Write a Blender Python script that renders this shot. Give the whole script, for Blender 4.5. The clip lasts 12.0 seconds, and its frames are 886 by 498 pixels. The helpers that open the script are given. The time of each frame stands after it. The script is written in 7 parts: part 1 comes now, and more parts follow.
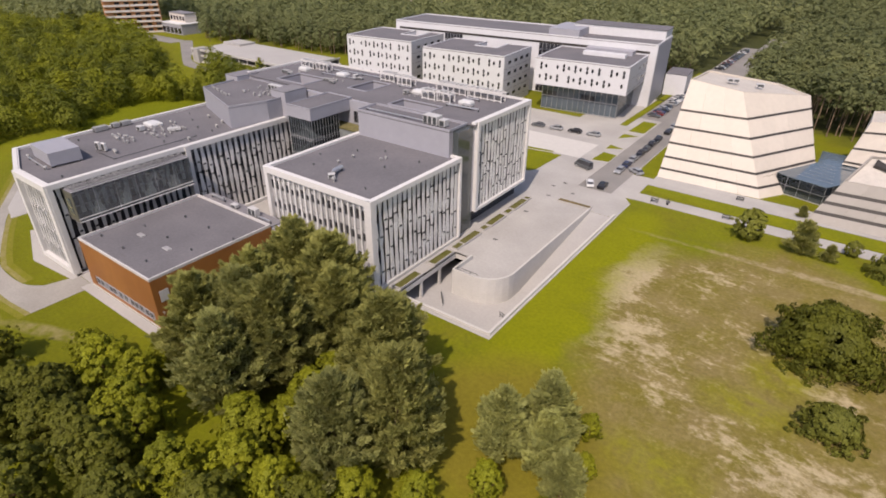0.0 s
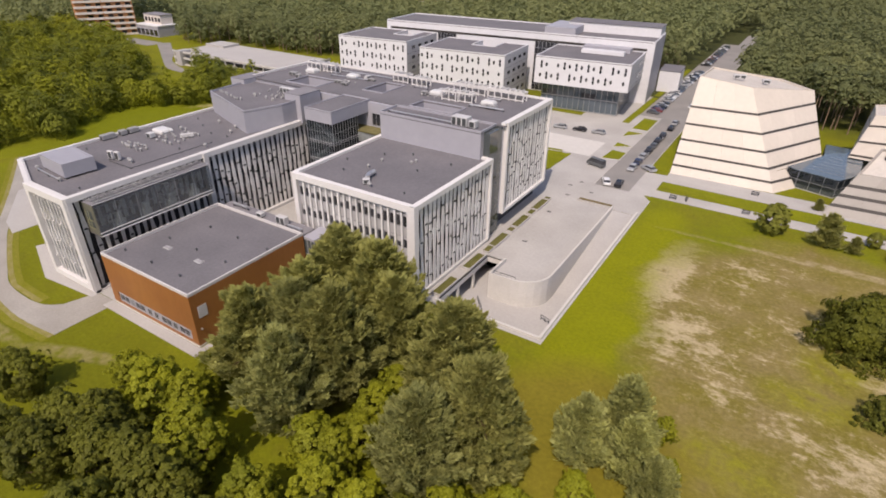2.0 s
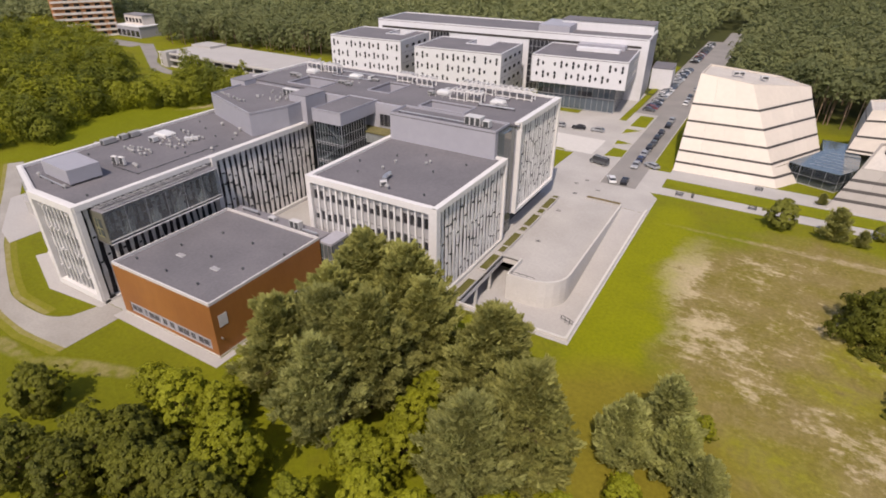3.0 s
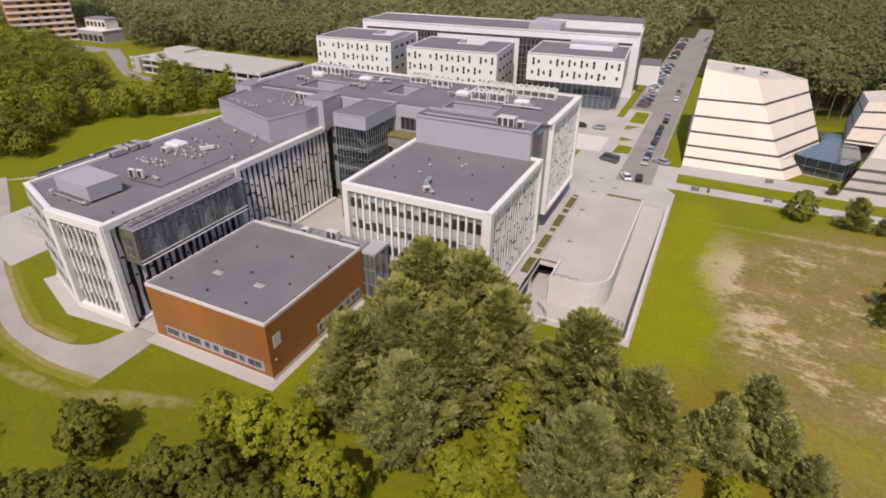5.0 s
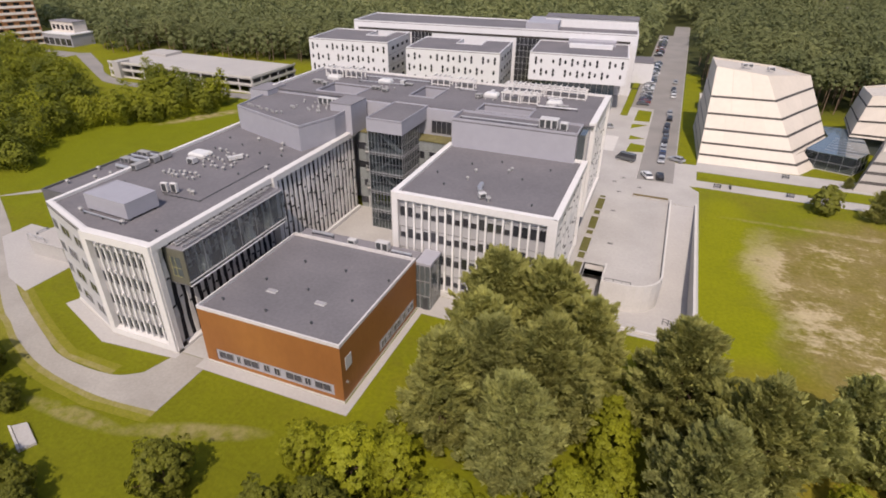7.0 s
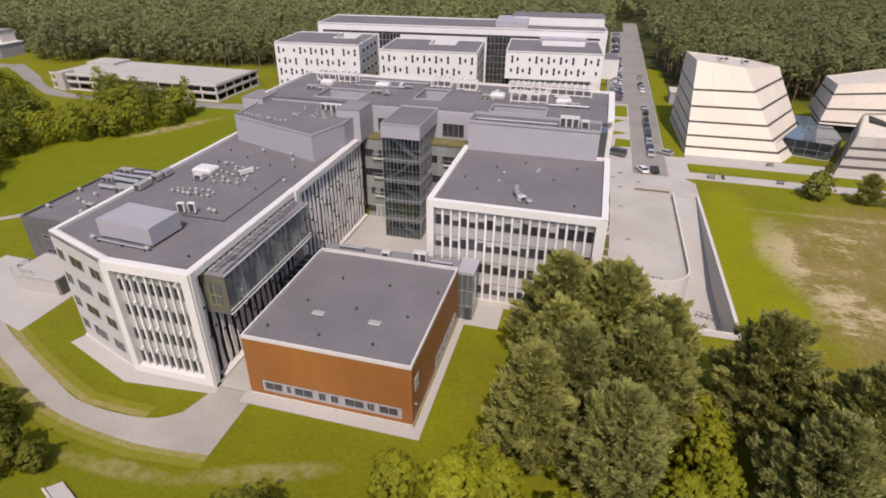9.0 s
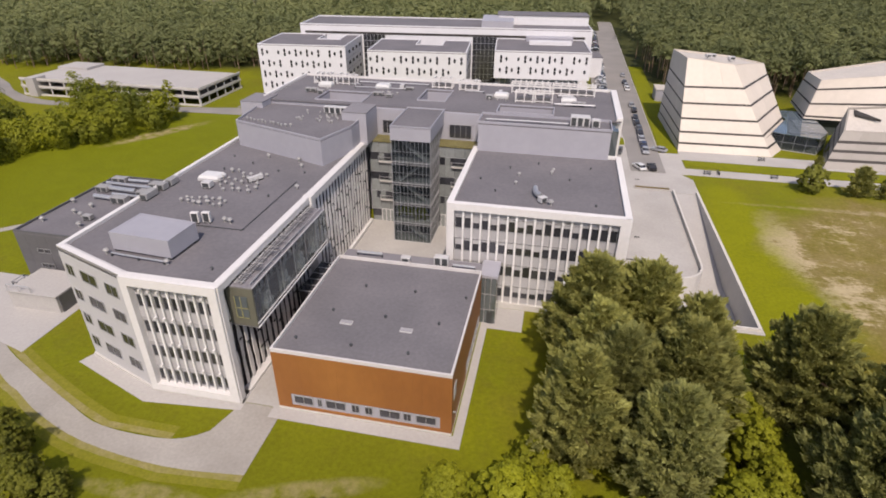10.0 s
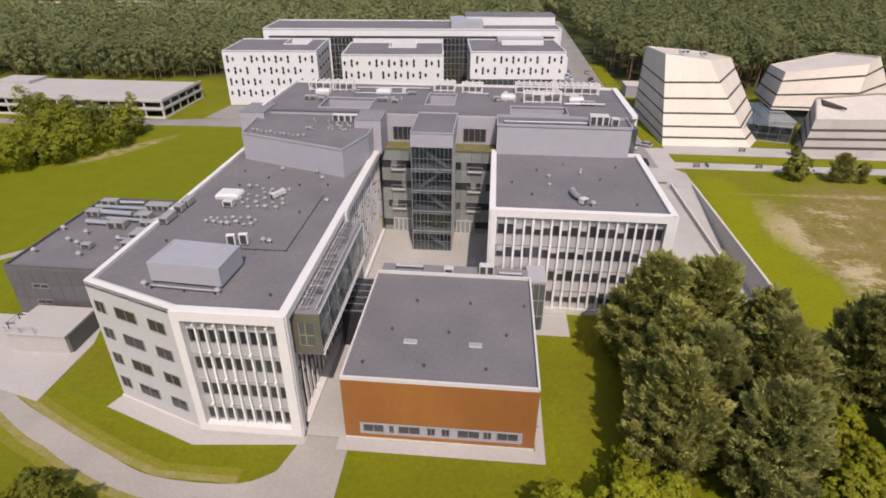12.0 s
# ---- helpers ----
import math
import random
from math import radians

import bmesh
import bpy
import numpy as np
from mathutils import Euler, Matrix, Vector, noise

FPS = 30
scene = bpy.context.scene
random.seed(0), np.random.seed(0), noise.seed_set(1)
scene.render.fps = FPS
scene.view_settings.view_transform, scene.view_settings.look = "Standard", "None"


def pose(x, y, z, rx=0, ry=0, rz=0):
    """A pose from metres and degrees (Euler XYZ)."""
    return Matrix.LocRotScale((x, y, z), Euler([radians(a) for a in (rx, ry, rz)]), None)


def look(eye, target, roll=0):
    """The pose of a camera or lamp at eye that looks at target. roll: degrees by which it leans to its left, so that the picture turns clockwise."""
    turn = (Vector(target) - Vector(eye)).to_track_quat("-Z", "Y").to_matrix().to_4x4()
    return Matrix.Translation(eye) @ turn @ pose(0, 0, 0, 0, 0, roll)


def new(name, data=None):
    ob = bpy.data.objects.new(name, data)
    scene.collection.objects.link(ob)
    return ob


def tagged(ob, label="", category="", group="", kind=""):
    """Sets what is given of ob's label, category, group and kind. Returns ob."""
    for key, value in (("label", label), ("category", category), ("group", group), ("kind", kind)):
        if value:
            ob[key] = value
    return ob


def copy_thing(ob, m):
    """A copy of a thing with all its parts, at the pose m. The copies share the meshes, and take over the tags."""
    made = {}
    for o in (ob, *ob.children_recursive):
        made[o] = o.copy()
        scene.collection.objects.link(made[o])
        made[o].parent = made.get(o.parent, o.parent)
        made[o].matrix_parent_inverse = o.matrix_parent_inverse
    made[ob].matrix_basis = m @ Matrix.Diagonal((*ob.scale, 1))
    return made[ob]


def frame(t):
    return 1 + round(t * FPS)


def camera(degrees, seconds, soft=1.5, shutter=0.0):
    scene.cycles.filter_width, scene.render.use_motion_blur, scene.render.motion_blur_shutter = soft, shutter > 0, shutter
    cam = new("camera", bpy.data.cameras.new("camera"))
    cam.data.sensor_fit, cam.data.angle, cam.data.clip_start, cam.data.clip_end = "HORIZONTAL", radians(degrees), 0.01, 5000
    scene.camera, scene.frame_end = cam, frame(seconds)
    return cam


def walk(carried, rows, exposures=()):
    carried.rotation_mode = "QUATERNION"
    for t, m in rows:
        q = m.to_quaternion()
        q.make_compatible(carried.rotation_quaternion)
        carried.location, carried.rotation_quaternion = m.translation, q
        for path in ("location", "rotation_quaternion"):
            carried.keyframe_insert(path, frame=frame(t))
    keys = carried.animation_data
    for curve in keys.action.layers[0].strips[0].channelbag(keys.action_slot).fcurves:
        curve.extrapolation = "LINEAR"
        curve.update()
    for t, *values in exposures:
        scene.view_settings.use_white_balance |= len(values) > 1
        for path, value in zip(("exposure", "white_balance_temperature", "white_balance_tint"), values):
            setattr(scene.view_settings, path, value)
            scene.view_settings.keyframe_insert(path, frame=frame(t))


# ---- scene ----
cam = camera(76.5, 12.0, 1.8)
PATH = [
    (0, (-7.588, -0.636, 56.256), (-8.601, 0.777, 55.269), 0.7),
    (0.5, (-10.218, -1.878, 56.185), (-11.205, -0.446, 55.198), 0.8),
    (1, (-12.985, -3.151, 56.076), (-13.952, -1.707, 55.087), 0.7),
    (1.5, (-15.849, -4.273, 55.944), (-16.796, -2.815, 54.955), 0.8),
    (2, (-18.849, -5.432, 55.818), (-19.776, -3.961, 54.83), 0.7),
    (2.5, (-21.915, -6.564, 55.669), (-22.818, -5.078, 54.68), 0.8),
    (3, (-25.221, -7.724, 55.546), (-26.089, -6.219, 54.556), 0.7),
    (5, (-39.162, -11.67, 54.822), (-39.91, -10.101, 53.834), 0.6),
    (5.5, (-42.699, -12.371, 54.729), (-43.416, -10.788, 53.74), 0.7),
    (6, (-46.427, -13.088, 54.651), (-47.116, -11.492, 53.662), 0.6),
    (6.5, (-50.119, -13.698, 54.506), (-50.785, -12.092, 53.517), 0.7),
    (7, (-54.01, -14.298, 54.353), (-54.645, -12.68, 53.365), 0.7),
    (9, (-69.437, -15.785, 53.59), (-69.882, -14.102, 52.606), 0.5),
    (9.5, (-73.215, -15.955, 53.462), (-73.607, -14.259, 52.478), 0.6),
    (10, (-77.126, -16.067, 53.339), (-77.474, -14.361, 52.356), 0.5),
    (10.5, (-80.892, -15.957, 53.207), (-81.2, -14.242, 52.225), 0.6),
    (11, (-84.795, -15.833, 53.087), (-85.053, -14.109, 52.107), 0.4),
    (11.5, (-88.556, -15.597, 53.002), (-88.762, -13.866, 52.022), 0.5),
    (12, (-92.389, -15.277, 52.938), (-92.538, -13.539, 51.96), 0.3),
]
walk(cam, [(t, look(eye, target, roll)) for t, eye, target, roll in PATH], [(0.0, 0.0, 6800, 19), (12.0, 0.0, 6700, 18)])

# ---- light ----
SUN = Vector((0.20, -0.74, 1.0)).normalized()
lamp = bpy.data.lights.new("sun", "SUN")
lamp.energy, lamp.angle, lamp.color = 3.95, radians(0.53), (1.0, 0.92, 0.80)
sun = new("sun", lamp)
sun.matrix_world = look(SUN * 300, (0, 0, 0))
world = bpy.data.worlds.new("sky")
scene.world = world
world.use_nodes = True
wt = world.node_tree
sky = wt.nodes.new("ShaderNodeTexSky")
sky.sky_type, sky.sun_disc = "NISHITA", False
sky.sun_elevation, sky.sun_rotation = math.asin(SUN.z), math.atan2(SUN.x, SUN.y)
sky.air_density, sky.dust_density, sky.ozone_density = 1.0, 2.0, 1.0
wt.nodes["Background"].inputs["Strength"].default_value = 0.15
wt.links.new(sky.outputs["Color"], wt.nodes["Background"].inputs["Color"])


# ---- materials ----
def rgb(c, k=1.0):
    return (c[0] * k, c[1] * k, c[2] * k, 1.0)


def mat(name, col, rough=0.7, metal=0.0, col2=None, scale=0.6, fine=6.0, spread=0.12, bump=0.15, piece=0.0, spec=0.35, stretch=(1, 1, 1)):
    """Two scales of noise over the place, a little relief, and a shade of its own for each piece."""
    m = bpy.data.materials.new(name)
    m.use_nodes = True
    t = m.node_tree
    n, l = t.nodes, t.links
    b = n["Principled BSDF"]
    b.inputs["Roughness"].default_value, b.inputs["Metallic"].default_value = rough, metal
    b.inputs["Specular IOR Level"].default_value = spec
    geo = n.new("ShaderNodeNewGeometry")
    mp = n.new("ShaderNodeMapping")
    mp.inputs["Scale"].default_value = stretch
    l.new(geo.outputs["Position"], mp.inputs["Vector"])
    big, small = n.new("ShaderNodeTexNoise"), n.new("ShaderNodeTexNoise")
    for nz, s, d in ((big, scale, 4), (small, fine, 3)):
        nz.inputs["Scale"].default_value, nz.inputs["Detail"].default_value = s, d
        l.new(mp.outputs["Vector"], nz.inputs["Vector"])
    ramp = n.new("ShaderNodeMapRange")
    ramp.inputs[1].default_value, ramp.inputs[2].default_value = 0.32, 0.68
    l.new(big.outputs["Fac"], ramp.inputs["Value"])
    mix = n.new("ShaderNodeMix")
    mix.data_type = "RGBA"
    mix.inputs["A"].default_value = rgb(col)
    mix.inputs["B"].default_value = rgb(col2 or tuple(c * (1 - spread) for c in col))
    l.new(ramp.outputs["Result"], mix.inputs["Factor"])
    hsv = n.new("ShaderNodeHueSaturation")
    l.new(mix.outputs["Result"], hsv.inputs["Color"])
    val = n.new("ShaderNodeMapRange")
    val.inputs[1].default_value, val.inputs[2].default_value = 0.25, 0.75
    val.inputs[3].default_value, val.inputs[4].default_value = 1 - spread, 1 + spread
    l.new(small.outputs["Fac"], val.inputs["Value"])
    last = val.outputs["Result"]
    if piece:
        info, pr, mul = n.new("ShaderNodeObjectInfo"), n.new("ShaderNodeMapRange"), n.new("ShaderNodeMath")
        pr.inputs[3].default_value, pr.inputs[4].default_value = 1 - piece, 1 + piece * 0.4
        l.new(info.outputs["Random"], pr.inputs["Value"])
        mul.operation = "MULTIPLY"
        l.new(last, mul.inputs[0])
        l.new(pr.outputs["Result"], mul.inputs[1])
        last = mul.outputs["Value"]
    l.new(last, hsv.inputs["Value"])
    l.new(hsv.outputs["Color"], b.inputs["Base Color"])
    if bump:
        bp = n.new("ShaderNodeBump")
        bp.inputs["Strength"].default_value, bp.inputs["Distance"].default_value = bump, 0.05
        l.new(small.outputs["Fac"], bp.inputs["Height"])
        l.new(bp.outputs["Normal"], b.inputs["Normal"])
    return m


def leaf_mat(name, col, col2, spread=0.35, patch=0.22, thin=0.28):
    """Foliage: a shade of its own for each leaf clump and each tree, some light let through."""
    m = bpy.data.materials.new(name)
    m.use_nodes = True
    t = m.node_tree
    n, l = t.nodes, t.links
    b = n["Principled BSDF"]
    b.inputs["Roughness"].default_value, b.inputs["Specular IOR Level"].default_value = 0.65, 0.2
    geo, info = n.new("ShaderNodeNewGeometry"), n.new("ShaderNodeObjectInfo")
    nz = n.new("ShaderNodeTexNoise")
    nz.inputs["Scale"].default_value, nz.inputs["Detail"].default_value = patch, 3
    l.new(geo.outputs["Position"], nz.inputs["Vector"])
    mr = n.new("ShaderNodeMapRange")
    mr.inputs[1].default_value, mr.inputs[2].default_value = 0.3, 0.7
    l.new(nz.outputs["Fac"], mr.inputs["Value"])
    mix = n.new("ShaderNodeMix")
    mix.data_type = "RGBA"
    mix.inputs["A"].default_value, mix.inputs["B"].default_value = rgb(col), rgb(col2)
    l.new(mr.outputs["Result"], mix.inputs["Factor"])
    add = n.new("ShaderNodeMath")
    add.operation = "ADD"
    l.new(geo.outputs["Random Per Island"], add.inputs[0])
    l.new(info.outputs["Random"], add.inputs[1])
    vr = n.new("ShaderNodeMapRange")
    vr.inputs[1].default_value, vr.inputs[2].default_value = 0.0, 2.0
    vr.inputs[3].default_value, vr.inputs[4].default_value = 1 - spread, 1 + spread
    l.new(add.outputs["Value"], vr.inputs["Value"])
    hsv = n.new("ShaderNodeHueSaturation")
    l.new(mix.outputs["Result"], hsv.inputs["Color"])
    l.new(vr.outputs["Result"], hsv.inputs["Value"])
    l.new(hsv.outputs["Color"], b.inputs["Base Color"])
    tr, ms = n.new("ShaderNodeBsdfTranslucent"), n.new("ShaderNodeMixShader")
    l.new(hsv.outputs["Color"], tr.inputs["Color"])
    ms.inputs["Fac"].default_value = thin
    l.new(b.outputs["BSDF"], ms.inputs[1])
    l.new(tr.outputs["BSDF"], ms.inputs[2])
    l.new(ms.outputs["Shader"], n["Material Output"].inputs["Surface"])
    return m


def glass_mat(name, col, rough=0.08, metal=0.0, spec=0.8, piece=0.4):
    return mat(name, col, rough, metal, spread=0.1, bump=0.0, piece=piece, spec=spec, scale=0.3, fine=1.5)


def clear_glass(name, tint, through_share=0.55, rough=0.04):
    """Clear glazing: part of the light goes straight through, the rest meets a dark, glossy pane."""
    m = bpy.data.materials.new(name)
    m.use_nodes = True
    n, l = m.node_tree.nodes, m.node_tree.links
    b = n["Principled BSDF"]
    b.inputs["Base Color"].default_value = rgb(tint, 0.5)
    b.inputs["Roughness"].default_value, b.inputs["Specular IOR Level"].default_value = rough, 0.9
    b.inputs["Metallic"].default_value = 0.35
    tr, ms = n.new("ShaderNodeBsdfTransparent"), n.new("ShaderNodeMixShader")
    tr.inputs["Color"].default_value = (0.86, 0.9, 0.9, 1.0)
    ms.inputs["Fac"].default_value = through_share
    l.new(b.outputs["BSDF"], ms.inputs[1])
    l.new(tr.outputs["BSDF"], ms.inputs[2])
    l.new(ms.outputs["Shader"], n["Material Output"].inputs["Surface"])
    return m


def ground_mat():
    """Lawn with mown, dry and worn parts; a sandy, worn field; a trodden trail."""
    m = bpy.data.materials.new("grass_ground")
    m.use_nodes = True
    t = m.node_tree
    n, l = t.nodes, t.links
    b = n["Principled BSDF"]
    b.inputs["Roughness"].default_value, b.inputs["Specular IOR Level"].default_value = 0.9, 0.15
    geo = n.new("ShaderNodeNewGeometry")
    pos = geo.outputs["Position"]
    sep = n.new("ShaderNodeSeparateXYZ")
    l.new(pos, sep.inputs[0])

    def noise_of(scale, detail=5, rough=0.6, stretch=None):
        nz = n.new("ShaderNodeTexNoise")
        nz.inputs["Scale"].default_value, nz.inputs["Detail"].default_value, nz.inputs["Roughness"].default_value = scale, detail, rough
        if stretch:
            mp = n.new("ShaderNodeMapping")
            mp.inputs["Rotation"].default_value[2] = stretch[1]
            mp.inputs["Scale"].default_value = stretch[0]
            l.new(pos, mp.inputs["Vector"])
            l.new(mp.outputs["Vector"], nz.inputs["Vector"])
        else:
            l.new(pos, nz.inputs["Vector"])
        return nz.outputs["Fac"]

    def maprange(v, a, b_, c=0.0, d=1.0):
        mr = n.new("ShaderNodeMapRange")
        for i, q in zip((1, 2, 3, 4), (a, b_, c, d)):
            mr.inputs[i].default_value = q
        l.new(v, mr.inputs["Value"])
        return mr.outputs["Result"]

    def op(kind, a, b_=None):
        mo = n.new("ShaderNodeMath")
        mo.operation = kind
        for i, v in enumerate((a, b_)):
            if v is None:
                continue
            if isinstance(v, (int, float)):
                mo.inputs[i].default_value = v
            else:
                l.new(v, mo.inputs[i])
        return mo.outputs["Value"]

    def blend(f, a, b_):
        mx = n.new("ShaderNodeMix")
        mx.data_type = "RGBA"
        for key, v in (("Factor", f), ("A", a), ("B", b_)):
            if isinstance(v, tuple):
                mx.inputs[key].default_value = rgb(v)
            else:
                l.new(v, mx.inputs[key])
        return mx.outputs["Result"]

    def ellipse(cx, cy, rx, ry, turn=0.0):
        c, s = math.cos(turn), math.sin(turn)
        dx, dy = op("SUBTRACT", sep.outputs["X"], cx), op("SUBTRACT", sep.outputs["Y"], cy)
        u = op("ADD", op("MULTIPLY", dx, c), op("MULTIPLY", dy, s))
        v = op("SUBTRACT", op("MULTIPLY", dy, c), op("MULTIPLY", dx, s))
        u, v = op("DIVIDE", u, rx), op("DIVIDE", v, ry)
        return op("SQRT", op("ADD", op("MULTIPLY", u, u), op("MULTIPLY", v, v)))

    lawn = blend(maprange(noise_of(0.05, 4), 0.35, 0.65), LAWN, LAWN2)
    lawn = blend(maprange(noise_of(0.11, 6, 0.62), 0.46, 0.7, 0, 0.55), lawn, (0.150, 0.132, 0.012))
    lawn = blend(maprange(noise_of(0.5, 6, 0.65), 0.47, 0.72, 0, 0.5), lawn, (0.118, 0.112, 0.014))
    # lusher lawn west of the wing, a darker, damper one south of it and a bright strip beside the ramp
    for cx, cy, rx, ry, shade in ((-175, 110, 56, 56, (0.134, 0.151, 0.002)), (-118, 10, 62, 22, (0.120, 0.127, 0.004)), (-37, 84, 7, 40, (0.185, 0.195, 0.002)), (-26, 47, 19, 15, (0.175, 0.142, 0.016))):
        f = maprange(op("ADD", ellipse(cx, cy, rx, ry), op("MULTIPLY", op("SUBTRACT", noise_of(0.07, 4), 0.5), 0.7)), 1.15, 0.75, 0, 0.85)
        lawn = blend(f, lawn, shade)
    # the dry field
    wob = op("MULTIPLY", op("SUBTRACT", noise_of(0.05, 4), 0.5), 0.9)
    field = maprange(op("ADD", ellipse(-7, 80, 27, 40, 0.05), wob), 1.08, 0.8)
    dry = blend(maprange(noise_of(0.13, 6, 0.65), 0.4, 0.62), (0.165, 0.138, 0.026), (0.205, 0.16, 0.058))
    dry = blend(maprange(noise_of(0.8, 6, 0.7), 0.5, 0.72, 0, 0.6), dry, (0.25, 0.205, 0.10))
    sand_n = op("ADD", op("MULTIPLY", noise_of(0.55, 8, 0.72, ((0.6, 1.3, 1), 0.5)), 0.5), op("ADD", op("MULTIPLY", noise_of(0.2, 4, 0.6), 0.3), op("MULTIPLY", noise_of(0.08, 4, 0.6), 0.2)))
    weight = None
    for cx, cy, rx, ry, tn, w in ((-31.0, 96, 4.5, 18, 0.0, 0.20), (-25, 74, 10, 9, 0.3, 0.135), (-14, 64, 14, 4.0, -0.33, 0.085), (-18, 104, 15, 7, 0.1, 0.07), (3, 59, 11, 8, 0.2, 0.13), (-14, 84, 19, 20, 0, 0.055), (4, 78.5, 9, 3.0, -0.2, 0.10)):
        part_w = maprange(op("ADD", ellipse(cx, cy, rx, ry, tn), op("MULTIPLY", wob, 0.8)), 1.35, 0.45, 0.0, w)
        weight = part_w if weight is None else op("MAXIMUM", weight, part_w)
    sand = maprange(op("ADD", op("ADD", sand_n, weight), op("MULTIPLY", op("SUBTRACT", noise_of(0.9, 7, 0.75), 0.5), 0.22)), 0.575, 0.665, 0.0, 0.85)
    dry = blend(sand, dry, (0.42, 0.345, 0.21))
    green = None
    for cx, cy, rx, ry in ((-3.3, 79, 6, 7), (-15, 52, 9, 4.5), (-24, 47, 8, 5), (-6, 70, 7, 4)):
        g_ = maprange(op("ADD", ellipse(cx, cy, rx, ry), op("MULTIPLY", wob, 1.4)), 1.2, 0.5, 0, 0.85)
        green = g_ if green is None else op("MAXIMUM", green, g_)
    dry = blend(op("MULTIPLY", green, maprange(noise_of(0.4, 5), 0.3, 0.6)), dry, (0.19, 0.185, 0.010))
    col = blend(field, lawn, dry)
    # sandy spots beside the trees and a trodden trail along the wood's edge
    for cx, cy, rx, ry, tn in ((5, 112.6, 40, 1.3, 0.02), (-193.5, 127, 16, 3.0, 1.05), (-117, 16.6, 9, 1.3, 0.03), (-100, 20.4, 10, 1.5, 0.35)):
        f = maprange(op("ADD", ellipse(cx, cy, rx, ry, tn), op("MULTIPLY", wob, 1.2)), 1.1, 0.6, 0, 0.45 if cy < 30 else 0.9)
        col = blend(op("MULTIPLY", f, maprange(noise_of(0.5, 6), 0.35, 0.6)), col, (0.33, 0.265, 0.15))
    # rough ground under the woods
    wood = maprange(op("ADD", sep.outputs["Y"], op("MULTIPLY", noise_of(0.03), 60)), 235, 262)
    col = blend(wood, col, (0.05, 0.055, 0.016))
    mott = op("MULTIPLY", maprange(noise_of(1.6, 5, 0.7), 0.2, 0.8, 0.74, 1.2), maprange(noise_of(0.2, 4), 0.3, 0.7, 0.92, 1.06))
    hsv = n.new("ShaderNodeHueSaturation")
    l.new(col, hsv.inputs["Color"])
    l.new(mott, hsv.inputs["Value"])
    l.new(hsv.outputs["Color"], b.inputs["Base Color"])
    bp = n.new("ShaderNodeBump")
    bp.inputs["Strength"].default_value, bp.inputs["Distance"].default_value = 0.6, 0.12
    l.new(noise_of(3.0, 4), bp.inputs["Height"])
    l.new(bp.outputs["Normal"], b.inputs["Normal"])
    return m


LAWN, LAWN2 = (0.168, 0.177, 0.004), (0.136, 0.148, 0.005)
M_GROUND = ground_mat()
M_LAWN = mat("mown_lawn", LAWN, 0.9, col2=LAWN2, scale=0.15, fine=2.0, spread=0.18, bump=0.5, spec=0.15)
M_CONC = mat("pale_concrete", (0.385, 0.368, 0.35), 0.85, scale=0.12, fine=2.5, spread=0.07)
M_PATH = mat("worn_path_paving", (0.325, 0.305, 0.275), 0.88, col2=(0.27, 0.252, 0.225), scale=0.15, fine=2.5, spread=0.09)
M_PAVE = mat("concrete_paving", (0.40, 0.383, 0.362), 0.85, col2=(0.335, 0.32, 0.30), scale=0.1, fine=2.0, spread=0.07)
M_ASPH = mat("worn_asphalt", (0.25, 0.235, 0.22), 0.9, col2=(0.205, 0.195, 0.185), scale=0.1, fine=3.0, spread=0.08)
M_KERB = mat("kerb_stone", (0.45, 0.43, 0.40), 0.8, fine=4)
M_PLINTH = mat("concrete_plinth", (0.52, 0.50, 0.47), 0.8, fine=3, spread=0.06)
M_WHITE = mat("white_cladding", (0.635, 0.618, 0.605), 0.5, fine=1.5, scale=0.2, spread=0.035, bump=0.03, piece=0.05)
# white of the far buildings, cooled in its colour to stand for haze
M_HAZED = mat("hazed_white_panel", (0.60, 0.598, 0.618), 0.55, fine=1.2, scale=0.2, spread=0.04, bump=0.03)
M_FIN = mat("white_fin", (0.71, 0.695, 0.68), 0.55, fine=2, scale=0.3, spread=0.05, bump=0.03, piece=0.14)
M_ROOF = mat("roof_membrane", (0.158, 0.150, 0.160), 0.85, col2=(0.130, 0.125, 0.134), scale=0.12, fine=2.2, spread=0.10, bump=0.1, spec=0.25)
M_ROOF2 = mat("roof_membrane_pale", (0.20, 0.192, 0.205), 0.8, scale=0.1, fine=1.5, spread=0.07, bump=0.1)
M_GREY = mat("grey_sheet_cladding", (0.325, 0.322, 0.358), 0.5, scale=0.25, fine=0.8, spread=0.035, bump=0.02, piece=0.06)
M_GREYD = mat("dark_grey_cladding", (0.11, 0.108, 0.115), 0.5, scale=0.3, fine=1.5, spread=0.08, piece=0.1)
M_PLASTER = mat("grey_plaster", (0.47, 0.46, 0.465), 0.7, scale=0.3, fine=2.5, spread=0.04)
M_SPAN = mat("grey_spandrel", (0.42, 0.412, 0.42), 0.4, scale=0.5, fine=2, spread=0.05, bump=0.02, piece=0.12)
M_DARK = mat("dark_facade_backing", (0.03, 0.029, 0.033), 0.6, scale=0.4, fine=2, spread=0.2, bump=0.02, spec=0.2)
M_BLACK = mat("black_bracket", (0.025, 0.025, 0.028), 0.6, spread=0.1)
M_RUST = mat("rust_brown_panel", (0.285, 0.118, 0.030), 0.6, col2=(0.235, 0.092, 0.024), scale=0.12, fine=1.6, spread=0.05, bump=0.03, piece=0.015, stretch=(1, 1, 0.6))
M_CREAM = mat("cream_panel", (0.55, 0.495, 0.43), 0.6, scale=0.12, fine=0.8, spread=0.035, bump=0.03, piece=0.05)
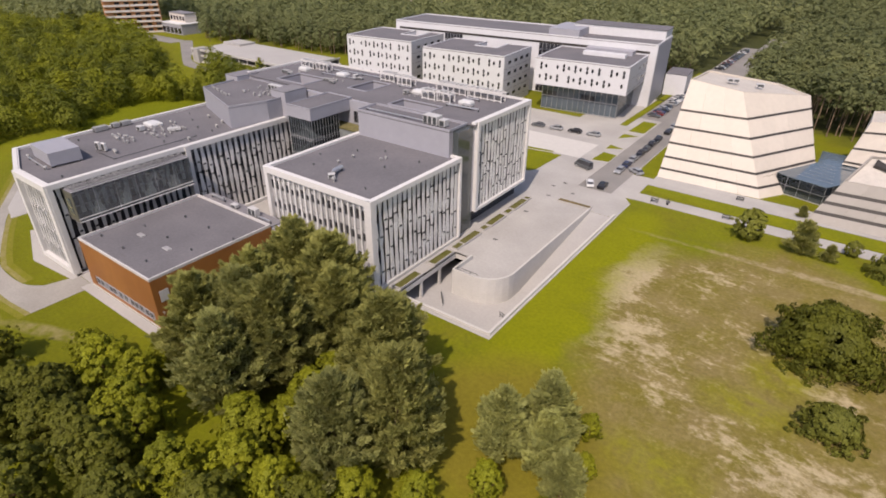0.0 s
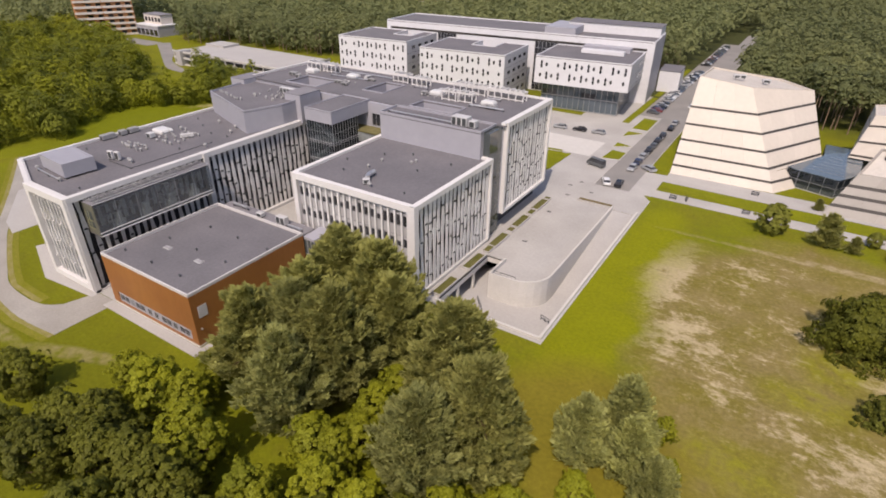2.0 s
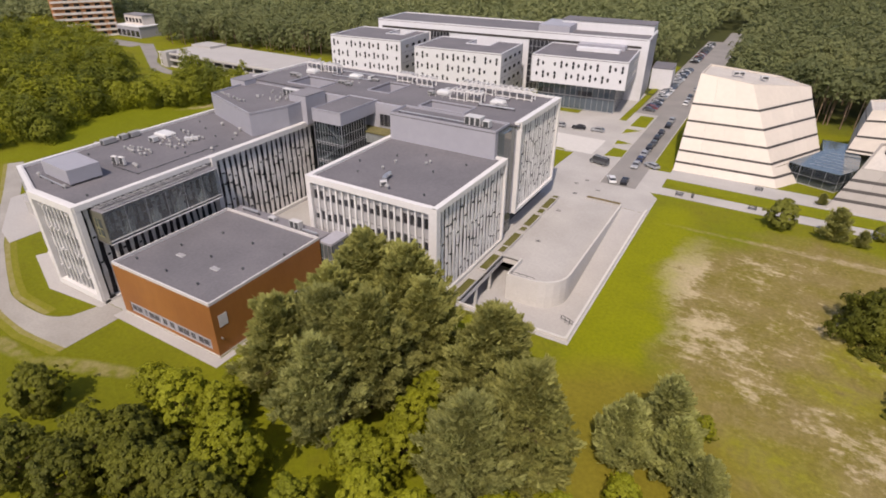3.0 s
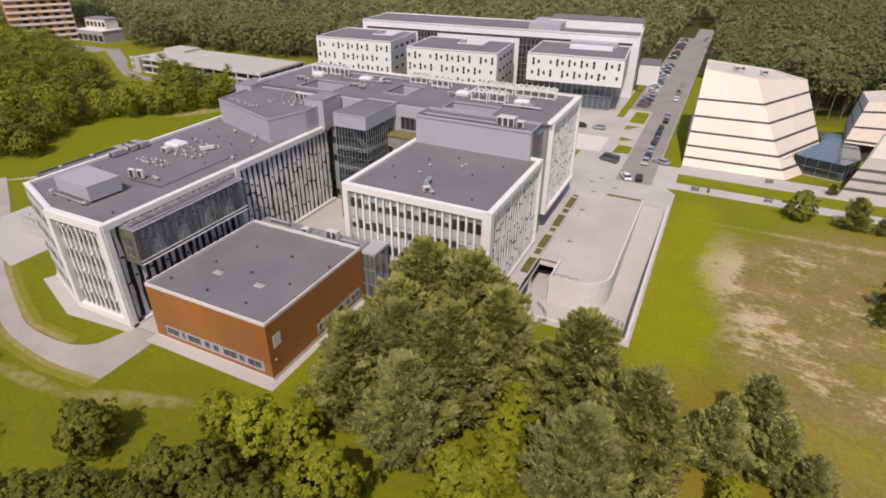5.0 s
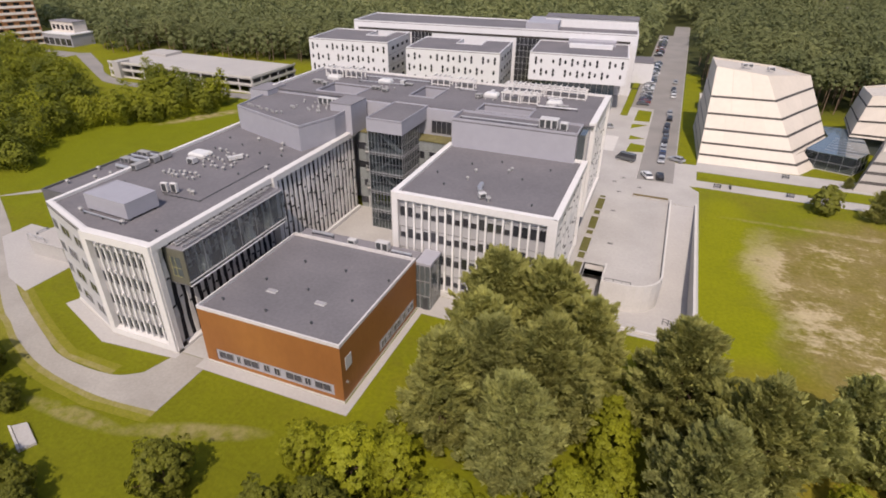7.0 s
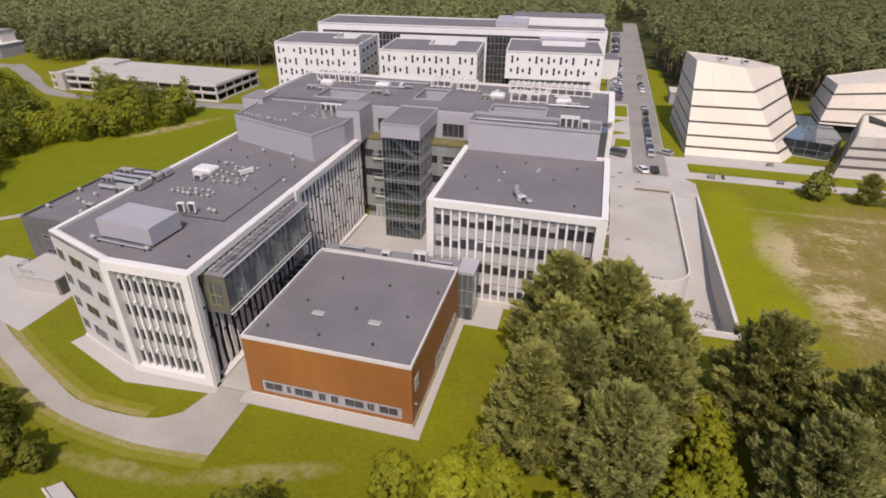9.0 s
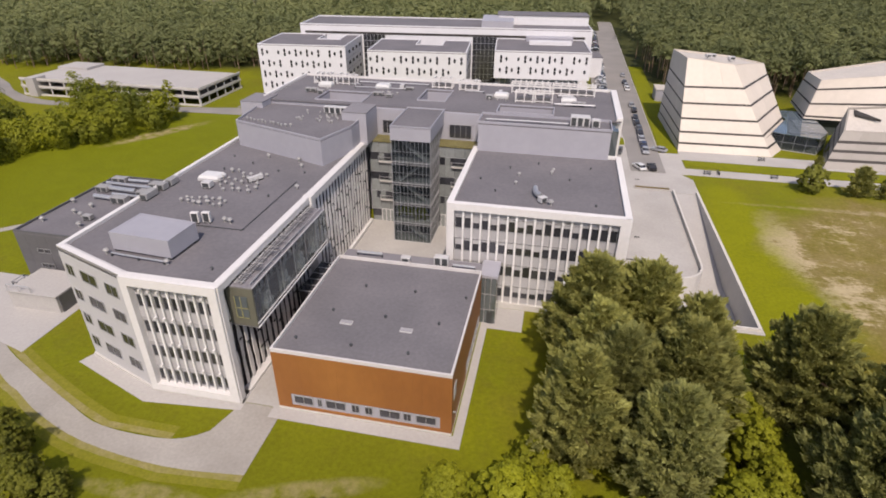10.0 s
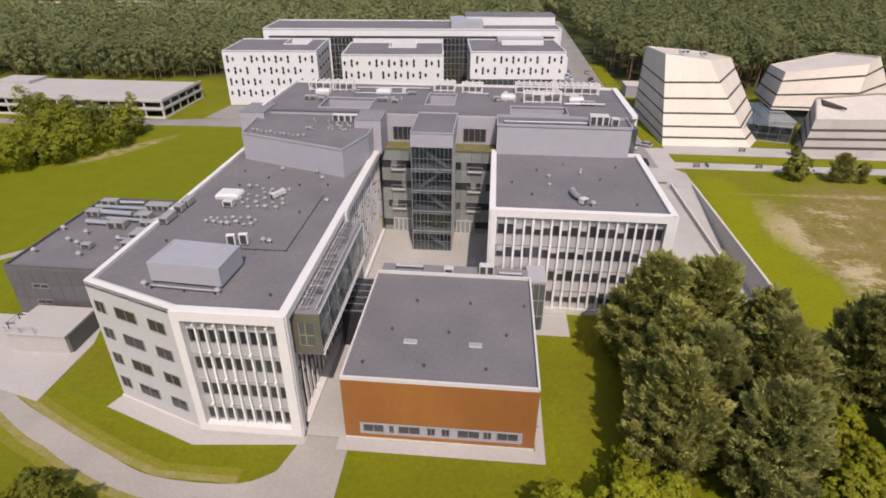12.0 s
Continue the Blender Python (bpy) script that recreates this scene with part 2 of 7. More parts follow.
# grey-toned cream, with the low tower's partial shade darkened into the colour
M_CREAM_SHADE = mat("shaded_grey_cream_panel", (0.29, 0.268, 0.242), 0.6, scale=0.12, fine=0.8, spread=0.04, bump=0.03, piece=0.08)
M_CREAMR = mat("cream_roof", (0.50, 0.46, 0.41), 0.7, scale=0.2, fine=1.2, spread=0.08)
M_BAND = mat("dark_window_band", (0.055, 0.050, 0.047), 0.55, spread=0.15, bump=0.0, spec=0.15)
M_GLASS = glass_mat("window_glass", (0.040, 0.041, 0.048))
M_GLASSB = glass_mat("blue_curtain_glass", (0.085, 0.112, 0.135), 0.08, piece=0.25)
M_GLASSG = glass_mat("green_curtain_glass", (0.10, 0.118, 0.122), 0.06, piece=0.4, spec=0.9)
M_FRAME = mat("aluminium_frame", (0.42, 0.42, 0.43), 0.4, 0.6, spread=0.06, bump=0.0)
M_MULL = mat("dark_mullion", (0.07, 0.075, 0.08), 0.45, 0.3, spread=0.1, bump=0.0)
M_METAL = mat("galvanised_metal", (0.55, 0.55, 0.56), 0.4, 0.7, scale=1.0, fine=6, spread=0.1, bump=0.05)
M_UNIT = mat("pale_metal_unit", (0.48, 0.475, 0.475), 0.5, scale=0.8, fine=4, spread=0.07)
M_VENT = mat("dull_vent_metal", (0.33, 0.325, 0.32), 0.6, 0.2, scale=1.0, fine=5, spread=0.12)
M_ROOFLIGHT = mat("grey_roof_light", (0.30, 0.295, 0.30), 0.4, spread=0.06, bump=0.0, spec=0.5)
M_COURT = glass_mat("pale_court_glass", (0.23, 0.245, 0.24), 0.12, piece=0.2, spec=0.8)
M_CLEAR = clear_glass("clear_glazing", (0.50, 0.51, 0.52), 0.68)
M_CLEARB = clear_glass("clear_stair_glazing", (0.10, 0.125, 0.155), 0.72)
M_SKYL = mat("skylight_dome", (0.60, 0.595, 0.585), 0.3, spread=0.04, bump=0.0, spec=0.6)
M_TIMBER = mat("orange_balcony", (0.52, 0.24, 0.10), 0.7, fine=2, spread=0.12)
M_BRICKW = mat("pale_house_wall", (0.58, 0.53, 0.48), 0.8, fine=2, spread=0.08)
M_ROOFRED = mat("red_roof", (0.30, 0.12, 0.08), 0.8, fine=2, spread=0.1)
M_TRUNK = mat("pale_pine_trunk", (0.24, 0.165, 0.11), 0.9, col2=(0.17, 0.12, 0.085), scale=0.5, fine=4, spread=0.2, bump=0.4, stretch=(1, 1, 0.3))
M_WORN = mat("worn_dry_grass", (0.235, 0.205, 0.085), 0.95, col2=(0.19, 0.175, 0.035), scale=0.5, fine=2.5, spread=0.16, bump=0.5, spec=0.15)
M_DRY = mat("thin_dry_grass", (0.175, 0.165, 0.022), 0.95, col2=(0.15, 0.15, 0.010), scale=0.4, fine=2.5, spread=0.16, bump=0.5, spec=0.15)
M_BED = mat("planter_grass", (0.085, 0.085, 0.018), 0.9, col2=(0.12, 0.11, 0.04), scale=0.4, fine=3, spread=0.2, bump=0.4, spec=0.15)
M_BARK = mat("bark", (0.11, 0.075, 0.05), 0.9, col2=(0.16, 0.09, 0.05), scale=0.8, fine=5, spread=0.25, bump=0.5, stretch=(1, 1, 0.3))
M_PINE = leaf_mat("pine_needles", (0.262, 0.266, 0.079), (0.395, 0.385, 0.115), patch=0.5, thin=0.48)
M_PINE2 = leaf_mat("grey_green_pine", (0.278, 0.288, 0.099), (0.392, 0.394, 0.13), patch=0.5, thin=0.48)
M_LEAF = leaf_mat("yellow_green_leaves", (0.235, 0.24, 0.010), (0.165, 0.18, 0.012))
M_LEAF2 = leaf_mat("green_leaves", (0.098, 0.105, 0.015), (0.135, 0.140, 0.014))
M_LEAF3 = leaf_mat("light_green_leaves", (0.155, 0.165, 0.030), (0.215, 0.222, 0.035))
M_WOODS = leaf_mat("mixed_wood_leaves", (0.092, 0.112, 0.020), (0.27, 0.28, 0.016), 0.35, 0.09, 0.36)
# canopy lightened and blued: the haze over far trees is in its colour
M_FOREST = leaf_mat("hazed_forest_canopy", (0.158, 0.18, 0.076), (0.232, 0.246, 0.100), 0.3, 0.04, 0.42)
M_TYRE = mat("tyre_rubber", (0.02, 0.02, 0.02), 0.8)
M_LAMPG = mat("headlight_lens", (0.7, 0.7, 0.72), 0.15, spread=0.02, bump=0.0)


# ---- building blocks ----
def world_of(ob):
    m = ob.matrix_basis.copy()
    if ob.parent:
        m = world_of(ob.parent) @ ob.matrix_parent_inverse @ m
    return m


def mesh_of(name, bm, material):
    bmesh.ops.recalc_face_normals(bm, faces=bm.faces)
    me = bpy.data.meshes.new(name)
    bm.to_mesh(me)
    bm.free()
    me.materials.append(material)
    return me


def part(name, bm, material, parent, label=""):
    """Links a bmesh, made in the place's own metres, as one mesh under a thing or a part."""
    ob = new(name, mesh_of(name, bm, material))
    if parent:
        ob.parent = parent
        ob.matrix_parent_inverse = world_of(parent).inverted()
    return tagged(ob, label)


def setting(name, bm, material, label, category):
    return tagged(new(name, mesh_of(name, bm, material)), label, category, kind="structure")


def thing(name, label, category, group="", at=(0, 0, 0), kind=""):
    ob = new(name)
    ob.empty_display_size = 0.5
    ob.matrix_basis = Matrix.Translation(at)
    return tagged(ob, label, category, group, kind)


def box(bm, x0, x1, y0, y1, z0, z1, m=None):
    vs = [bm.verts.new((x, y, z) if m is None else m @ Vector((x, y, z))) for z in (z0, z1) for y in (y0, y1) for x in (x0, x1)]
    for f in ((0, 1, 3, 2), (4, 6, 7, 5), (0, 4, 5, 1), (2, 3, 7, 6), (0, 2, 6, 4), (1, 5, 7, 3)):
        bm.faces.new([vs[i] for i in f])
    return vs


def prism(bm, pts, z0, z1, m=None):
    lo = [Vector((p[0], p[1], z0)) for p in pts]
    hi = [Vector((p[0], p[1], z1)) for p in pts]
    if m is not None:
        lo, hi = [m @ v for v in lo], [m @ v for v in hi]
    lo, hi = [bm.verts.new(v) for v in lo], [bm.verts.new(v) for v in hi]
    k = len(pts)
    bm.faces.new(lo[::-1])
    bm.faces.new(hi)
    for i in range(k):
        j = (i + 1) % k
        bm.faces.new((lo[i], lo[j], hi[j], hi[i]))


def tube(bm, a, b, r0, r1, sides=7):
    a, b = Vector(a), Vector(b)
    q = (b - a).to_track_quat("Z", "Y").to_matrix()
    rings = []
    for p, r in ((a, r0), (b, r1)):
        rings.append([bm.verts.new(p + q @ Vector((r * math.cos(2 * math.pi * i / sides), r * math.sin(2 * math.pi * i / sides), 0))) for i in range(sides)])
    for i in range(sides):
        j = (i + 1) % sides
        bm.faces.new((rings[0][i], rings[0][j], rings[1][j], rings[1][i]))
    bm.faces.new(rings[0][::-1])
    bm.faces.new(rings[1])


def boxes(*rows):
    bm = bmesh.new()
    for r in rows:
        box(bm, *r)
    return bm


def prisms(pts, z0, z1):
    bm = bmesh.new()
    prism(bm, pts, z0, z1)
    return bm


def rim(bm, pts, width, z0, z1):
    """A band of that width inside the outline pts (counter-clockwise), from z0 to z1."""
    k = len(pts)
    inner = []
    for i in range(k):
        p, a, b = Vector(pts[i]), Vector(pts[i - 1]), Vector(pts[(i + 1) % k])
        d0, d1 = (p - a).normalized(), (b - p).normalized()
        n0, n1 = Vector((-d0.y, d0.x)), Vector((-d1.y, d1.x))
        s = (n0 + n1).normalized()
        inner.append(p + s * (width / max(0.3, s.dot(n0))))
    for i in range(k):
        j = (i + 1) % k
        prism(bm, [pts[i], pts[j], inner[j], inner[i]], z0, z1)


class Face:
    """A wall's own frame: s runs from p0 to p1, d stands out on its left, z is up."""

    def __init__(self, p0, p1):
        u = (Vector(p1) - Vector(p0))
        self.length = u.length
        u.normalize()
        self.m = Matrix(((u.x, -u.y, 0, p0[0]), (u.y, u.x, 0, p0[1]), (0, 0, 1, 0), (0, 0, 0, 1)))

    def boxes(self, *rows):
        bm = bmesh.new()
        for r in rows:
            box(bm, *r, m=self.m)
        return bm


CUBES = {}


def cube_of(material):
    """One bevel-free unit box for each material, shared by the pieces."""
    if material.name not in CUBES:
        bm = bmesh.new()
        box(bm, -0.5, 0.5, -0.5, 0.5, -0.5, 0.5)
        CUBES[material.name] = mesh_of("piece_" + material.name, bm, material)
    return CUBES[material.name]


def piece(name, face, s0, s1, d0, d1, z0, z1, material, parent, lean=0.0, label=""):
    """One box piece on a wall, leaning by some degrees in the wall's plane."""
    ob = new(name, cube_of(material))
    m = face.m @ pose((s0 + s1) / 2, (d0 + d1) / 2, (z0 + z1) / 2, 0, lean, 0) @ Matrix.Diagonal((abs(s1 - s0), abs(d1 - d0), abs(z1 - z0), 1))
    ob.parent = parent
    ob.matrix_parent_inverse = world_of(parent).inverted()
    ob.matrix_basis = m
    return tagged(ob, label)


def window(face, s0, s1, z0, z1, parent, d=0.0, glass=None, frame_w=0.07, bars=1, name="window"):
    """A framed window set on a wall: the frame, and the pane as a piece of its own."""
    rows = [(s0, s1, d - 0.02, d + 0.10, z0, z0 + frame_w), (s0, s1, d - 0.02, d + 0.10, z1 - frame_w, z1),
            (s0, s0 + frame_w, d - 0.02, d + 0.10, z0 + frame_w, z1 - frame_w), (s1 - frame_w, s1, d - 0.02, d + 0.10, z0 + frame_w, z1 - frame_w)]
    for i in range(bars):
        c = s0 + (s1 - s0) * (i + 1) / (bars + 1)
        rows.append((c - 0.03, c + 0.03, d - 0.02, d + 0.09, z0 + frame_w, z1 - frame_w))
    w = part(name, face.boxes(*rows), M_FRAME, parent)
    piece("pane", face, s0 + frame_w, s1 - frame_w, d - 0.015, d + 0.035, z0 + frame_w, z1 - frame_w, glass or M_GLASS, w)
    return w


# ---- ground, roads, ramp ----
YARD = -4.5
arc = [(-54.0 + 5.6 * math.sin(a), 79.2 - 5.6 * math.cos(a)) for a in [radians(15 * i) for i in range(7)]]
HOLE = [(-62.2, 62.0), (-43.3, 62.0), (-43.3, 114.5), (-48.4, 114.5)] + arc[::-1] + [(-58.6, 73.6), (-58.6, 80.0), (-62.2, 80.0)]


def sheet_with_hole(outer, holes, z):
    bm = bmesh.new()
    edges = []
    for loop in [outer] + holes:
        vs = [bm.verts.new((x, y, z)) for x, y in loop]
        edges += [bm.edges.new((vs[i], vs[(i + 1) % len(vs)])) for i in range(len(vs))]
    bmesh.ops.triangle_fill(bm, use_beauty=True, edges=edges)
    for f in bm.faces:
        if f.normal.z < 0:
            f.normal_flip()
    return bm


def flat(name, bm, material, label, category):
    me = bpy.data.meshes.new(name)
    bm.to_mesh(me)
    bm.free()
    me.materials.append(material)
    return tagged(new(name, me), label, category, kind="structure")


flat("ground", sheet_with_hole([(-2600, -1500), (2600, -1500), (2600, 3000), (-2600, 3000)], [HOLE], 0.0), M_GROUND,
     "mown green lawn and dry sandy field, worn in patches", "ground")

# plaza: one paved sheet round the sunken ramp, 5 cm proud of the lawn
PLAZA = [(-65.6, 60.9), (-42.6, 60.9), (-42.6, 124.3), (-44.8, 127.2), (-61.0, 127.2), (-73.0, 127.2), (-73.0, 112.8), (-65.6, 112.8)]
flat("pavement_plaza", sheet_with_hole(PLAZA, [HOLE], 0.05), M_PAVE, "pale grey concrete plaza paving beside the building", "pavement")
setting("kerb_plaza", boxes((-42.6, -42.45, 60.9, 124.3, -0.1, 0.08), (-65.6, -42.45, 60.75, 60.9, -0.1, 0.08)), M_KERB, "pale concrete kerb round the plaza", "kerb")

# road to the north with its side areas
setting("road", boxes((-57.2, -48.4, 127.2, 412, -0.05, 0.03)), M_ASPH, "worn pale grey asphalt road through the campus", "road")
setting("road_parking", boxes((-65.0, -57.2, 196, 370, -0.05, 0.026)), M_ASPH, "asphalt parking bay beside the road", "road")
setting("pavement_west", boxes((-65.2, -57.2, 127.2, 196, -0.05, 0.034), (-73.0, -65.2, 127.2, 146, -0.05, 0.034)), M_PAVE, "pale paved forecourt beside the road", "pavement")
setting("pavement_forecourt", boxes((-101, -65.2, 160, 184.0, -0.05, 0.04), (-82, -67.6, 184.0, 224, -0.05, 0.04)), M_PAVE, "pale paved forecourt before the glass entrance", "pavement")
setting("pavement_apron", boxes((-92, -65.2, 146, 160, -0.05, 0.036)), M_PLINTH, "pale concrete apron", "pavement")
setting("pavement_east", boxes((-48.4, -43.0, 127.2, 143.2, -0.05, 0.034), (-43.0, 44, 127.4, 132.0, -0.05, 0.034), (-43.0, 60, 138.6, 146.0, -0.05, 0.03)), M_PAVE, "pale paved footpath before the towers", "pavement")
setting("pavement_arcade", boxes((-68.0, -65.6, 85.8, 112.8, -0.05, 0.045)), M_PAVE, "paved strip under the overhanging slatted end", "pavement")
setting("pavement_side", prisms([(-186, 158.6), (-142, 159.0), (-142, 176), (-184, 174)], -0.05, 0.026), M_ASPH, "grey asphalt side yard", "pavement")


def rounded(pts, steps=4):
    """The line through the points, bent smoothly; its last stretch stays straight."""
    p = [Vector(q) for q in pts]
    out = []
    for i in range(len(p) - 1):
        last = len(p) - 2
        a, b, c, d = p[max(0, i - 1)], p[i], p[i + 1], p[min(i + 2, last)]
        for k in range(steps):
            f = k / steps
            if i == last:
                q = b.lerp(c, f)
            else:
                q = 0.5 * (2 * b + (c - a) * f + (2 * a - 5 * b + 4 * c - d) * f * f + (3 * b - a - 3 * c + d) * f ** 3)
            out.append((q.x, q.y))
    return out + [tuple(pts[-1])]


def path_strip(name, outer, inner, material, label, z=0.04):
    bm = bmesh.new()
    outer, inner = rounded(outer), rounded(inner)
    k = len(outer)
    lo = [[bm.verts.new((x, y, -0.05)) for x, y in r] for r in (outer, inner)]
    hi = [[bm.verts.new((x, y, z)) for x, y in r] for r in (outer, inner)]
    for i in range(k - 1):
        bm.faces.new((hi[0][i], hi[0][i + 1], hi[1][i + 1], hi[1][i]))
        bm.faces.new((lo[0][i], lo[0][i + 1], hi[0][i + 1], hi[0][i]))
        bm.faces.new((lo[1][i], lo[1][i + 1], hi[1][i + 1], hi[1][i]))
    return setting(name, bm, material, label, "pavement")


OUTER = [(-196, 56), (-172, 43.0), (-149.1, 29.6), (-143.0, 26.8), (-137.3, 24.1), (-128.5, 21.4), (-117.1, 20.2), (-107.3, 21.0), (-107.4, 31.3)]
INNER = [(-194, 59), (-171, 46.5), (-154.0, 35.2), (-144.7, 30.6), (-134.8, 26.4), (-127.9, 24.0), (-118.5, 23.9), (-114.6, 26.0), (-113.0, 31.3)]
path_strip("pavement_path", OUTER, INNER, M_PATH, "curved pale paved path round the wing", 0.045)


def beside(pts, d):
    """The line moved sideways by d metres."""
    out = []
    for i, p in enumerate(pts):
        u = (Vector(pts[min(i + 1, len(pts) - 1)]) - Vector(pts[max(i - 1, 0)])).normalized()
        out.append((p[0] + u.y * d, p[1] - u.x * d))
    return out


# worn, dry edges of the lawn along the path
for line, side in ((OUTER[:8], 1), (INNER[2:7], -1)):
    path_strip("ground_verge", line, beside(line, 0.9 * side), M_WORN, "worn dry grass edge along the path", 0.03)
    path_strip("ground_verge", beside(line, 0.9 * side), beside(line, 2.0 * side), M_DRY, "thin dry grass along the path", 0.022)
path_strip("pavement_footpath", [(-193.4, 56.6), (-188.4, 62.6), (-183.0, 68.0), (-176.0, 74.6)], [(-191.8, 58.0), (-187.2, 61.6), (-181.8, 66.6), (-174.8, 73.2)], M_PATH, "narrow pale footpath over the lawn", 0.04)
slab = thing("concrete_slab", "pale concrete slab lying on the lawn among bushes", "slab", "", (-119, 11.8, 0))
part("slab", prisms([(-121.6, 12.2), (-117.0, 10.2), (-116.3, 11.6), (-120.4, 13.4)], -0.02, 0.35), M_CONC, slab)
part("kerb", prisms([(-121.9, 12.0), (-117.2, 9.9), (-117.0, 10.15), (-121.65, 12.15)], -0.02, 0.5), M_KERB, slab)
path_strip("road_west", [(-142, 159.5), (-180, 158.3), (-199, 155.4), (-246, 151.5), (-262, 153), (-277.8, 160), (-290, 169.5), (-320.5, 188.5)],
           [(-142, 150), (-174, 150.3), (-194, 149.6), (-242, 146.5), (-262, 147.5), (-272, 152), (-294, 165), (-326, 184)], M_ASPH, "narrow pale asphalt access road", 0.035)
setting("pavement_yard", prisms([(-149.2, 33.6), (-149.2, 45.5), (-151.0, 50.9), (-172, 51.2), (-172, 45), (-156, 35.4)], -0.05, 0.05), M_CONC, "pale concrete delivery yard", "pavement")
setting("pavement_hall", prisms([(-108.8, 29.6), (-84.3, 29.6), (-84.3, 53.6), (-79.0, 53.6), (-79.0, 59.3), (-85.4, 59.3), (-85.4, 31.4), (-108.8, 31.4)], -0.05, 0.055), M_CONC, "pale concrete strip round the brown hall", "pavement")
setting("pavement_court", boxes((-114.5, -85.5, 54.6, 86, -0.05, 0.05), (-114.5, -108.0, 31.4, 54.6, -0.05, 0.05)), M_PAVE, "pale paving of the inner court", "pavement")
setting("pavement_wing", prisms([(-139.6, 33.6), (-125.8, 28.7), (-112.7, 29.9), (-112.7, 31.3), (-138.4, 36.5)], -0.05, 0.06), M_CONC, "concrete strip along the wing's foot", "pavement")

# green islands and verges, kerbed
ISLANDS = [[(-61.9, 146.6), (-61.4, 154.8), (-57.2, 154.2), (-57.2, 147.6)], [(-62.1, 158.0), (-62.2, 162.4), (-57.5, 160.6)],
           [(-62.7, 169.4), (-62.8, 175.0), (-58.0, 175.1)], [(-62.6, 178.6), (-62.3, 192.6), (-57.7, 192.4), (-57.7, 178.8)],
           [(-82.0, 144.2), (-82.0, 145.7), (-73.5, 146.6), (-73.5, 145.3)]]
for pts in ISLANDS:
    isl = thing("grass_island", "kerbed green grass island in the paving", "island", "grass islands", (pts[0][0], pts[0][1], 0), "structure")
    bm = bmesh.new()
    ccw = pts if sum((pts[i - 1][0] - pts[i][0]) * (pts[i - 1][1] + pts[i][1]) for i in range(len(pts))) < 0 else pts[::-1]
    prism(bm, ccw, -0.05, 0.14)
    part("turf", bm, M_LAWN, isl)
    bm = bmesh.new()
    rim(bm, ccw, 0.16, -0.05, 0.17)
    part("kerb", bm, M_KERB, isl)
setting("ground_verge", boxes((-47.6, -43.1, 146.2, 196, -0.05, 0.10), (-48.0, -42.0, 199, 262, -0.05, 0.10), (-67.4, -65.3, 190, 223, -0.05, 0.1), (-67.6, -65.4, 226, 285, -0.05, 0.1)), M_LAWN, "green grass verge along the road", "ground")
setting("ground_strip", prisms([(-42.6, 134.6), (-20, 132.4), (40, 132.4), (40, 138.0), (-16.8, 138.0), (-42.6, 138.2)], -0.05, 0.09), M_LAWN, "green grass strip before the towers", "ground")
setting("ground_lawn", prisms([(-79.5, 128.6), (-72.0, 128.6), (-70.9, 130.5), (-70.3, 145.0), (-80.5, 142.6)], -0.05, 0.09), M_LAWN, "green lawn beside the tall block", "ground")
setting("kerb_road", boxes((-48.4, -48.2, 146, 405, -0.05, 0.14), (-57.3, -57.15, 127.2, 146, -0.05, 0.1)), M_KERB, "pale kerb along the road", "kerb")

# the sunken yard and its ramp
setting("floor_yard", boxes((-70, -43.3, 62.0, 84.0, YARD - 0.3, YARD)), M_CONC, "pale concrete floor of the sunken yard", "floor")
bm = bmesh.new()
for x0, x1 in ((-48.4, -43.3),):
    v = [bm.verts.new(c) for c in ((x0, 81.5, YARD), (x1, 81.5, YARD), (x1, 114.5, 0.02), (x0, 114.5, 0.02), (x0, 81.5, YARD - 0.4), (x1, 81.5, YARD - 0.4), (x1, 114.5, -0.4), (x0, 114.5, -0.4))]
    for f in ((0, 1, 2, 3), (4, 7, 6, 5), (0, 4, 5, 1), (2, 6, 7, 3), (1, 5, 6, 2), (0, 3, 7, 4)):
        bm.faces.new([v[i] for i in f])
setting("ramp", bm, M_CONC, "pale concrete ramp down to the sunken yard", "ramp")
setting("wall_field", boxes((-43.3, -42.85, 61.6, 115.4, YARD - 0.3, 0.55)), M_PLINTH, "pale concrete retaining wall beside the field", "retaining wall")
setting("wall_south", boxes((-62.6, -43.3, 61.6, 62.0, YARD - 0.3, 0.45)), M_PLINTH, "pale concrete retaining wall of the yard", "retaining wall")
bm = bmesh.new()
run = [(-58.6, 80.0), (-58.6, 73.6)] + arc + [(-48.4, 114.5)]
offs = []
for i, p in enumerate(run):
    a, b = Vector(run[max(0, i - 1)]), Vector(run[min(len(run) - 1, i + 1)])
    d = (b - a).normalized()
    offs.append((p[0] - d.y * 0.35, p[1] + d.x * 0.35))
for i in range(len(run) - 1):
    prism(bm, [run[i], run[i + 1], offs[i + 1], offs[i]], YARD - 0.2, 0.95)
setting("wall_deck", bm, M_PLINTH, "curved pale concrete parapet wall above the ramp", "retaining wall")
# opening under the deck, into the garage
setting("wall_garage", boxes((-62.6, -62.2, 62.0, 63.2, YARD, 0.05), (-62.6, -62.2, 63.2, 80.4, -1.0, 0.05), (-62.6, -62.2, 68.6, 69.2, YARD, -1.0), (-62.6, -62.2, 74.4, 75.0, YARD, -1.0),
                              (-62.6, -58.6, 80.0, 80.4, -1.0, 0.05), (-58.9, -58.4, 80.0, 80.5, YARD, -1.0)), M_PLINTH, "concrete wall with open bays under the planters", "wall")
setting("wall_garage_back", boxes((-70.2, -70.0, 62, 86, YARD, -0.3), (-70, -49, 86, 86.2, YARD, -0.3), (-70, -62.6, 61.8, 62, YARD, -0.3)), M_GREYD, "dark back wall of the garage", "wall")
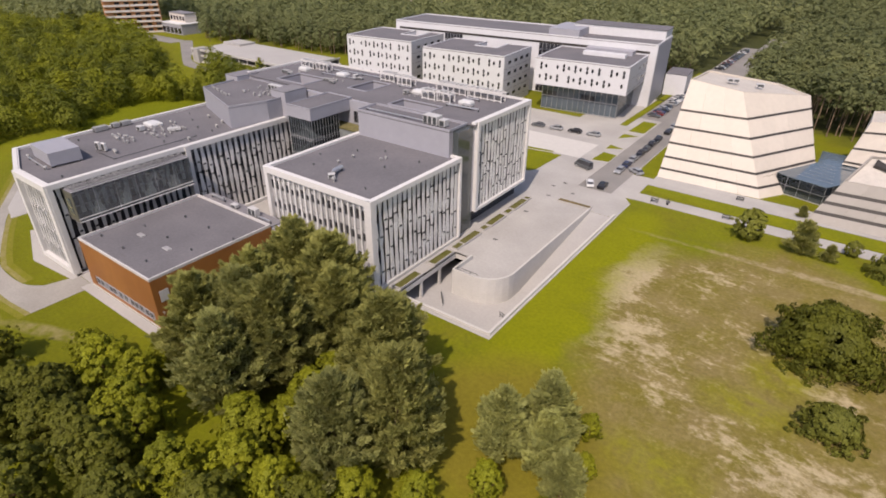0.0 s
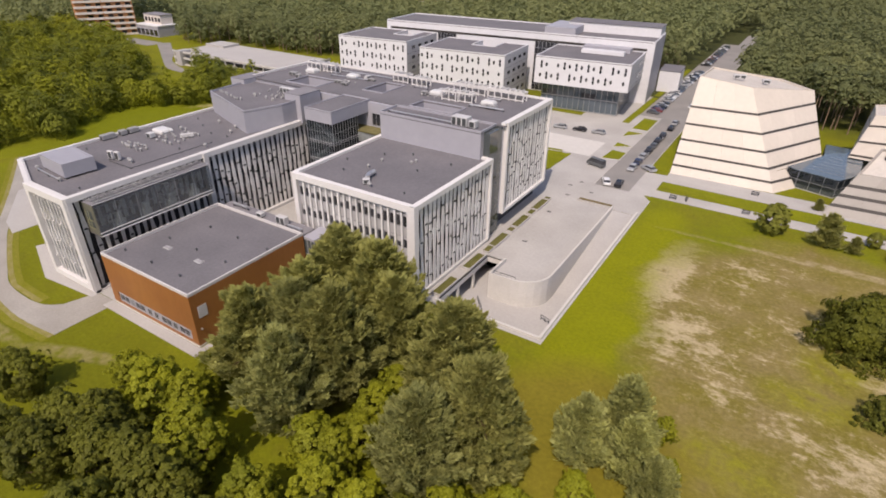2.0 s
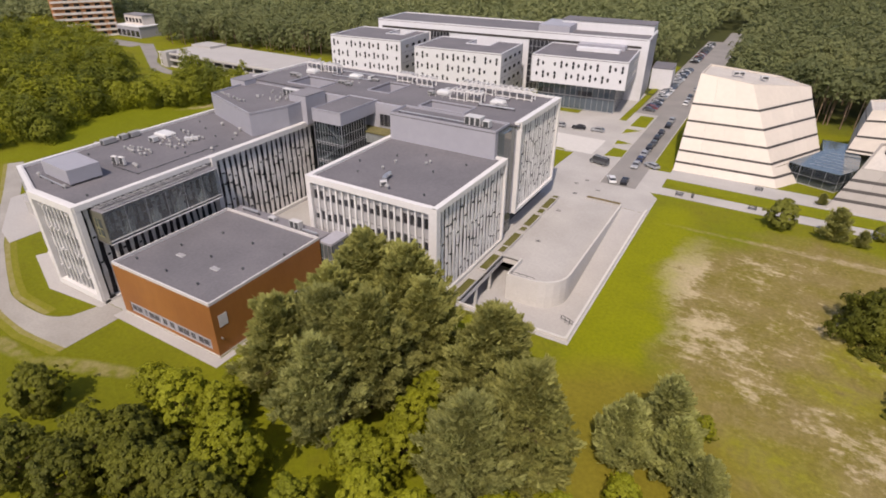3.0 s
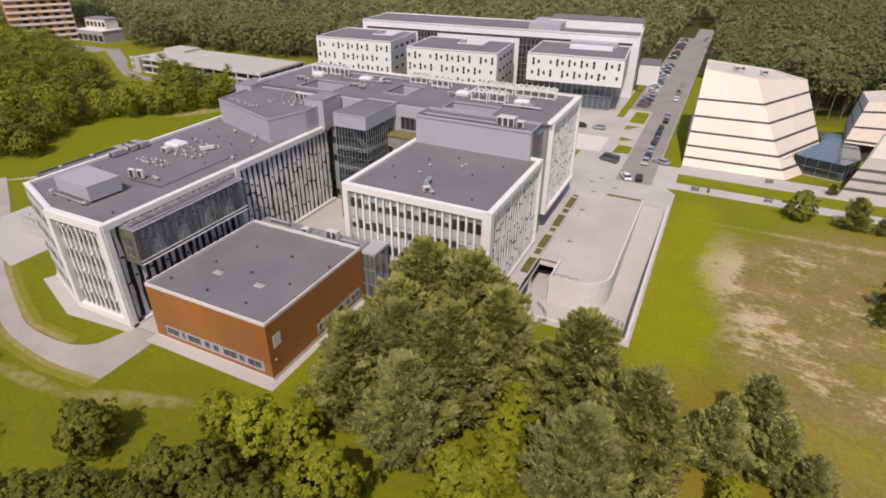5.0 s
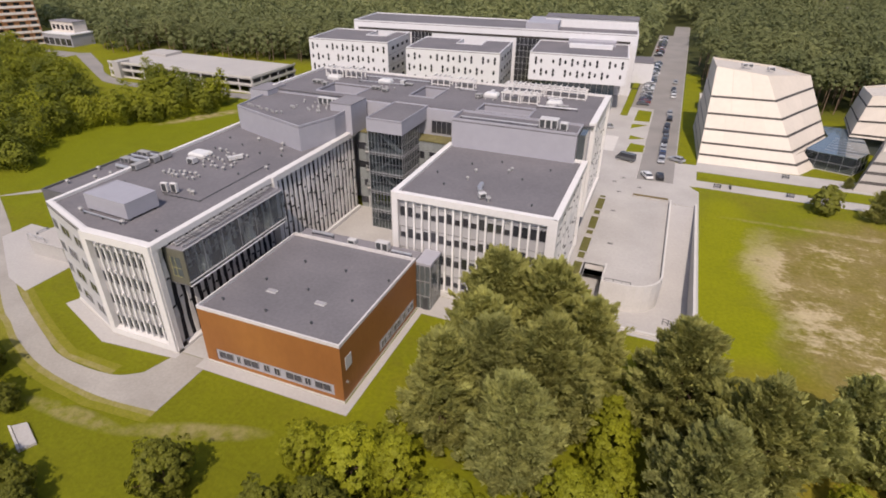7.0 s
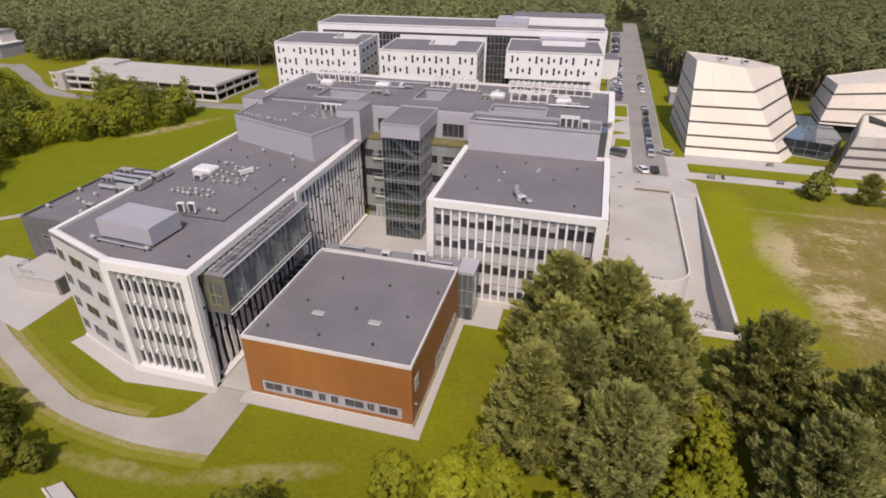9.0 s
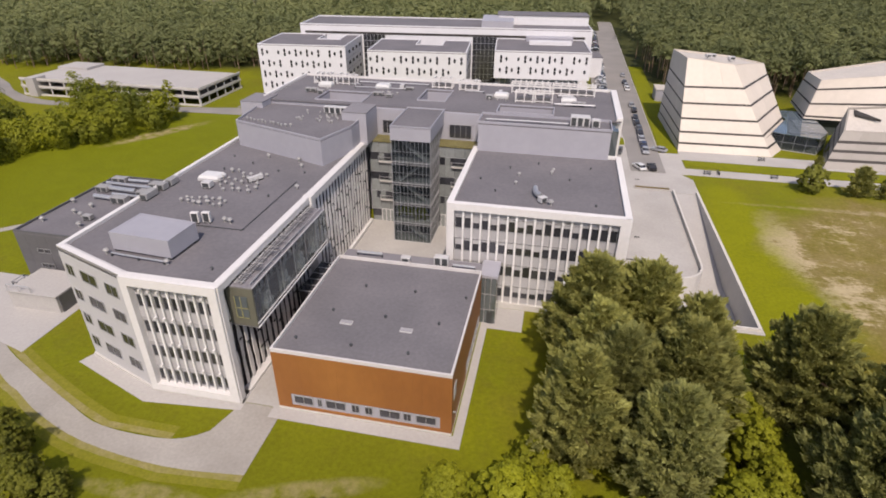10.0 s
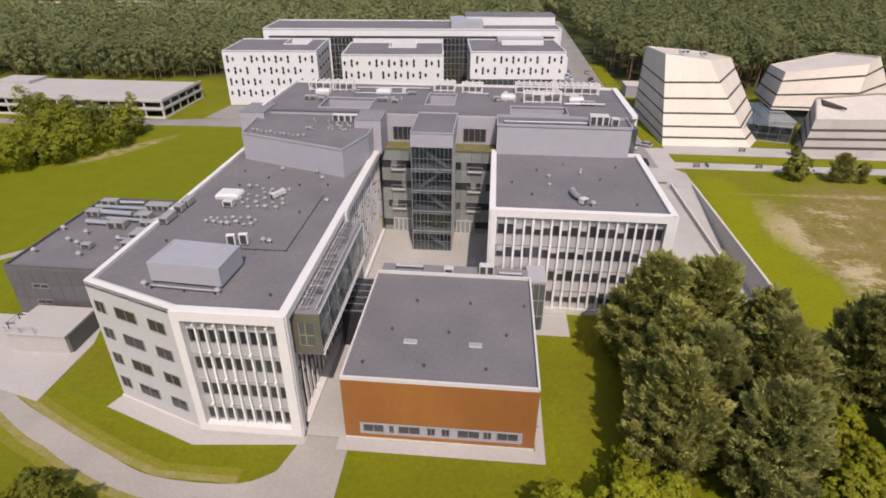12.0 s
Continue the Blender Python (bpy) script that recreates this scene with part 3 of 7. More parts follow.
setting("ceiling_garage", boxes((-70, -62.6, 62, 86, -0.6, -0.35)), M_GREYD, "dark concrete garage ceiling", "ceiling")
for s in range(5):
    pl = thing("planter", "low concrete planter with grass beside the facade", "planter", "planters along the facade", (-63.4, 64.5 + 10.3 * s, 0.05))
    y0 = 63.0 + 10.3 * s
    part("trough", boxes((-64.4, -64.2, y0, y0 + 6.5, 0.05, 0.5), (-62.65, -62.45, y0, y0 + 6.5, 0.05, 0.5), (-64.2, -62.65, y0, y0 + 0.2, 0.05, 0.5), (-64.2, -62.65, y0 + 6.3, y0 + 6.5, 0.05, 0.5)), M_CONC, pl)
    part("turf", boxes((-64.2, -62.65, y0 + 0.2, y0 + 6.3, 0.05, 0.42)), M_BED, pl)
hb = thing("planting_bed", "dry brown planting bed with a concrete rim on the plaza", "planting bed", "", (-53, 115, 0.05))
part("rim", boxes((-57.2, -48.9, 115.2, 115.4, 0.05, 0.4), (-57.2, -48.9, 116.6, 116.8, 0.05, 0.4), (-57.2, -57.0, 115.4, 116.6, 0.05, 0.4), (-49.1, -48.9, 115.4, 116.6, 0.05, 0.4)), M_CONC, hb)
part("soil", boxes((-57.0, -49.1, 115.4, 116.6, 0.05, 0.36)), mat("dry_bed", (0.16, 0.12, 0.05), 0.95, spread=0.3, fine=3), hb)
for (x0, y0, x1, y1) in ((-58.0, 74.4, -53.6, 74.4), (-59.6, 71.5, -57.4, 69.0), (-47.2, 72.5, -44.6, 71.6)):
    rl = thing("steel_railing", "dark steel railing in the sunken yard", "railing", "yard railings", (x0, y0, YARD if y0 < 74 else 0.05))
    zb = YARD if y0 < 74 else 0.05
    for k in range(4):
        f = k / 3
        px, py = x0 + (x1 - x0) * f, y0 + (y1 - y0) * f
        bm = bmesh.new()
        tube(bm, (px, py, zb), (px, py, zb + 1.1), 0.05, 0.05, 6)
        part("post", bm, M_MULL, rl)
    for z in (0.55, 1.1):
        bm = bmesh.new()
        tube(bm, (x0, y0, zb + z), (x1, y1, zb + z), 0.05, 0.05, 6)
        part("rail", bm, M_MULL, rl)
# strip planters of grass at the facade's foot, north of the yard
for y0, y1 in ((73.4, 76.0), (81.0, 84.0), (91.5, 93.6), (101.5, 104.0), (111.2, 112.6)):
    pl = thing("planter", "low concrete planter with grass beside the facade", "planter", "planters along the facade", (-63.4, y0, 0.05))
    part("trough", boxes((-64.2, -64.05, y0, y1, 0.05, 0.4), (-62.8, -62.65, y0, y1, 0.05, 0.4), (-64.05, -62.8, y0, y0 + 0.15, 0.05, 0.4), (-64.05, -62.8, y1 - 0.15, y1, 0.05, 0.4)), M_CONC, pl)
    part("turf", boxes((-64.05, -62.8, y0 + 0.15, y1 - 0.15, 0.05, 0.34)), M_BED, pl)
# iron grates let into the plaza, lids on the path
for x, y in ((-60.3, 117.0), (-58.9, 89.7), (-60.3, 105.6), (-60.3, 126.5), (-56.0, 121.5), (-62.0, 123.2)):
    gr = thing("drain_grate", "dark iron drain grate let into pale paving", "drain grate", "drain grates", (x, y, 0.055))
    part("rim", boxes((x - 0.5, x + 0.5, y - 0.3, y - 0.24, 0.05, 0.075), (x - 0.5, x + 0.5, y + 0.24, y + 0.3, 0.05, 0.075), (x - 0.5, x - 0.44, y - 0.24, y + 0.24, 0.05, 0.075), (x + 0.44, x + 0.5, y - 0.24, y + 0.24, 0.05, 0.075)), M_MULL, gr)
    for k in range(6):
        part("bar", boxes((x - 0.4 + 0.14 * k, x - 0.32 + 0.14 * k, y - 0.24, y + 0.24, 0.05, 0.07)), M_BLACK, gr)
# benches on the footpaths before the towers
for x, y, a in ((-38.3, 128.8, 0), (-35.3, 129.9, 90), (-22.3, 129.5, 0), (-21.9, 142.4, 0)):
    be = thing("park_bench", "dark slatted bench on the pale footpath", "bench", "benches", (x, y, 0.034))
    m = pose(x, y, 0.034, 0, 0, a)
    for k in range(4):
        bm = bmesh.new()
        box(bm, -0.9, 0.9, -0.24 + 0.12 * k, -0.15 + 0.12 * k, 0.42, 0.47, m=m)
        part("seat_slat", bm, M_MULL, be)
    for z in (0.62, 0.8):
        bm = bmesh.new()
        box(bm, -0.9, 0.9, 0.26, 0.30, z, z + 0.12, m=m)
        part("back_slat", bm, M_MULL, be)
    for sx in (-0.7, 0.7):
        bm = bmesh.new()
        box(bm, sx - 0.04, sx + 0.04, -0.22, 0.26, 0, 0.42, m=m)
        box(bm, sx - 0.04, sx + 0.04, 0.22, 0.26, 0.42, 0.92, m=m)
        part("leg", bm, M_BLACK, be)


# ---- main building: left wing ----
rng = random.Random(7)
WEST = [(-113.0, 31.0), (-113.0, 84.8), (-138.3, 84.8), (-138.3, 35.5), (-125.6, 31.0)]


def roof_and_parapet(owner, pts, z, band=1.0, drop=0.45, material=None, rim_mat=None):
    bm = bmesh.new()
    inner_z = z - drop
    prism(bm, pts, inner_z - 0.3, inner_z)
    part("roof", bm, material or M_ROOF, owner, "dark grey roofing membrane")
    bm = bmesh.new()
    rim(bm, pts, band, inner_z + 0.004, z)
    part("parapet", bm, rim_mat or M_WHITE, owner, "white coping")


FINS = {}


def fin_shape(material, foot, head):
    """A unit fin, as wide at its foot and head as named, shared by all fins of that shape."""
    key = (material.name, foot, head)
    if key not in FINS:
        bm = bmesh.new()
        for v in box(bm, -0.5, 0.5, -0.5, 0.5, -0.5, 0.5):
            v.co.x *= head if v.co.z > 0 else foot
        FINS[key] = mesh_of("fin_" + material.name, bm, material)
    return FINS[key]


def fins(face, s_list, z0, z1, parent, width, depth, d0, segs, lean=2.2, material=None, taper=0.62):
    """Staggered white fins: each column is cut at its own heights, and its tapering lengths lean to and fro."""
    material = material or M_FIN
    for s in s_list:
        cuts = [z0] + sorted(z0 + (z1 - z0) * (k + rng.uniform(-0.42, 0.42)) / segs for k in range(1, segs)) + [z1]
        off = rng.uniform(-0.08, 0.08) * (1 if width > 0.4 else 0.4)
        sign = rng.choice((-1, 1))
        for a, b in zip(cuts[:-1], cuts[1:]):
            w = width * rng.uniform(0.9, 1.08)
            ln = sign * rng.uniform(0.2, 1.0) * lean
            sh = rng.uniform(-0.07, 0.07) if width > 0.4 else 0.0
            c = s + off + sh
            ob = piece("fin", face, c - w / 2, c + w / 2, d0, d0 + depth, a + 0.02, b - 0.02, material, parent, ln)
            if taper < 1:
                ob.data = fin_shape(material, *((1.0, taper) if sign > 0 else (taper, 1.0)))
            if a > z0 and width > 0.4 and rng.random() < 0.6:
                piece("bracket", face, c - w * 0.3, c + w * 0.3, d0 - 0.1, d0 + depth + 0.05, a - 0.17, a + 0.17, M_BLACK, parent)
            sign = -sign


wing = thing("building_wing", "four-storey university wing with white frame, fins and dark roof", "building", "", (-125, 58, 0))
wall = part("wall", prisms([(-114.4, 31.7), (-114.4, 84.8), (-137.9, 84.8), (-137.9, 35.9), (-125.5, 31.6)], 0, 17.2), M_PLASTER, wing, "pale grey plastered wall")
roof_and_parapet(wing, WEST, 18.0, 0.7)
part("plinth", prisms([(-112.9, 30.9), (-112.9, 33), (-138.5, 37.4), (-138.5, 35.35), (-125.65, 30.85)], 0, 0.5), M_PLINTH, wing, "concrete plinth")
# front, with its white frame and slats
F = Face((-113.0, 31.0), (-125.6, 31.0))
part("front_frame", F.boxes((0, 1.15, -0.9, 0.35, 0.5, 17.95), (F.length - 0.95, F.length, -0.9, 0.35, 0.5, 17.95), (1.15, F.length - 0.95, -0.9, 0.35, 16.75, 17.95), (1.15, F.length - 0.95, -0.9, 0.35, 0.5, 1.5)), M_WHITE, wing, "broad white facade frame")
part("facade_backing", F.boxes((1.15, F.length - 0.95, -0.62, -0.5, 1.5, 16.75)), M_SPAN, wing, "pale grey spandrel panels")
bays = 9
bw = (F.length - 2.1) / bays
for r in range(4):
    z = 1.95 + 3.85 * r
    for k in range(bays):
        s = 1.15 + bw * k
        window(F, s + 0.17, s + bw - 0.17, z - 0.1, z + 1.75, wing, -0.49, bars=0)
        if rng.random() < 0.3:
            piece("fin_joint", F, s - 0.14, s + 0.14, -0.2, 0.12, z + 2.35, z + 2.65, M_WHITE, wing)
    piece("ledge", F, 1.15, F.length - 0.95, -0.5, -0.4, z + 2.05, z + 2.12, M_FRAME, wing)
fins(F, [1.15 + bw * k for k in range(1, bays)], 1.5, 16.75, wing, 0.25, 0.18, -0.34, 4, 0.7, taper=0.85)
# oblique wall with punched windows
F = Face((-125.6, 31.0), (-138.3, 35.5))
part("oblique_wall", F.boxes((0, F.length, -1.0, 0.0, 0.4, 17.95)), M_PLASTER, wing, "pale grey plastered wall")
for r in range(4):
    z = 2.4 + 3.85 * r
    for s0, s1 in ((1.5, 4.1), (6.0, 9.4), (11.0, 12.7)):
        window(F, s0, s1, z, z + 1.7, wing, -0.0, bars=1)
# court side: gallery bay, then the slatted bay
F = Face((-113.0, 84.8), (-113.0, 31.0))
part("court_wall", F.boxes((0, 27.8, -0.55, -0.4, 0, 17.2), (27.8, 53.0, -1.2, -1.0, 0, 17.2)), M_DARK, wing, "dark glazed court wall")
part("court_frame", F.boxes((27.2, 28.2, -1.0, 0.45, 0, 17.95), (0, 27.2, -0.9, 0.35, 16.9, 17.95), (28.2, 53.8, -0.9, 0.15, 17.0, 17.95), (52.9, 53.8, -1.2, 0.1, 0, 17.0), (0, 27.2, -0.9, 0.3, 0, 0.8), (28.2, 52.9, -0.95, 0.12, 0, 0.5)), M_WHITE, wing, "white facade frame")
fins(F, [0.95 + 1.38 * k for k in range(19)], 0.8, 16.9, wing, 0.88, 0.1, -0.26, 5, 2.0)
fins(F, [29.2 + 1.42 * k for k in range(17)], 0.4, 17.0, wing, 0.86, 0.1, -0.8, 5, 2.2)
for r in range(4):
    for k in range(10):
        piece("pane", F, 0.4 + 2.7 * k, 2.9 + 2.7 * k, -0.42, -0.33, 1.6 + 4.1 * r, 3.5 + 4.1 * r, M_GLASS, wing)
        piece("spandrel", F, 0.3 + 2.7 * k, 2.95 + 2.7 * k, -0.42, -0.36, 3.6 + 4.1 * r, 4.9 + 4.1 * r, M_GREYD, wing)
# the glazed service gallery that hangs on the court side
gal = thing("service_gallery", "hanging glazed service gallery with metal lattice and ducts", "gallery", "", (-111.4, 45, 10.8))
X0, X1, Y0, Y1, Z0, Z1 = -113.7, -110.1, 33.4, 55.6, 10.9, 16.7
part("floor_slab", boxes((X0, X1 - 0.05, Y0, Y1, Z0, Z0 + 0.22)), M_GREYD, gal)
part("edge_rail", boxes((X1 - 0.05, X1 + 0.06, Y0, Y1, Z0 - 0.02, Z0 + 0.16)), M_FIN, gal, "thin white bottom edge")
part("edge_rail", boxes((X1 - 0.08, X1 + 0.06, Y0, Y1, Z1 - 0.1, Z1 + 0.04)), M_SPAN, gal, "thin pale top edge")
part("end_wall", boxes((X0, X1 - 0.05, Y0, Y0 + 0.15, Z0 + 0.22, Z1 - 0.2)), mat("olive_end_panel", (0.12, 0.117, 0.088), 0.5), gal, "olive end panel")
part("end_window", boxes((X0 + 1.0, X1 - 0.9, Y0 - 0.06, Y0 + 0.02, Z0 + 1.3, Z1 - 1.4)), M_GLASSG, gal)
part("end_mullion", boxes((X0 + 1.0, X1 - 0.9, Y0 - 0.09, Y0 - 0.061, Z0 + 2.7, Z0 + 2.82), (X0 + 1.75, X0 + 1.85, Y0 - 0.09, Y0 - 0.061, Z0 + 1.3, Z1 - 1.4), (X0 + 1.0, X0 + 1.1, Y0 - 0.09, Y0 - 0.061, Z0 + 1.3, Z1 - 1.4), (X0 + 1.1, X1 - 1.0, Y0 - 0.09, Y0 - 0.061, Z0 + 1.3, Z0 + 1.4)), mat("yellow_frame", (0.30, 0.28, 0.12), 0.5), gal, "yellow window bars")
F = Face((X1, Y1), (X1, Y0))
for k in range(6):
    w = (Y1 - Y0) / 6
    piece("pane", F, k * w + 0.03, (k + 1) * w - 0.03, -0.09, -0.06, Z0 + 0.22, Z1 - 0.1, M_CLEAR, gal)
    if k:
        piece("mullion", F, k * w - 0.03, k * w + 0.03, -0.1, -0.03, Z0 + 0.22, Z1 - 0.1, M_FRAME, gal)
# the walkway on top: dark deck, pale pipes and gratings
part("top_slab", boxes((X0 + 0.75, X1 - 0.1, Y0, Y1, Z1 - 0.2, Z1)), M_ROOF2, gal)
for k, (x, r, m_) in enumerate(((X0 + 1.2, 0.09, M_UNIT), (X0 + 2.0, 0.12, M_VENT), (X1 - 0.5, 0.07, M_UNIT))):
    bm = bmesh.new()
    tube(bm, (x, Y0 + 0.5, Z1 + 0.22), (x, Y1 - 0.4 - 3.0 * k, Z1 + 0.22), r, r, 7)
    for y in range(8 - k):
        box(bm, x - 0.1, x + 0.1, Y0 + 1 + y * 2.6, Y0 + 1.12 + y * 2.6, Z1, Z1 + 0.22)
    part("pipe", bm, m_, gal)
grng = random.Random(12)
for k in range(44):
    y = Y0 + 0.6 + k * 0.48
    x = X0 + 0.9 + grng.uniform(0, 0.5)
    part("grating", boxes((x, X1 - 0.3 - grng.uniform(0, 1.4), y, y + grng.uniform(0.08, 0.24), Z1 + 0.3, Z1 + 0.35)), grng.choice((M_VENT, M_GREYD, M_GREYD)), gal)
for x in (X0 + 0.85, X0 + 1.7, X1 - 0.35):
    part("walkway_rail", boxes((x - 0.05, x + 0.05, Y0 + 0.3, Y1 - 0.2, Z1 + 0.36, Z1 + 0.45)), M_VENT, gal)
# machines inside, pale behind the glass
for k in range(4):
    y = Y0 + 3.2 + k * 4.9
    part("fan_unit", boxes((X1 - 1.2, X1 - 0.2, y, y + 1.5, Z0 + 0.5, Z0 + 1.7), (X1 - 1.1, X1 - 0.3, y + 0.3, y + 1.2, Z0 + 1.7, Z0 + 2.9), (X1 - 0.9, X1 - 0.7, y - 0.5, y - 0.3, Z0 + 0.22, Z0 + 3.9)), M_SKYL, gal)
    bm = bmesh.new()
    tube(bm, (X1 - 0.7, y + 0.75, Z0 + 2.9), (X1 - 0.7, y + 1.9, Z0 + 4.6), 0.22, 0.22, 8)
    part("flue", bm, M_UNIT, gal)
part("edge_rail", boxes((X1 - 0.02, X1 + 0.07, Y0, Y1, Z0 + 0.62, Z0 + 0.74)), M_FIN, gal, "thin white rail along the glass")
part("pipe_run", boxes((X1 - 2.4, X1 - 2.1, Y0 + 0.6, Y1 - 0.4, Z1 - 1.6, Z1 - 1.3), (X1 - 1.9, X1 - 1.75, Y0 + 0.6, Y1 - 0.4, Z0 + 2.4, Z0 + 2.55)), M_METAL, gal)

# ---- brown hall ----
hall = thing("hall", "low rust-brown hall with dark flat roof and window strip", "building", "", (-97, 43, 0))
HX0, HX1, HY0, HY1, HZ = -108.0, -85.6, 31.5, 54.6, 9.6
part("wall", boxes((HX0 + 0.15, HX1 - 0.15, HY0 + 0.15, HY1 - 0.15, 0, HZ - 0.7)), M_GREYD, hall)
pts = [(HX0, HY0), (HX1, HY0), (HX1, HY1), (HX0, HY1)]
bm = bmesh.new()
prism(bm, [(HX0 + 0.25, HY0 + 0.25), (HX1 - 0.25, HY0 + 0.25), (HX1 - 0.25, HY1 - 0.1), (HX0 + 0.25, HY1 - 0.1)], HZ - 0.9, HZ - 0.45)
part("roof", bm, M_ROOF, hall, "dark grey roofing membrane")
bm = bmesh.new()
rim(bm, pts, 0.24, HZ - 0.446, HZ + 0.05)
part("parapet", bm, mat("pale_coping", (0.55, 0.53, 0.52), 0.5), hall, "pale metal coping")
part("plinth", boxes((HX0 - 0.03, HX1 + 0.03, HY0 - 0.03, HY1, 0, 0.35)), M_PLINTH, hall)
for p0, p1, win in (((HX1, HY0), (HX0, HY0), True), ((HX1, HY1), (HX1, HY0), False), ((HX0, HY0), (HX0, HY1), False)):
    F = Face(p0, p1)
    n = 19
    w = F.length / n
    for k in range(n):
        if win:
            piece("panel", F, k * w + 0.003, (k + 1) * w - 0.003, -0.2, 0.0, 2.75, HZ - 0.455, M_RUST, hall)
            piece("panel", F, k * w + 0.003, (k + 1) * w - 0.003, -0.2, 0.0, 0.35, 0.8, M_RUST, hall)
        else:
            piece("panel", F, k * w + 0.003, (k + 1) * w - 0.003, -0.2, 0.0, 0.35, HZ - 0.455, M_RUST, hall)
    if win:
        part("strip_backing", F.boxes((1.4, 20.6, -0.2, -0.12, 0.8, 2.75)), M_GREY, hall, "grey strip between the windows")
        piece("panel", F, 0, 1.4, -0.2, 0.0, 0.8, 2.75, M_RUST, hall)
        piece("panel", F, 20.6, F.length, -0.2, 0.0, 0.8, 2.75, M_RUST, hall)
        for s0, s1 in ((1.9, 4.4), (5.0, 6.0), (6.4, 9.0), (9.9, 10.9), (11.6, 12.6), (13.4, 16.0), (16.5, 17.1), (17.7, 20.2)):
            window(F, s0, s1, 1.2, 2.45, hall, -0.12, bars=1)
sg = part("sign_panel", boxes((HX1 + 0.01, HX1 + 0.07, 32.5, 34.0, 4.9, 6.9)), M_UNIT, hall, "pale framed panel")
F = Face((HX1, 53.4), (HX1, 41.6))
part("strip_backing", F.boxes((0, 11.8, -0.1, 0.012, 0.9, 2.7)), M_GREY, hall, "grey strip between the windows")
for s0, s1 in ((0.4, 2.6), (3.3, 4.4), (5.0, 7.4), (8.2, 9.2), (9.7, 11.4)):
    window(F, s0, s1, 1.15, 2.45, hall, 0.02, bars=1)
part("wall_lamp", boxes((HX1 + 0.0, HX1 + 0.35, 32.3, 32.5, 3.0, 3.2)), M_METAL, hall)
# low glazed lane between the hall and the wing
lane = thing("glazed_lane", "low dark glazed lane between hall and wing", "glazed lane", "", (-110.4, 53, 0))
part("glass_wall", boxes((-112.3, -108.1, 48.6, 57.4, 0.06, 6.0)), M_DARK, lane)
part("glass_roof", boxes((-112.4, -108.05, 48.5, 57.5, 6.0, 6.15)), M_GLASS, lane, "dark glass roof")
for k in range(6):
    part("roof_bar", boxes((-112.4, -108.05, 48.7 + 1.7 * k, 48.82 + 1.7 * k, 6.15, 6.25)), M_FRAME, lane)
# linking corridor behind the hall
link = thing("corridor", "low grey glazed corridor behind the brown hall", "building", "", (-97, 56.5, 0))
part("wall", boxes((-107.6, -86.0, 54.61, 57.6, 0, 8.7)), M_GREY, link)
part("roof", boxes((-107.7, -85.9, 54.61, 57.7, 8.7, 9.0)), M_ROOF2, link)
part("glass_lobby", boxes((-85.95, -83.3, 54.9, 59.4, 0.06, 8.3)), M_GLASSG, link, "dark glazed lobby")
part("lobby_roof", boxes((-86.0, -83.2, 54.8, 59.4, 8.3, 8.75)), M_GREY, link)
F = Face((-83.3, 54.9), (-85.95, 54.9))
for k in range(4):
    piece("mullion", F, k * 0.88 - 0.05, k * 0.88 + 0.05, 0, 0.08, 0.1, 8.3, M_FRAME, link)
for z in (2.6, 5.4):
    piece("rail", F, 0, 2.65, 0, 0.07, z - 0.06, z + 0.06, M_FRAME, link)
part("door", F.boxes((0.4, 1.3, 0.05, 0.11, 0.06, 2.3)), M_MULL, link)

# ---- right block ----
RX0, RX1, RY0, RY1, RZ = -91.8, -65.3, 59.5, 85.6, 18.0
block = thing("building_block", "four-storey block with white fins, frame and dark roof", "building", "", (-78, 72, 0))
part("wall", boxes((RX0 + 0.6, RX1 - 0.6, RY0 + 0.6, RY1, 0, 17.3)), M_DARK, block, "dark glazed wall")
roof_and_parapet(block, [(RX0, RY0), (RX1, RY0), (RX1, RY1), (RX0, RY1)], RZ, 0.7)
part("plinth", boxes((RX0 - 0.1, RX1 + 0.1, RY0 - 0.1, RY0 + 1.5, 0, 1.0), (RX1 - 0.6, RX1 + 0.1, RY0 + 1.5, RY1, 0, 0.7)), M_PLINTH, block)
F = Face((RX1, RY0), (RX0, RY0))
part("front_frame", F.boxes((0, 1.25, -0.6, 0.25, 1.0, 17.99), (F.length - 0.95, F.length, -0.6, 0.25, 1.0, 17.99), (1.25, F.length - 0.95, -0.6, 0.25, 16.85, 17.99)), M_WHITE, block, "broad white facade frame")
bays = 18
bw = (F.length - 2.2) / bays
for r in range(4):
    z = 2.0 + 3.9 * r
    piece("spandrel", F, 1.25, F.length - 0.95, -0.58, -0.44, z + 2.1 if r < 4 else z, min(z + 3.9, 16.85), M_SPAN, block)
    for k in range(bays):
        s = 1.25 + bw * k
        if r == 0 and k in (14, 15, 16, 17):
            continue
        window(F, s + 0.12, s + bw - 0.12, z, z + 2.05, block, -0.46, bars=0)
        piece("blind", F, s + 0.2, s + bw - 0.2, -0.425, -0.40, z + 2.0 - rng.choice((0.0, 0.15, 0.35, 0.6, 0.9)) - 0.1, z + 1.98, M_SPAN, block)
piece("spandrel", F, 1.25, F.length - 0.95, -0.58, -0.44, 1.0, 2.0, M_SPAN, block)
fins(F, [1.25 + bw * k for k in range(1, bays)], 1.0, 16.85, block, 0.34, 0.22, -0.3, 4, 0.7, taper=0.85)
door = part("door", F.boxes((19.2, 21.8, -0.5, -0.3, 0.1, 2.9)), M_MULL, block, "dark glazed entrance door")
piece("pane", F, 19.35, 20.4, -0.31, -0.27, 0.3, 2.6, M_GLASS, door)
piece("pane", F, 20.6, 21.65, -0.31, -0.27, 0.3, 2.6, M_GLASS, door)
F = Face((RX1, RY1), (RX1, RY0))
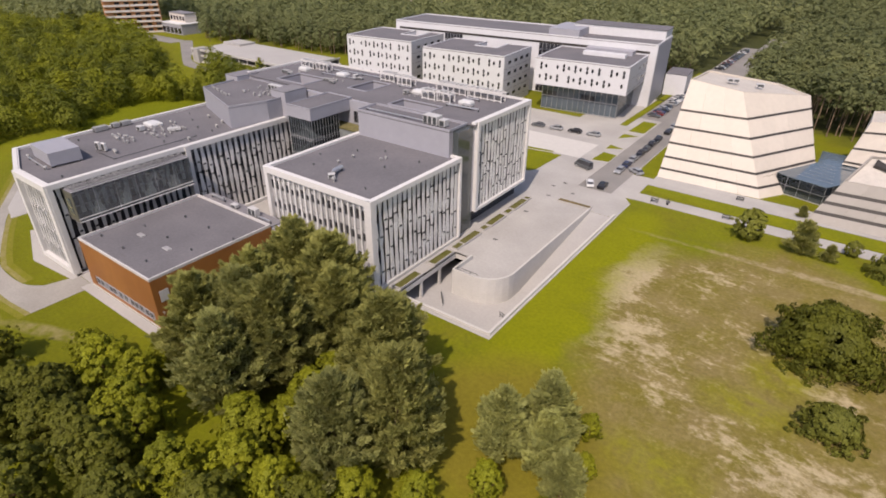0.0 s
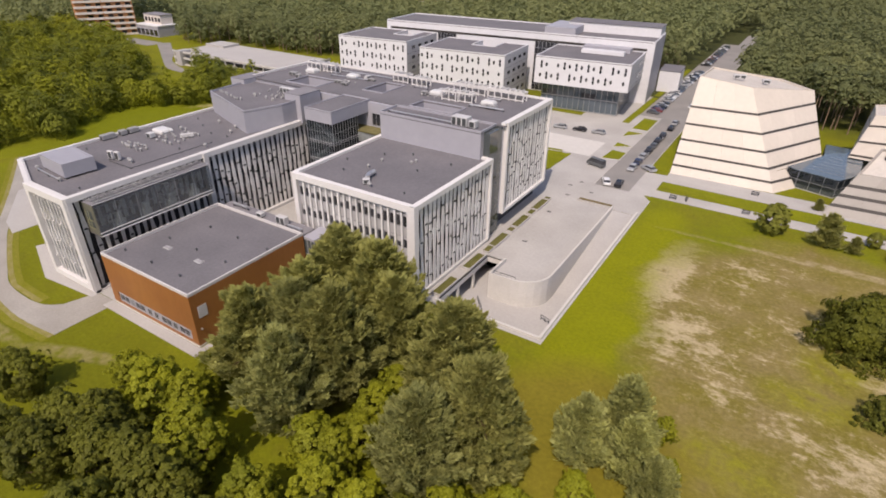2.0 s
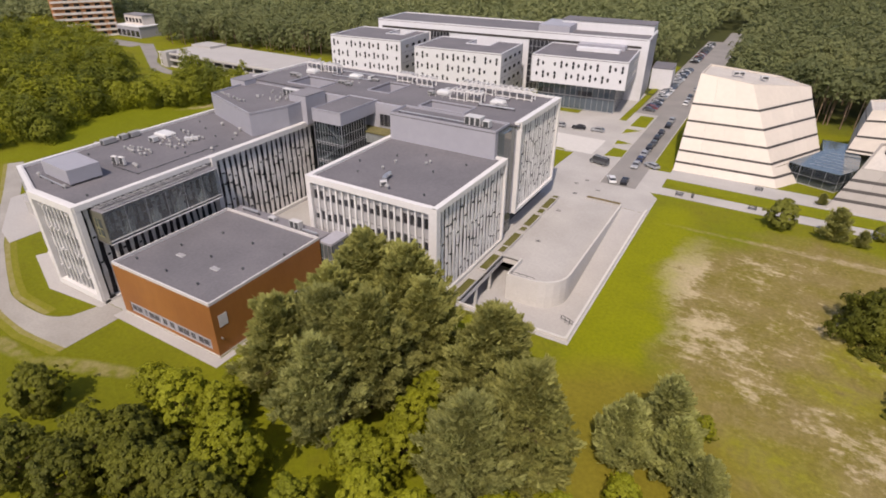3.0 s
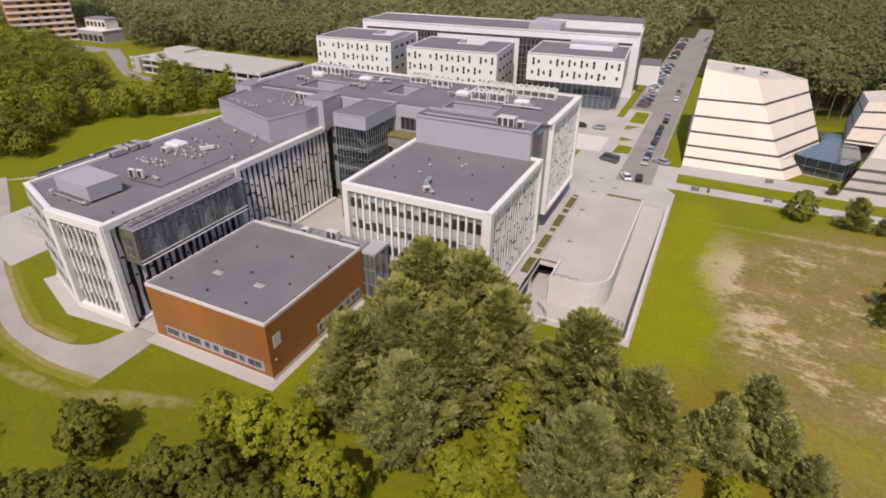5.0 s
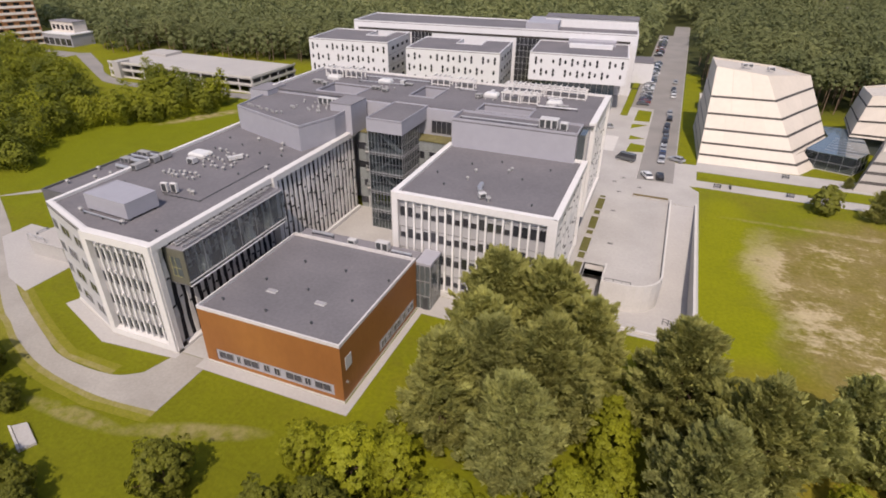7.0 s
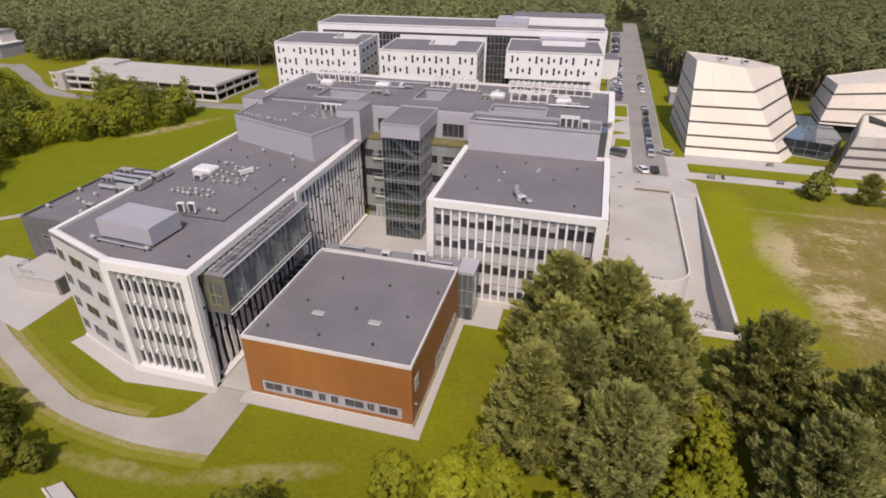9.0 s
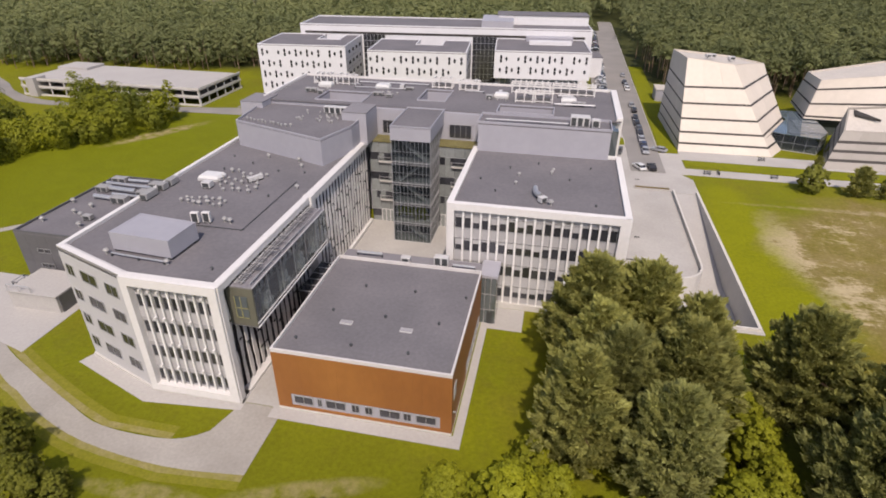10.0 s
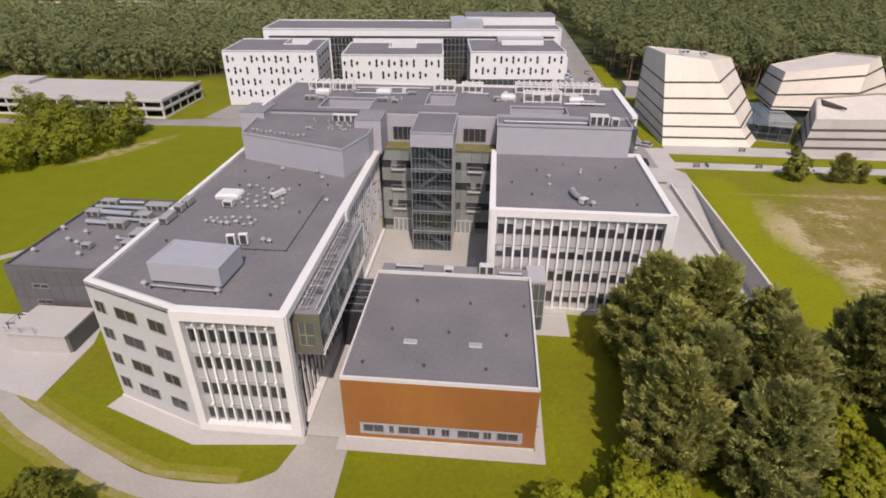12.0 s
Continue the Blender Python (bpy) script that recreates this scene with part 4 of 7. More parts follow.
part("side_frame", F.boxes((0, 0.55, -0.6, 0.25, 0.7, 17.99), (F.length - 1.0, F.length + 0.24, -0.6, 0.25, 0.7, 17.99), (0.55, F.length - 1.0, -0.6, 0.25, 17.1, 17.99)), M_WHITE, block, "white facade frame")
fins(F, [1.25 + 1.31 * k for k in range(19)], 0.7, 17.1, block, 1.0, 0.1, -0.34, 5, 2.0)
F = Face((RX0, RY0), (RX0, RY1))
part("court_frame", F.boxes((0, 0.95, -0.6, 0.25, 0.0, 17.99), (0.95, F.length, -0.6, 0.25, 17.1, 17.99)), M_WHITE, block, "white facade frame")
for r in range(4):
    for k in range(9):
        window(F, 1.6 + 2.65 * k, 3.9 + 2.65 * k, 1.6 + 4.0 * r, 3.6 + 4.0 * r, block, -0.58, bars=1)

# ---- spine behind both wings ----
spine = thing("building_spine", "tall grey spine of the building with white slatted end", "building", "", (-101, 100, 0))
SX0, SX1, SY0, SY1, SZ = -137.5, -65.4, 90.5, 113.0, 23.5
SP = [(SX0, SY0), (SX1, SY0), (SX1, SY1), (SX0, SY1)]
part("wall", boxes((SX0 + 0.4, SX1 - 2.7, SY0 + 0.3, SY1 - 0.3, 0, 4.0), (SX0 + 0.4, SX1 - 0.6, SY0 + 0.3, SY1 - 0.3, 4.0, SZ - 3.2)), M_GREY, spine, "grey sheet-metal wall")
WELLS = ((-126.2, -116.4, 92.2, 99.6), (-105.6, -100.0, 96.4, 105.2), (-88.6, -78.0, 91.4, 96.6))


def round_wells(x0, x1, y0, y1, z0, z1):
    """A slab in one piece with the roof wells left open."""
    bm = sheet_with_hole([(x0, y0), (x1, y0), (x1, y1), (x0, y1)], [[(a, c), (b, c), (b, d), (a, d)] for a, b, c, d in WELLS], z1)
    made = bmesh.ops.extrude_face_region(bm, geom=list(bm.faces))["geom"]
    bmesh.ops.translate(bm, verts=[v for v in made if isinstance(v, bmesh.types.BMVert)], vec=(0, 0, z0 - z1))
    return bm


part("upper_wall", round_wells(SX0 + 0.4, SX1 - 0.6, SY0 + 0.3, SY1 - 0.3, SZ - 3.2, SZ - 0.75), M_GREY, spine, "grey sheet-metal wall")
part("roof", round_wells(SX0, SX1, SY0, SY1, SZ - 0.75, SZ - 0.45), M_ROOF, spine, "dark grey roofing membrane")
for x0, x1, y0, y1 in WELLS:
    bm = bmesh.new()
    rim(bm, [(x0 - 0.2, y0 - 0.2), (x1 + 0.2, y0 - 0.2), (x1 + 0.2, y1 + 0.2), (x0 - 0.2, y1 + 0.2)], 0.2, SZ - 0.446, SZ - 0.2)
    part("well_kerb", bm, M_GREY, spine, "grey metal kerb of a roof well")
    part("well_floor", boxes((x0, x1, y0, y1, SZ - 3.196, SZ - 3.1)), M_ROOF2, spine)
part("parapet", boxes((SX1 - 0.9, SX1, SY0, SY1, SZ - 0.446, SZ), (SX0, SX0 + 0.5, SY0 + 1, SY1, SZ - 0.446, SZ), (SX0, SX1 - 0.9, SY1 - 0.45, SY1, SZ - 0.446, SZ)), M_WHITE, spine, "white coping")
part("screen_wall", boxes((-91.2, -67.4, 84.4, SY0 + 0.3, 17.0, 22.6)), M_GREY, spine, "grey sheet-metal upper storey")
part("screen_roof", boxes((-91.2, -67.4, 84.4, SY0, 22.6, 22.8)), M_ROOF, spine)
bm = bmesh.new()
rim(bm, [(-91.3, 84.3), (-67.3, 84.3), (-67.3, 90.4), (-91.3, 90.4)], 0.18, 22.804, 23.25)
part("screen_coping", bm, M_GREY, spine)
part("lower_wall", boxes((-91.8, -66.2, 85.61, 90.8, 0, 17.0)), M_DARK, spine, "dark glazed recess")
part("recess_glass", boxes((-67.4, -66.1, 85.65, 91.0, 0.3, 22.6)), M_GLASSG, spine, "dark glazed stair slot")
F = Face((SX1, SY1), (SX1, SY0 + 0.7))
part("end_frame", F.boxes((0, 0.6, -0.6, 0.3, 4.0, SZ - 0.01), (F.length - 0.7, F.length, -0.6, 0.3, 4.0, SZ - 0.01), (0.6, F.length - 0.7, -0.6, 0.3, 22.55, SZ - 0.01), (0.6, F.length - 0.7, -0.6, 0.3, 4.0, 4.6)), M_WHITE, spine, "white facade frame")
part("end_backing", F.boxes((0.6, F.length - 0.7, -0.58, -0.42, 4.6, 22.55)), M_DARK, spine)
part("end_base", F.boxes((0, F.length, -2.6, -2.4, 0.05, 4.0)), M_GLASS, spine, "dark recessed ground floor")
fins(F, [1.3 + 1.27 * k for k in range(16)], 4.6, 22.55, spine, 1.0, 0.1, -0.30, 6, 2.0)
# court: recessed glass walls, terraces, projecting glass stair
F = Face((-91.8, 86.0), (-113.0, 86.0))
part("court_backing", boxes((-113.0, -91.8, 86.05, 90.6, 0, 17.2)), M_DARK, spine, "dark glazed court wall")
part("terrace", boxes((-113.4, -91.6, 85.8, 90.5, 17.2, 17.5)), mat("terrace_sedum", (0.17, 0.15, 0.06), 0.9, spread=0.3, fine=3), spine, "green terrace")
part("terrace_wall", boxes((-113.2, -91.4, 89.6, 90.6, 17.5, 22.8)), M_GREY, spine)
for x0, x1 in ((-111.2, -107.4), (-97.6, -93.2)):
    window(Face((x1, 89.6), (x0, 89.6)), 0, x1 - x0, 17.9, 20.6, spine, 0.0, bars=3)
for r in range(4):
    zr = 1.1 + 4.15 * r
    for k in range(11):
        s = 0.15 + 1.92 * k
        piece("spandrel", F, s, s + 1.88, -0.02, 0.04, zr + 1.6, min(zr + 4.1, 17.2), M_COURT, spine)
        if (k * 5 + r * 3) % 7 < 4:
            piece("pane", F, s, s + 1.88, -0.02, 0.02, zr, zr + 1.55, M_GLASS, spine)
        else:
            piece("pane", F, s, s + 0.8, -0.02, 0.02, zr, zr + 1.55, M_GLASS, spine)
            piece("spandrel", F, s + 0.85, s + 1.88, -0.02, 0.04, zr, zr + 1.55, M_COURT, spine)
    piece("ledge", F, 0, 21.2, 0.0, 0.1, zr + 1.52, zr + 1.6, M_FRAME, spine)
piece("spandrel", F, 0.15, 21.1, -0.02, 0.04, 0.05, 1.05, M_COURT, spine)
# small balconies with pale railings on the court wall
for r in range(1, 4):
    for s0 in (1.8, 16.6):
        zb = 4.15 * r + 0.85
        part("balcony_rail", F.boxes((s0, s0 + 2.8, 0.5, 0.56, zb + 0.9, zb + 1.0), (s0, s0 + 0.06, 0.06, 0.5, zb, zb + 1.0), (s0 + 2.74, s0 + 2.8, 0.06, 0.5, zb, zb + 1.0)), M_METAL, spine, "pale metal balcony rail")
        part("balcony_slab", F.boxes((s0, s0 + 2.8, 0.05, 0.56, zb - 0.2, zb)), M_CONC, spine)
for s0 in (3.0, 15.6):
    dr = part("court_door", F.boxes((s0, s0 + 3.6, 0.045, 0.1, 0.06, 2.7)), M_COURT, spine, "glazed court doors with white frames")
    for k in range(5):
        piece("door_post", F, s0 + 0.9 * k - 0.06, s0 + 0.9 * k + 0.06, 0.1, 0.16, 0.06, 2.7, M_WHITE, dr)
    piece("door_head", F, s0 - 0.06, s0 + 3.66, 0.1, 0.16, 2.7, 2.82, M_WHITE, dr)
core = thing("glass_stair_tower", "projecting glazed stair tower under a grey roof storey", "stair tower", "", (-102.6, 80, 0))
CX0, CX1, CY0 = -106.1, -98.8, 78.0
part("top_storey", boxes((CX0 - 0.1, CX1 + 0.1, CY0 - 0.2, 92.0, 20.6, 22.95)), M_GREY, core, "grey sheet-metal roof storey")
part("roof", boxes((CX0 + 0.06, CX1 - 0.06, CY0 - 0.04, 93.0, 22.95, 23.06)), M_ROOF, core)
bm = bmesh.new()
rim(bm, [(CX0 - 0.1, CY0 - 0.2), (CX1 + 0.1, CY0 - 0.2), (CX1 + 0.1, 90.4), (CX0 - 0.1, 90.4)], 0.16, 23.064, 23.3)
part("coping", bm, M_GREY, core)
part("core_wall", boxes((CX0 + 0.3, CX1 - 0.3, CY0 + 3.6, 86.0, 0, 20.9)), M_DARK, core)
for r in range(1, 5):
    part("landing", boxes((CX0 + 0.14, CX1 - 0.14, CY0 + 0.3, CY0 + 3.6, 4.1 * r - 0.35, 4.1 * r)), M_SPAN, core, "pale floor edge behind glass")
for r in range(5):
    bm = bmesh.new()
    x0, x1 = (CX0 + 1.0, CX1 - 1.4) if r % 2 else (CX1 - 1.0, CX0 + 1.4)
    q = [Vector((x0, CY0 + 1.2, 4.1 * r)), Vector((x1, CY0 + 1.2, 4.1 * r + 4.05)), Vector((x1, CY0 + 2.4, 4.1 * r + 4.05)), Vector((x0, CY0 + 2.4, 4.1 * r))]
    vs = [bm.verts.new(p) for p in q] + [bm.verts.new(p - Vector((0, 0, 0.4))) for p in q]
    for fc in ((0, 1, 2, 3), (7, 6, 5, 4), (0, 4, 5, 1), (1, 5, 6, 2), (2, 6, 7, 3), (3, 7, 4, 0)):
        bm.faces.new([vs[i] for i in fc])
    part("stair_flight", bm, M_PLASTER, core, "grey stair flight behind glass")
for p0, p1, n in (((CX1, CY0), (CX0, CY0), 5), ((CX1, 86.0), (CX1, CY0), 5), ((CX0, CY0), (CX0, 86.0), 5)):
    F = Face(p0, p1)
    w = F.length / n
    for k in range(n):
        for r in range(5):
            piece("pane", F, k * w + 0.03, (k + 1) * w - 0.03, -0.07, -0.03, 0.08 + 4.16 * r, 4.2 + 4.16 * r, M_CLEARB, core)
    for k in range(2 * n + 1):
        h = 0.014 if k % 2 else 0.024
        piece("mullion", F, k * w / 2 - h, k * w / 2 + h, -0.08, 0.05, 0, 20.9, M_FRAME, core)
    for r in range(5):
        piece("transom", F, 0, F.length, -0.08, 0.04, 4.1 * r + 0.02, 4.1 * r + 0.1, M_SPAN, core)
        piece("transom", F, 0, F.length, -0.08, 0.03, 4.1 * r + 2.05, 4.1 * r + 2.09, M_FRAME, core)
        if r:
            piece("transom", F, 0, F.length, -0.08, 0.04, 4.1 * r - 0.42, 4.1 * r - 0.36, M_SPAN, core)
shrub = thing("indoor_planting", "green planting behind glass on the stair tower's first landing", "plants", "", (-102.6, 80, 4.1))
part("bed", boxes((CX0 + 0.3, CX1 - 0.3, CY0 + 0.4, CY0 + 1.2, 4.1, 4.6)), M_PLINTH, shrub)
prng = random.Random(3)
SHRUB_CLUMPS = [(prng.uniform(CX0 + 0.9, CX1 - 0.9), CY0 + 0.8 + prng.uniform(-0.1, 0.3), 4.8 + 2.2 * prng.random() ** 0.8, prng.uniform(0.3, 0.5)) for _ in range(70)]

# penthouse over the left wing
pent = thing("roof_penthouse", "slanted grey sheet-metal penthouse on the wing's roof", "penthouse", "", (-126, 80, 17.6))
PP = [(-135.9, 77.2), (-116.2, 70.2), (-113.6, 78.5), (-113.6, 90.6), (-137.2, 90.6)]
part("wall", prisms(PP, 17.5, 22.0), M_GREY, pent, "grey sheet-metal wall")
part("roof", prisms([(-135.8, 77.3), (-116.3, 70.35), (-113.75, 78.6), (-113.75, 90.5), (-137.1, 90.5)], 22.0, 22.12), M_ROOF, pent)
bm = bmesh.new()
rim(bm, PP, 0.2, 22.124, 22.5)
part("coping", bm, M_GREY, pent)
part("stair_head", boxes((-117.0, -112.2, 82.6, 89.0, 17.5, 23.6)), M_GREY, pent)
part("stair_head_roof", boxes((-117.05, -112.15, 82.55, 89.05, 23.6, 23.75)), M_ROOF2, pent)
x0, x1, y0, y1, z1 = -140.2, -135.4, 86.8, 93.5, 23.2
pb = thing("roof_enclosure", "grey sheet-metal plant enclosure on the roof", "enclosure", "", (x0, y0, 17.6))
part("wall", boxes((x0, x1, y0, y1, 17.5, z1)), M_GREY, pb)
part("roof", boxes((x0 - 0.05, x1 + 0.05, y0 - 0.05, y1 + 0.05, z1, z1 + 0.12)), M_ROOF2, pb)

# ---- low annex and the delivery yard ----
annex = thing("annex", "low dark-grey clad annex with flat roof", "building", "", (-151, 63, 0))
AX = [(-164.4, 51.0), (-138.4, 51.0), (-138.4, 75.8), (-164.4, 75.8)]
part("wall", prisms([(-164.2, 51.2), (-138.0, 51.2), (-138.0, 75.6), (-164.2, 75.6)], 0, 8.8), M_GREYD, annex)
F = Face((-138.4, 51.0), (-164.4, 51.0))
for k in range(13):
    for r in range(3):
        piece("panel", F, 2 * k + 0.02, 2 * k + 1.98, -0.2, 0.0, 0.6 + 2.75 * r, 3.32 + 2.75 * r, M_GREYD, annex)
for s, z in ((6, 2.5), (19.8, 5.5), (20.0, 2.6), (6.0, 5.6)):
    window(F, s, s + 2.6, z, z + 0.8, annex, 0.0, bars=1)
part("plinth", boxes((-164.5, -138.4, 50.9, 51.2, 0, 0.6)), M_PLINTH, annex)
bm = bmesh.new()
prism(bm, AX, 8.8, 9.0)
part("roof", bm, M_ROOF, annex)
bm = bmesh.new()
rim(bm, AX, 0.25, 9.004, 9.4)
part("parapet", bm, M_GREYD, annex)
shed = thing("concrete_shed", "pale concrete ramp house with a railing in the yard", "shed", "", (-155, 46.5, 0))
part("body", boxes((-159.8, -151.0, 42.9, 49.6, 0, 3.0)), M_CONC, shed)
part("roof_slab", boxes((-160.0, -150.8, 42.7, 49.8, 3.0, 3.2)), M_CONC, shed)
part("side_wall", boxes((-150.75, -150.65, 43.2, 49.4, 0.1, 3.0)), M_GREYD, shed, "dark side wall")
for x in (-159.8, -157.6, -155.4):
    bm = bmesh.new()
    tube(bm, (x, 43.0, 3.2), (x, 43.0, 4.3), 0.06, 0.06, 6)
    part("post", bm, M_METAL, shed)
bm = bmesh.new()
tube(bm, (-159.8, 43.0, 4.3), (-155.4, 43.0, 4.3), 0.06, 0.06, 6)
part("rail", bm, M_METAL, shed)
rack = thing("steel_canopy", "small open steel canopy frame beside the concrete shed", "canopy frame", "", (-161.4, 47.3, 0.05))
for x in (-162.6, -160.3):
    for y in (46.2, 48.4):
        part("post", boxes((x - 0.06, x + 0.06, y - 0.06, y + 0.06, 0.05, 2.2)), M_MULL, rack)
for y in (46.2, 48.4):
    part("beam", boxes((-162.8, -160.1, y - 0.07, y + 0.07, 2.2, 2.34)), M_MULL, rack)
for k in range(4):
    x = -162.6 + 0.76 * k
    part("rafter", boxes((x - 0.05, x + 0.05, 46.1, 48.5, 2.344, 2.42)), M_METAL, rack)


# ---- far white complex ----
FA = radians(5.5)
FM = Matrix.Translation((-184.0, 175.2, 0)) @ Matrix.Rotation(FA, 4, "Z")


def far_pt(u, v):
    p = FM @ Vector((u, v, 0))
    return (p.x, p.y)


PILL = {}


def pill_window(face, s, z, parent, double=True):
    """A small rounded dark window: two stacked lights, or one."""
    key = double
    if key not in PILL:
        bm = bmesh.new()
        for cz in ((0.62, -0.62) if double else (0.0,)):
            pts = [(0.42 * math.cos(a), 0.72 * math.sin(a) + cz) for a in [2 * math.pi * i / 8 + math.pi / 8 for i in range(8)]]
            vs0 = [bm.verts.new((x, -0.05, y)) for x, y in pts]
            vs1 = [bm.verts.new((x, 0.06, y)) for x, y in pts]
            bm.faces.new(vs1)
            for i in range(8):
                j = (i + 1) % 8
                bm.faces.new((vs0[i], vs0[j], vs1[j], vs1[i]))
        PILL[key] = mesh_of("pill_window", bm, M_GLASS)
    ob = new("window", PILL[key])
    ob.parent = parent
    ob.matrix_parent_inverse = world_of(parent).inverted()
    ob.matrix_basis = face.m @ Matrix.Translation((s, 0.0, z))
    return ob


def far_block(u0, u1, v0, v1, z0, z1, rows, notch, label):
    b = thing("campus_block", label, "building", "far campus blocks", (*far_pt((u0 + u1) / 2, (v0 + v1) / 2), 0))
    out = [(u0, v0), (u1, v0), (u1, v1), (notch[1], v1), (notch[1], notch[2]), (notch[0], notch[2]), (notch[0], v1), (u0, v1)]
    pts = [far_pt(*p) for p in out]
    part("wall", prisms(pts, z0, z1 - 0.5), M_HAZED, b, "white panel wall")
    bm = bmesh.new()
    prism(bm, pts, z1 - 0.5, z1 - 0.3)
    part("roof", bm, M_ROOF, b)
    bm = bmesh.new()
    rim(bm, pts, 0.35, z1 - 0.296, z1)
    part("parapet", bm, M_HAZED, b)
    f = Face(far_pt(u1, v0), far_pt(u0, v0))
    n = int((u1 - u0) / 2.05)
    for r, z in enumerate(rows):
        for k in range(n):
            if (k * 7 + r * 5) % 9 in (3,):
                continue
            pill_window(f, 1.6 + 2.05 * k + 0.25 * ((k + r) % 2), z, b, (k + r) % 2 == 0)
    g = Face(far_pt(u1, v1), far_pt(u1, v0))
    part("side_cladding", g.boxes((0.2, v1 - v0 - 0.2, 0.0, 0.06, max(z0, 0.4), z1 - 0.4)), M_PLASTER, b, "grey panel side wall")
    for r, z in enumerate(rows):
        for k in range(4):
            piece("window", g, 3 + 5.2 * k, 5.4 + 5.2 * k, 0.02, 0.1, z - 0.5, z + 0.6, M_GLASS, b)
        piece("joint", g, 0.2, v1 - v0 - 0.2, 0.05, 0.075, z - 1.95, z - 1.85, M_GREYD, b)
    g = Face(far_pt(u0, v0), far_pt(u0, v1))
    for r, z in enumerate(rows):
        for k in range(8):
            pill_window(g, 2 + 2.8 * k, z, b, (k + r) % 2 == 0)
    return b


ROWS4 = (15.6, 11.8, 8.0, 4.2)
far_block(0.0, 31.8, 0.0, 25.0, 0, 18.4, ROWS4, (18, 26, 14), "white far block with small rounded windows and grey roof")
far_block(41.2, 74.8, -6.5, 18.0, 0, 18.4, ROWS4, (56, 65, 8), "white far block with small rounded windows and grey roof")
cb = far_block(84.0, 116.6, -0.4, 34.0, 9.2, 18.4, (15.7, 12.0), (96, 98, 33), "white block with rounded windows raised on a glass storey")
part("glass_base", prisms([far_pt(86, 3.5), far_pt(113.5, 3.5), far_pt(113.5, 33), far_pt(86, 33)], 0, 9.2), M_GLASSB, cb, "blue glazed entrance storeys")
F = Face(far_pt(113.5, 3.5), far_pt(86, 3.5))
for k in range(15):
    piece("mullion", F, 1.95 * k, 1.95 * k + 0.14, -0.02, 0.1, 0, 9.2, M_FRAME, cb)
for z in (0.1, 4.6, 8.7):
    piece("transom", F, 0, 27.6, -0.02, 0.09, z, z + 0.3, M_FRAME, cb)
for s in (8, 22):
    piece("dark_bay", F, s, s + 5, 0.0, 0.06, 4.9, 6.6, M_GLASS, cb)
F = Face(far_pt(113.5, 33), far_pt(113.5, 3.5))
for k in range(14):
    piece("mullion", F, 2.2 * k, 2.2 * k + 0.14, -0.02, 0.1, 0, 9.2, M_FRAME, cb)
bar = thing("campus_bar", "long white and grey bar building behind the blocks", "building", "", (*far_pt(63, 37), 0))
BP = [far_pt(7.5, 25.2), far_pt(119.4, 25.2), far_pt(119.4, 50), far_pt(7.5, 50)]
part("wall", prisms(BP, 0, 21.4), M_HAZED, bar, "white wall")
part("roof", prisms(BP, 21.4, 21.6), M_ROOF, bar)
bm = bmesh.new()
rim(bm, BP, 0.4, 21.604, 22.0)
part("parapet", bm, M_HAZED, bar)
F = Face(far_pt(119.4, 25.2), far_pt(7.5, 25.2))
part("dark_strip", F.boxes((2.5, 110, 0.0, 0.1, 18.6, 19.4)), M_BAND, bar, "dark ribbon window")
part("end_frame", F.boxes((0, 0.9, -0.3, 0.3, 0, 22.0)), M_HAZED, bar)
for s0, s1 in ((35.2, 44.5), (78.4, 87.0)):
    n = 6
    for k in range(n):
        w = (s1 - s0) / n
        for r in range(8):
            piece("pane", F, s0 + k * w + 0.07, s0 + (k + 1) * w - 0.07, 0.02, 0.12, 0.3 + 2.3 * r, 2.45 + 2.3 * r, M_GLASS, bar)
        piece("mullion", F, s0 + k * w - 0.07, s0 + k * w + 0.07, 0.05, 0.25, 0, 18.5, M_FRAME, bar)
F = Face(far_pt(119.4, 50), far_pt(119.4, 25.2))
part("end_cladding", F.boxes((0.4, 24.0, 0, 0.08, 0.3, 21.5)), M_GREY, bar, "grey end wall")
part("upper_storey", prisms([far_pt(84, 38), far_pt(119.0, 38), far_pt(119.0, 49.5), far_pt(84, 49.5)], 21.6, 25.0), M_HAZED, bar)
part("upper_roof", prisms([far_pt(83.7, 37.7), far_pt(119.3, 37.7), far_pt(119.3, 49.8), far_pt(83.7, 49.8)], 25.0, 25.2), M_ROOF, bar)
part("grey_storey", prisms([far_pt(78, 26), far_pt(90, 26), far_pt(90, 45), far_pt(78, 45)], 21.6, 24.2), M_GREY, bar)
low = thing("white_annex", "small white annex at the end of the bar", "building", "", (*far_pt(124, 52), 0))
part("wall", prisms([far_pt(120, 48), far_pt(128, 48), far_pt(128, 62), far_pt(120, 62)], 0, 8), M_HAZED, low)
part("roof", prisms([far_pt(119.9, 47.9), far_pt(128.1, 47.9), far_pt(128.1, 62.1), far_pt(119.9, 62.1)], 8, 8.2), M_ROOF, low)
sl = thing("roof_screen", "white plant screen on the raised block", "plant screen", "", (*far_pt(103, 18), 18.1))
part("screen", prisms([far_pt(96, 14), far_pt(111, 14), far_pt(111, 17), far_pt(96, 17)], 18.1, 19.3), M_HAZED, sl)
part("unit", prisms([far_pt(95, 20), far_pt(112, 20), far_pt(112, 30), far_pt(95, 30)], 18.1, 19.6), M_GREY, sl)


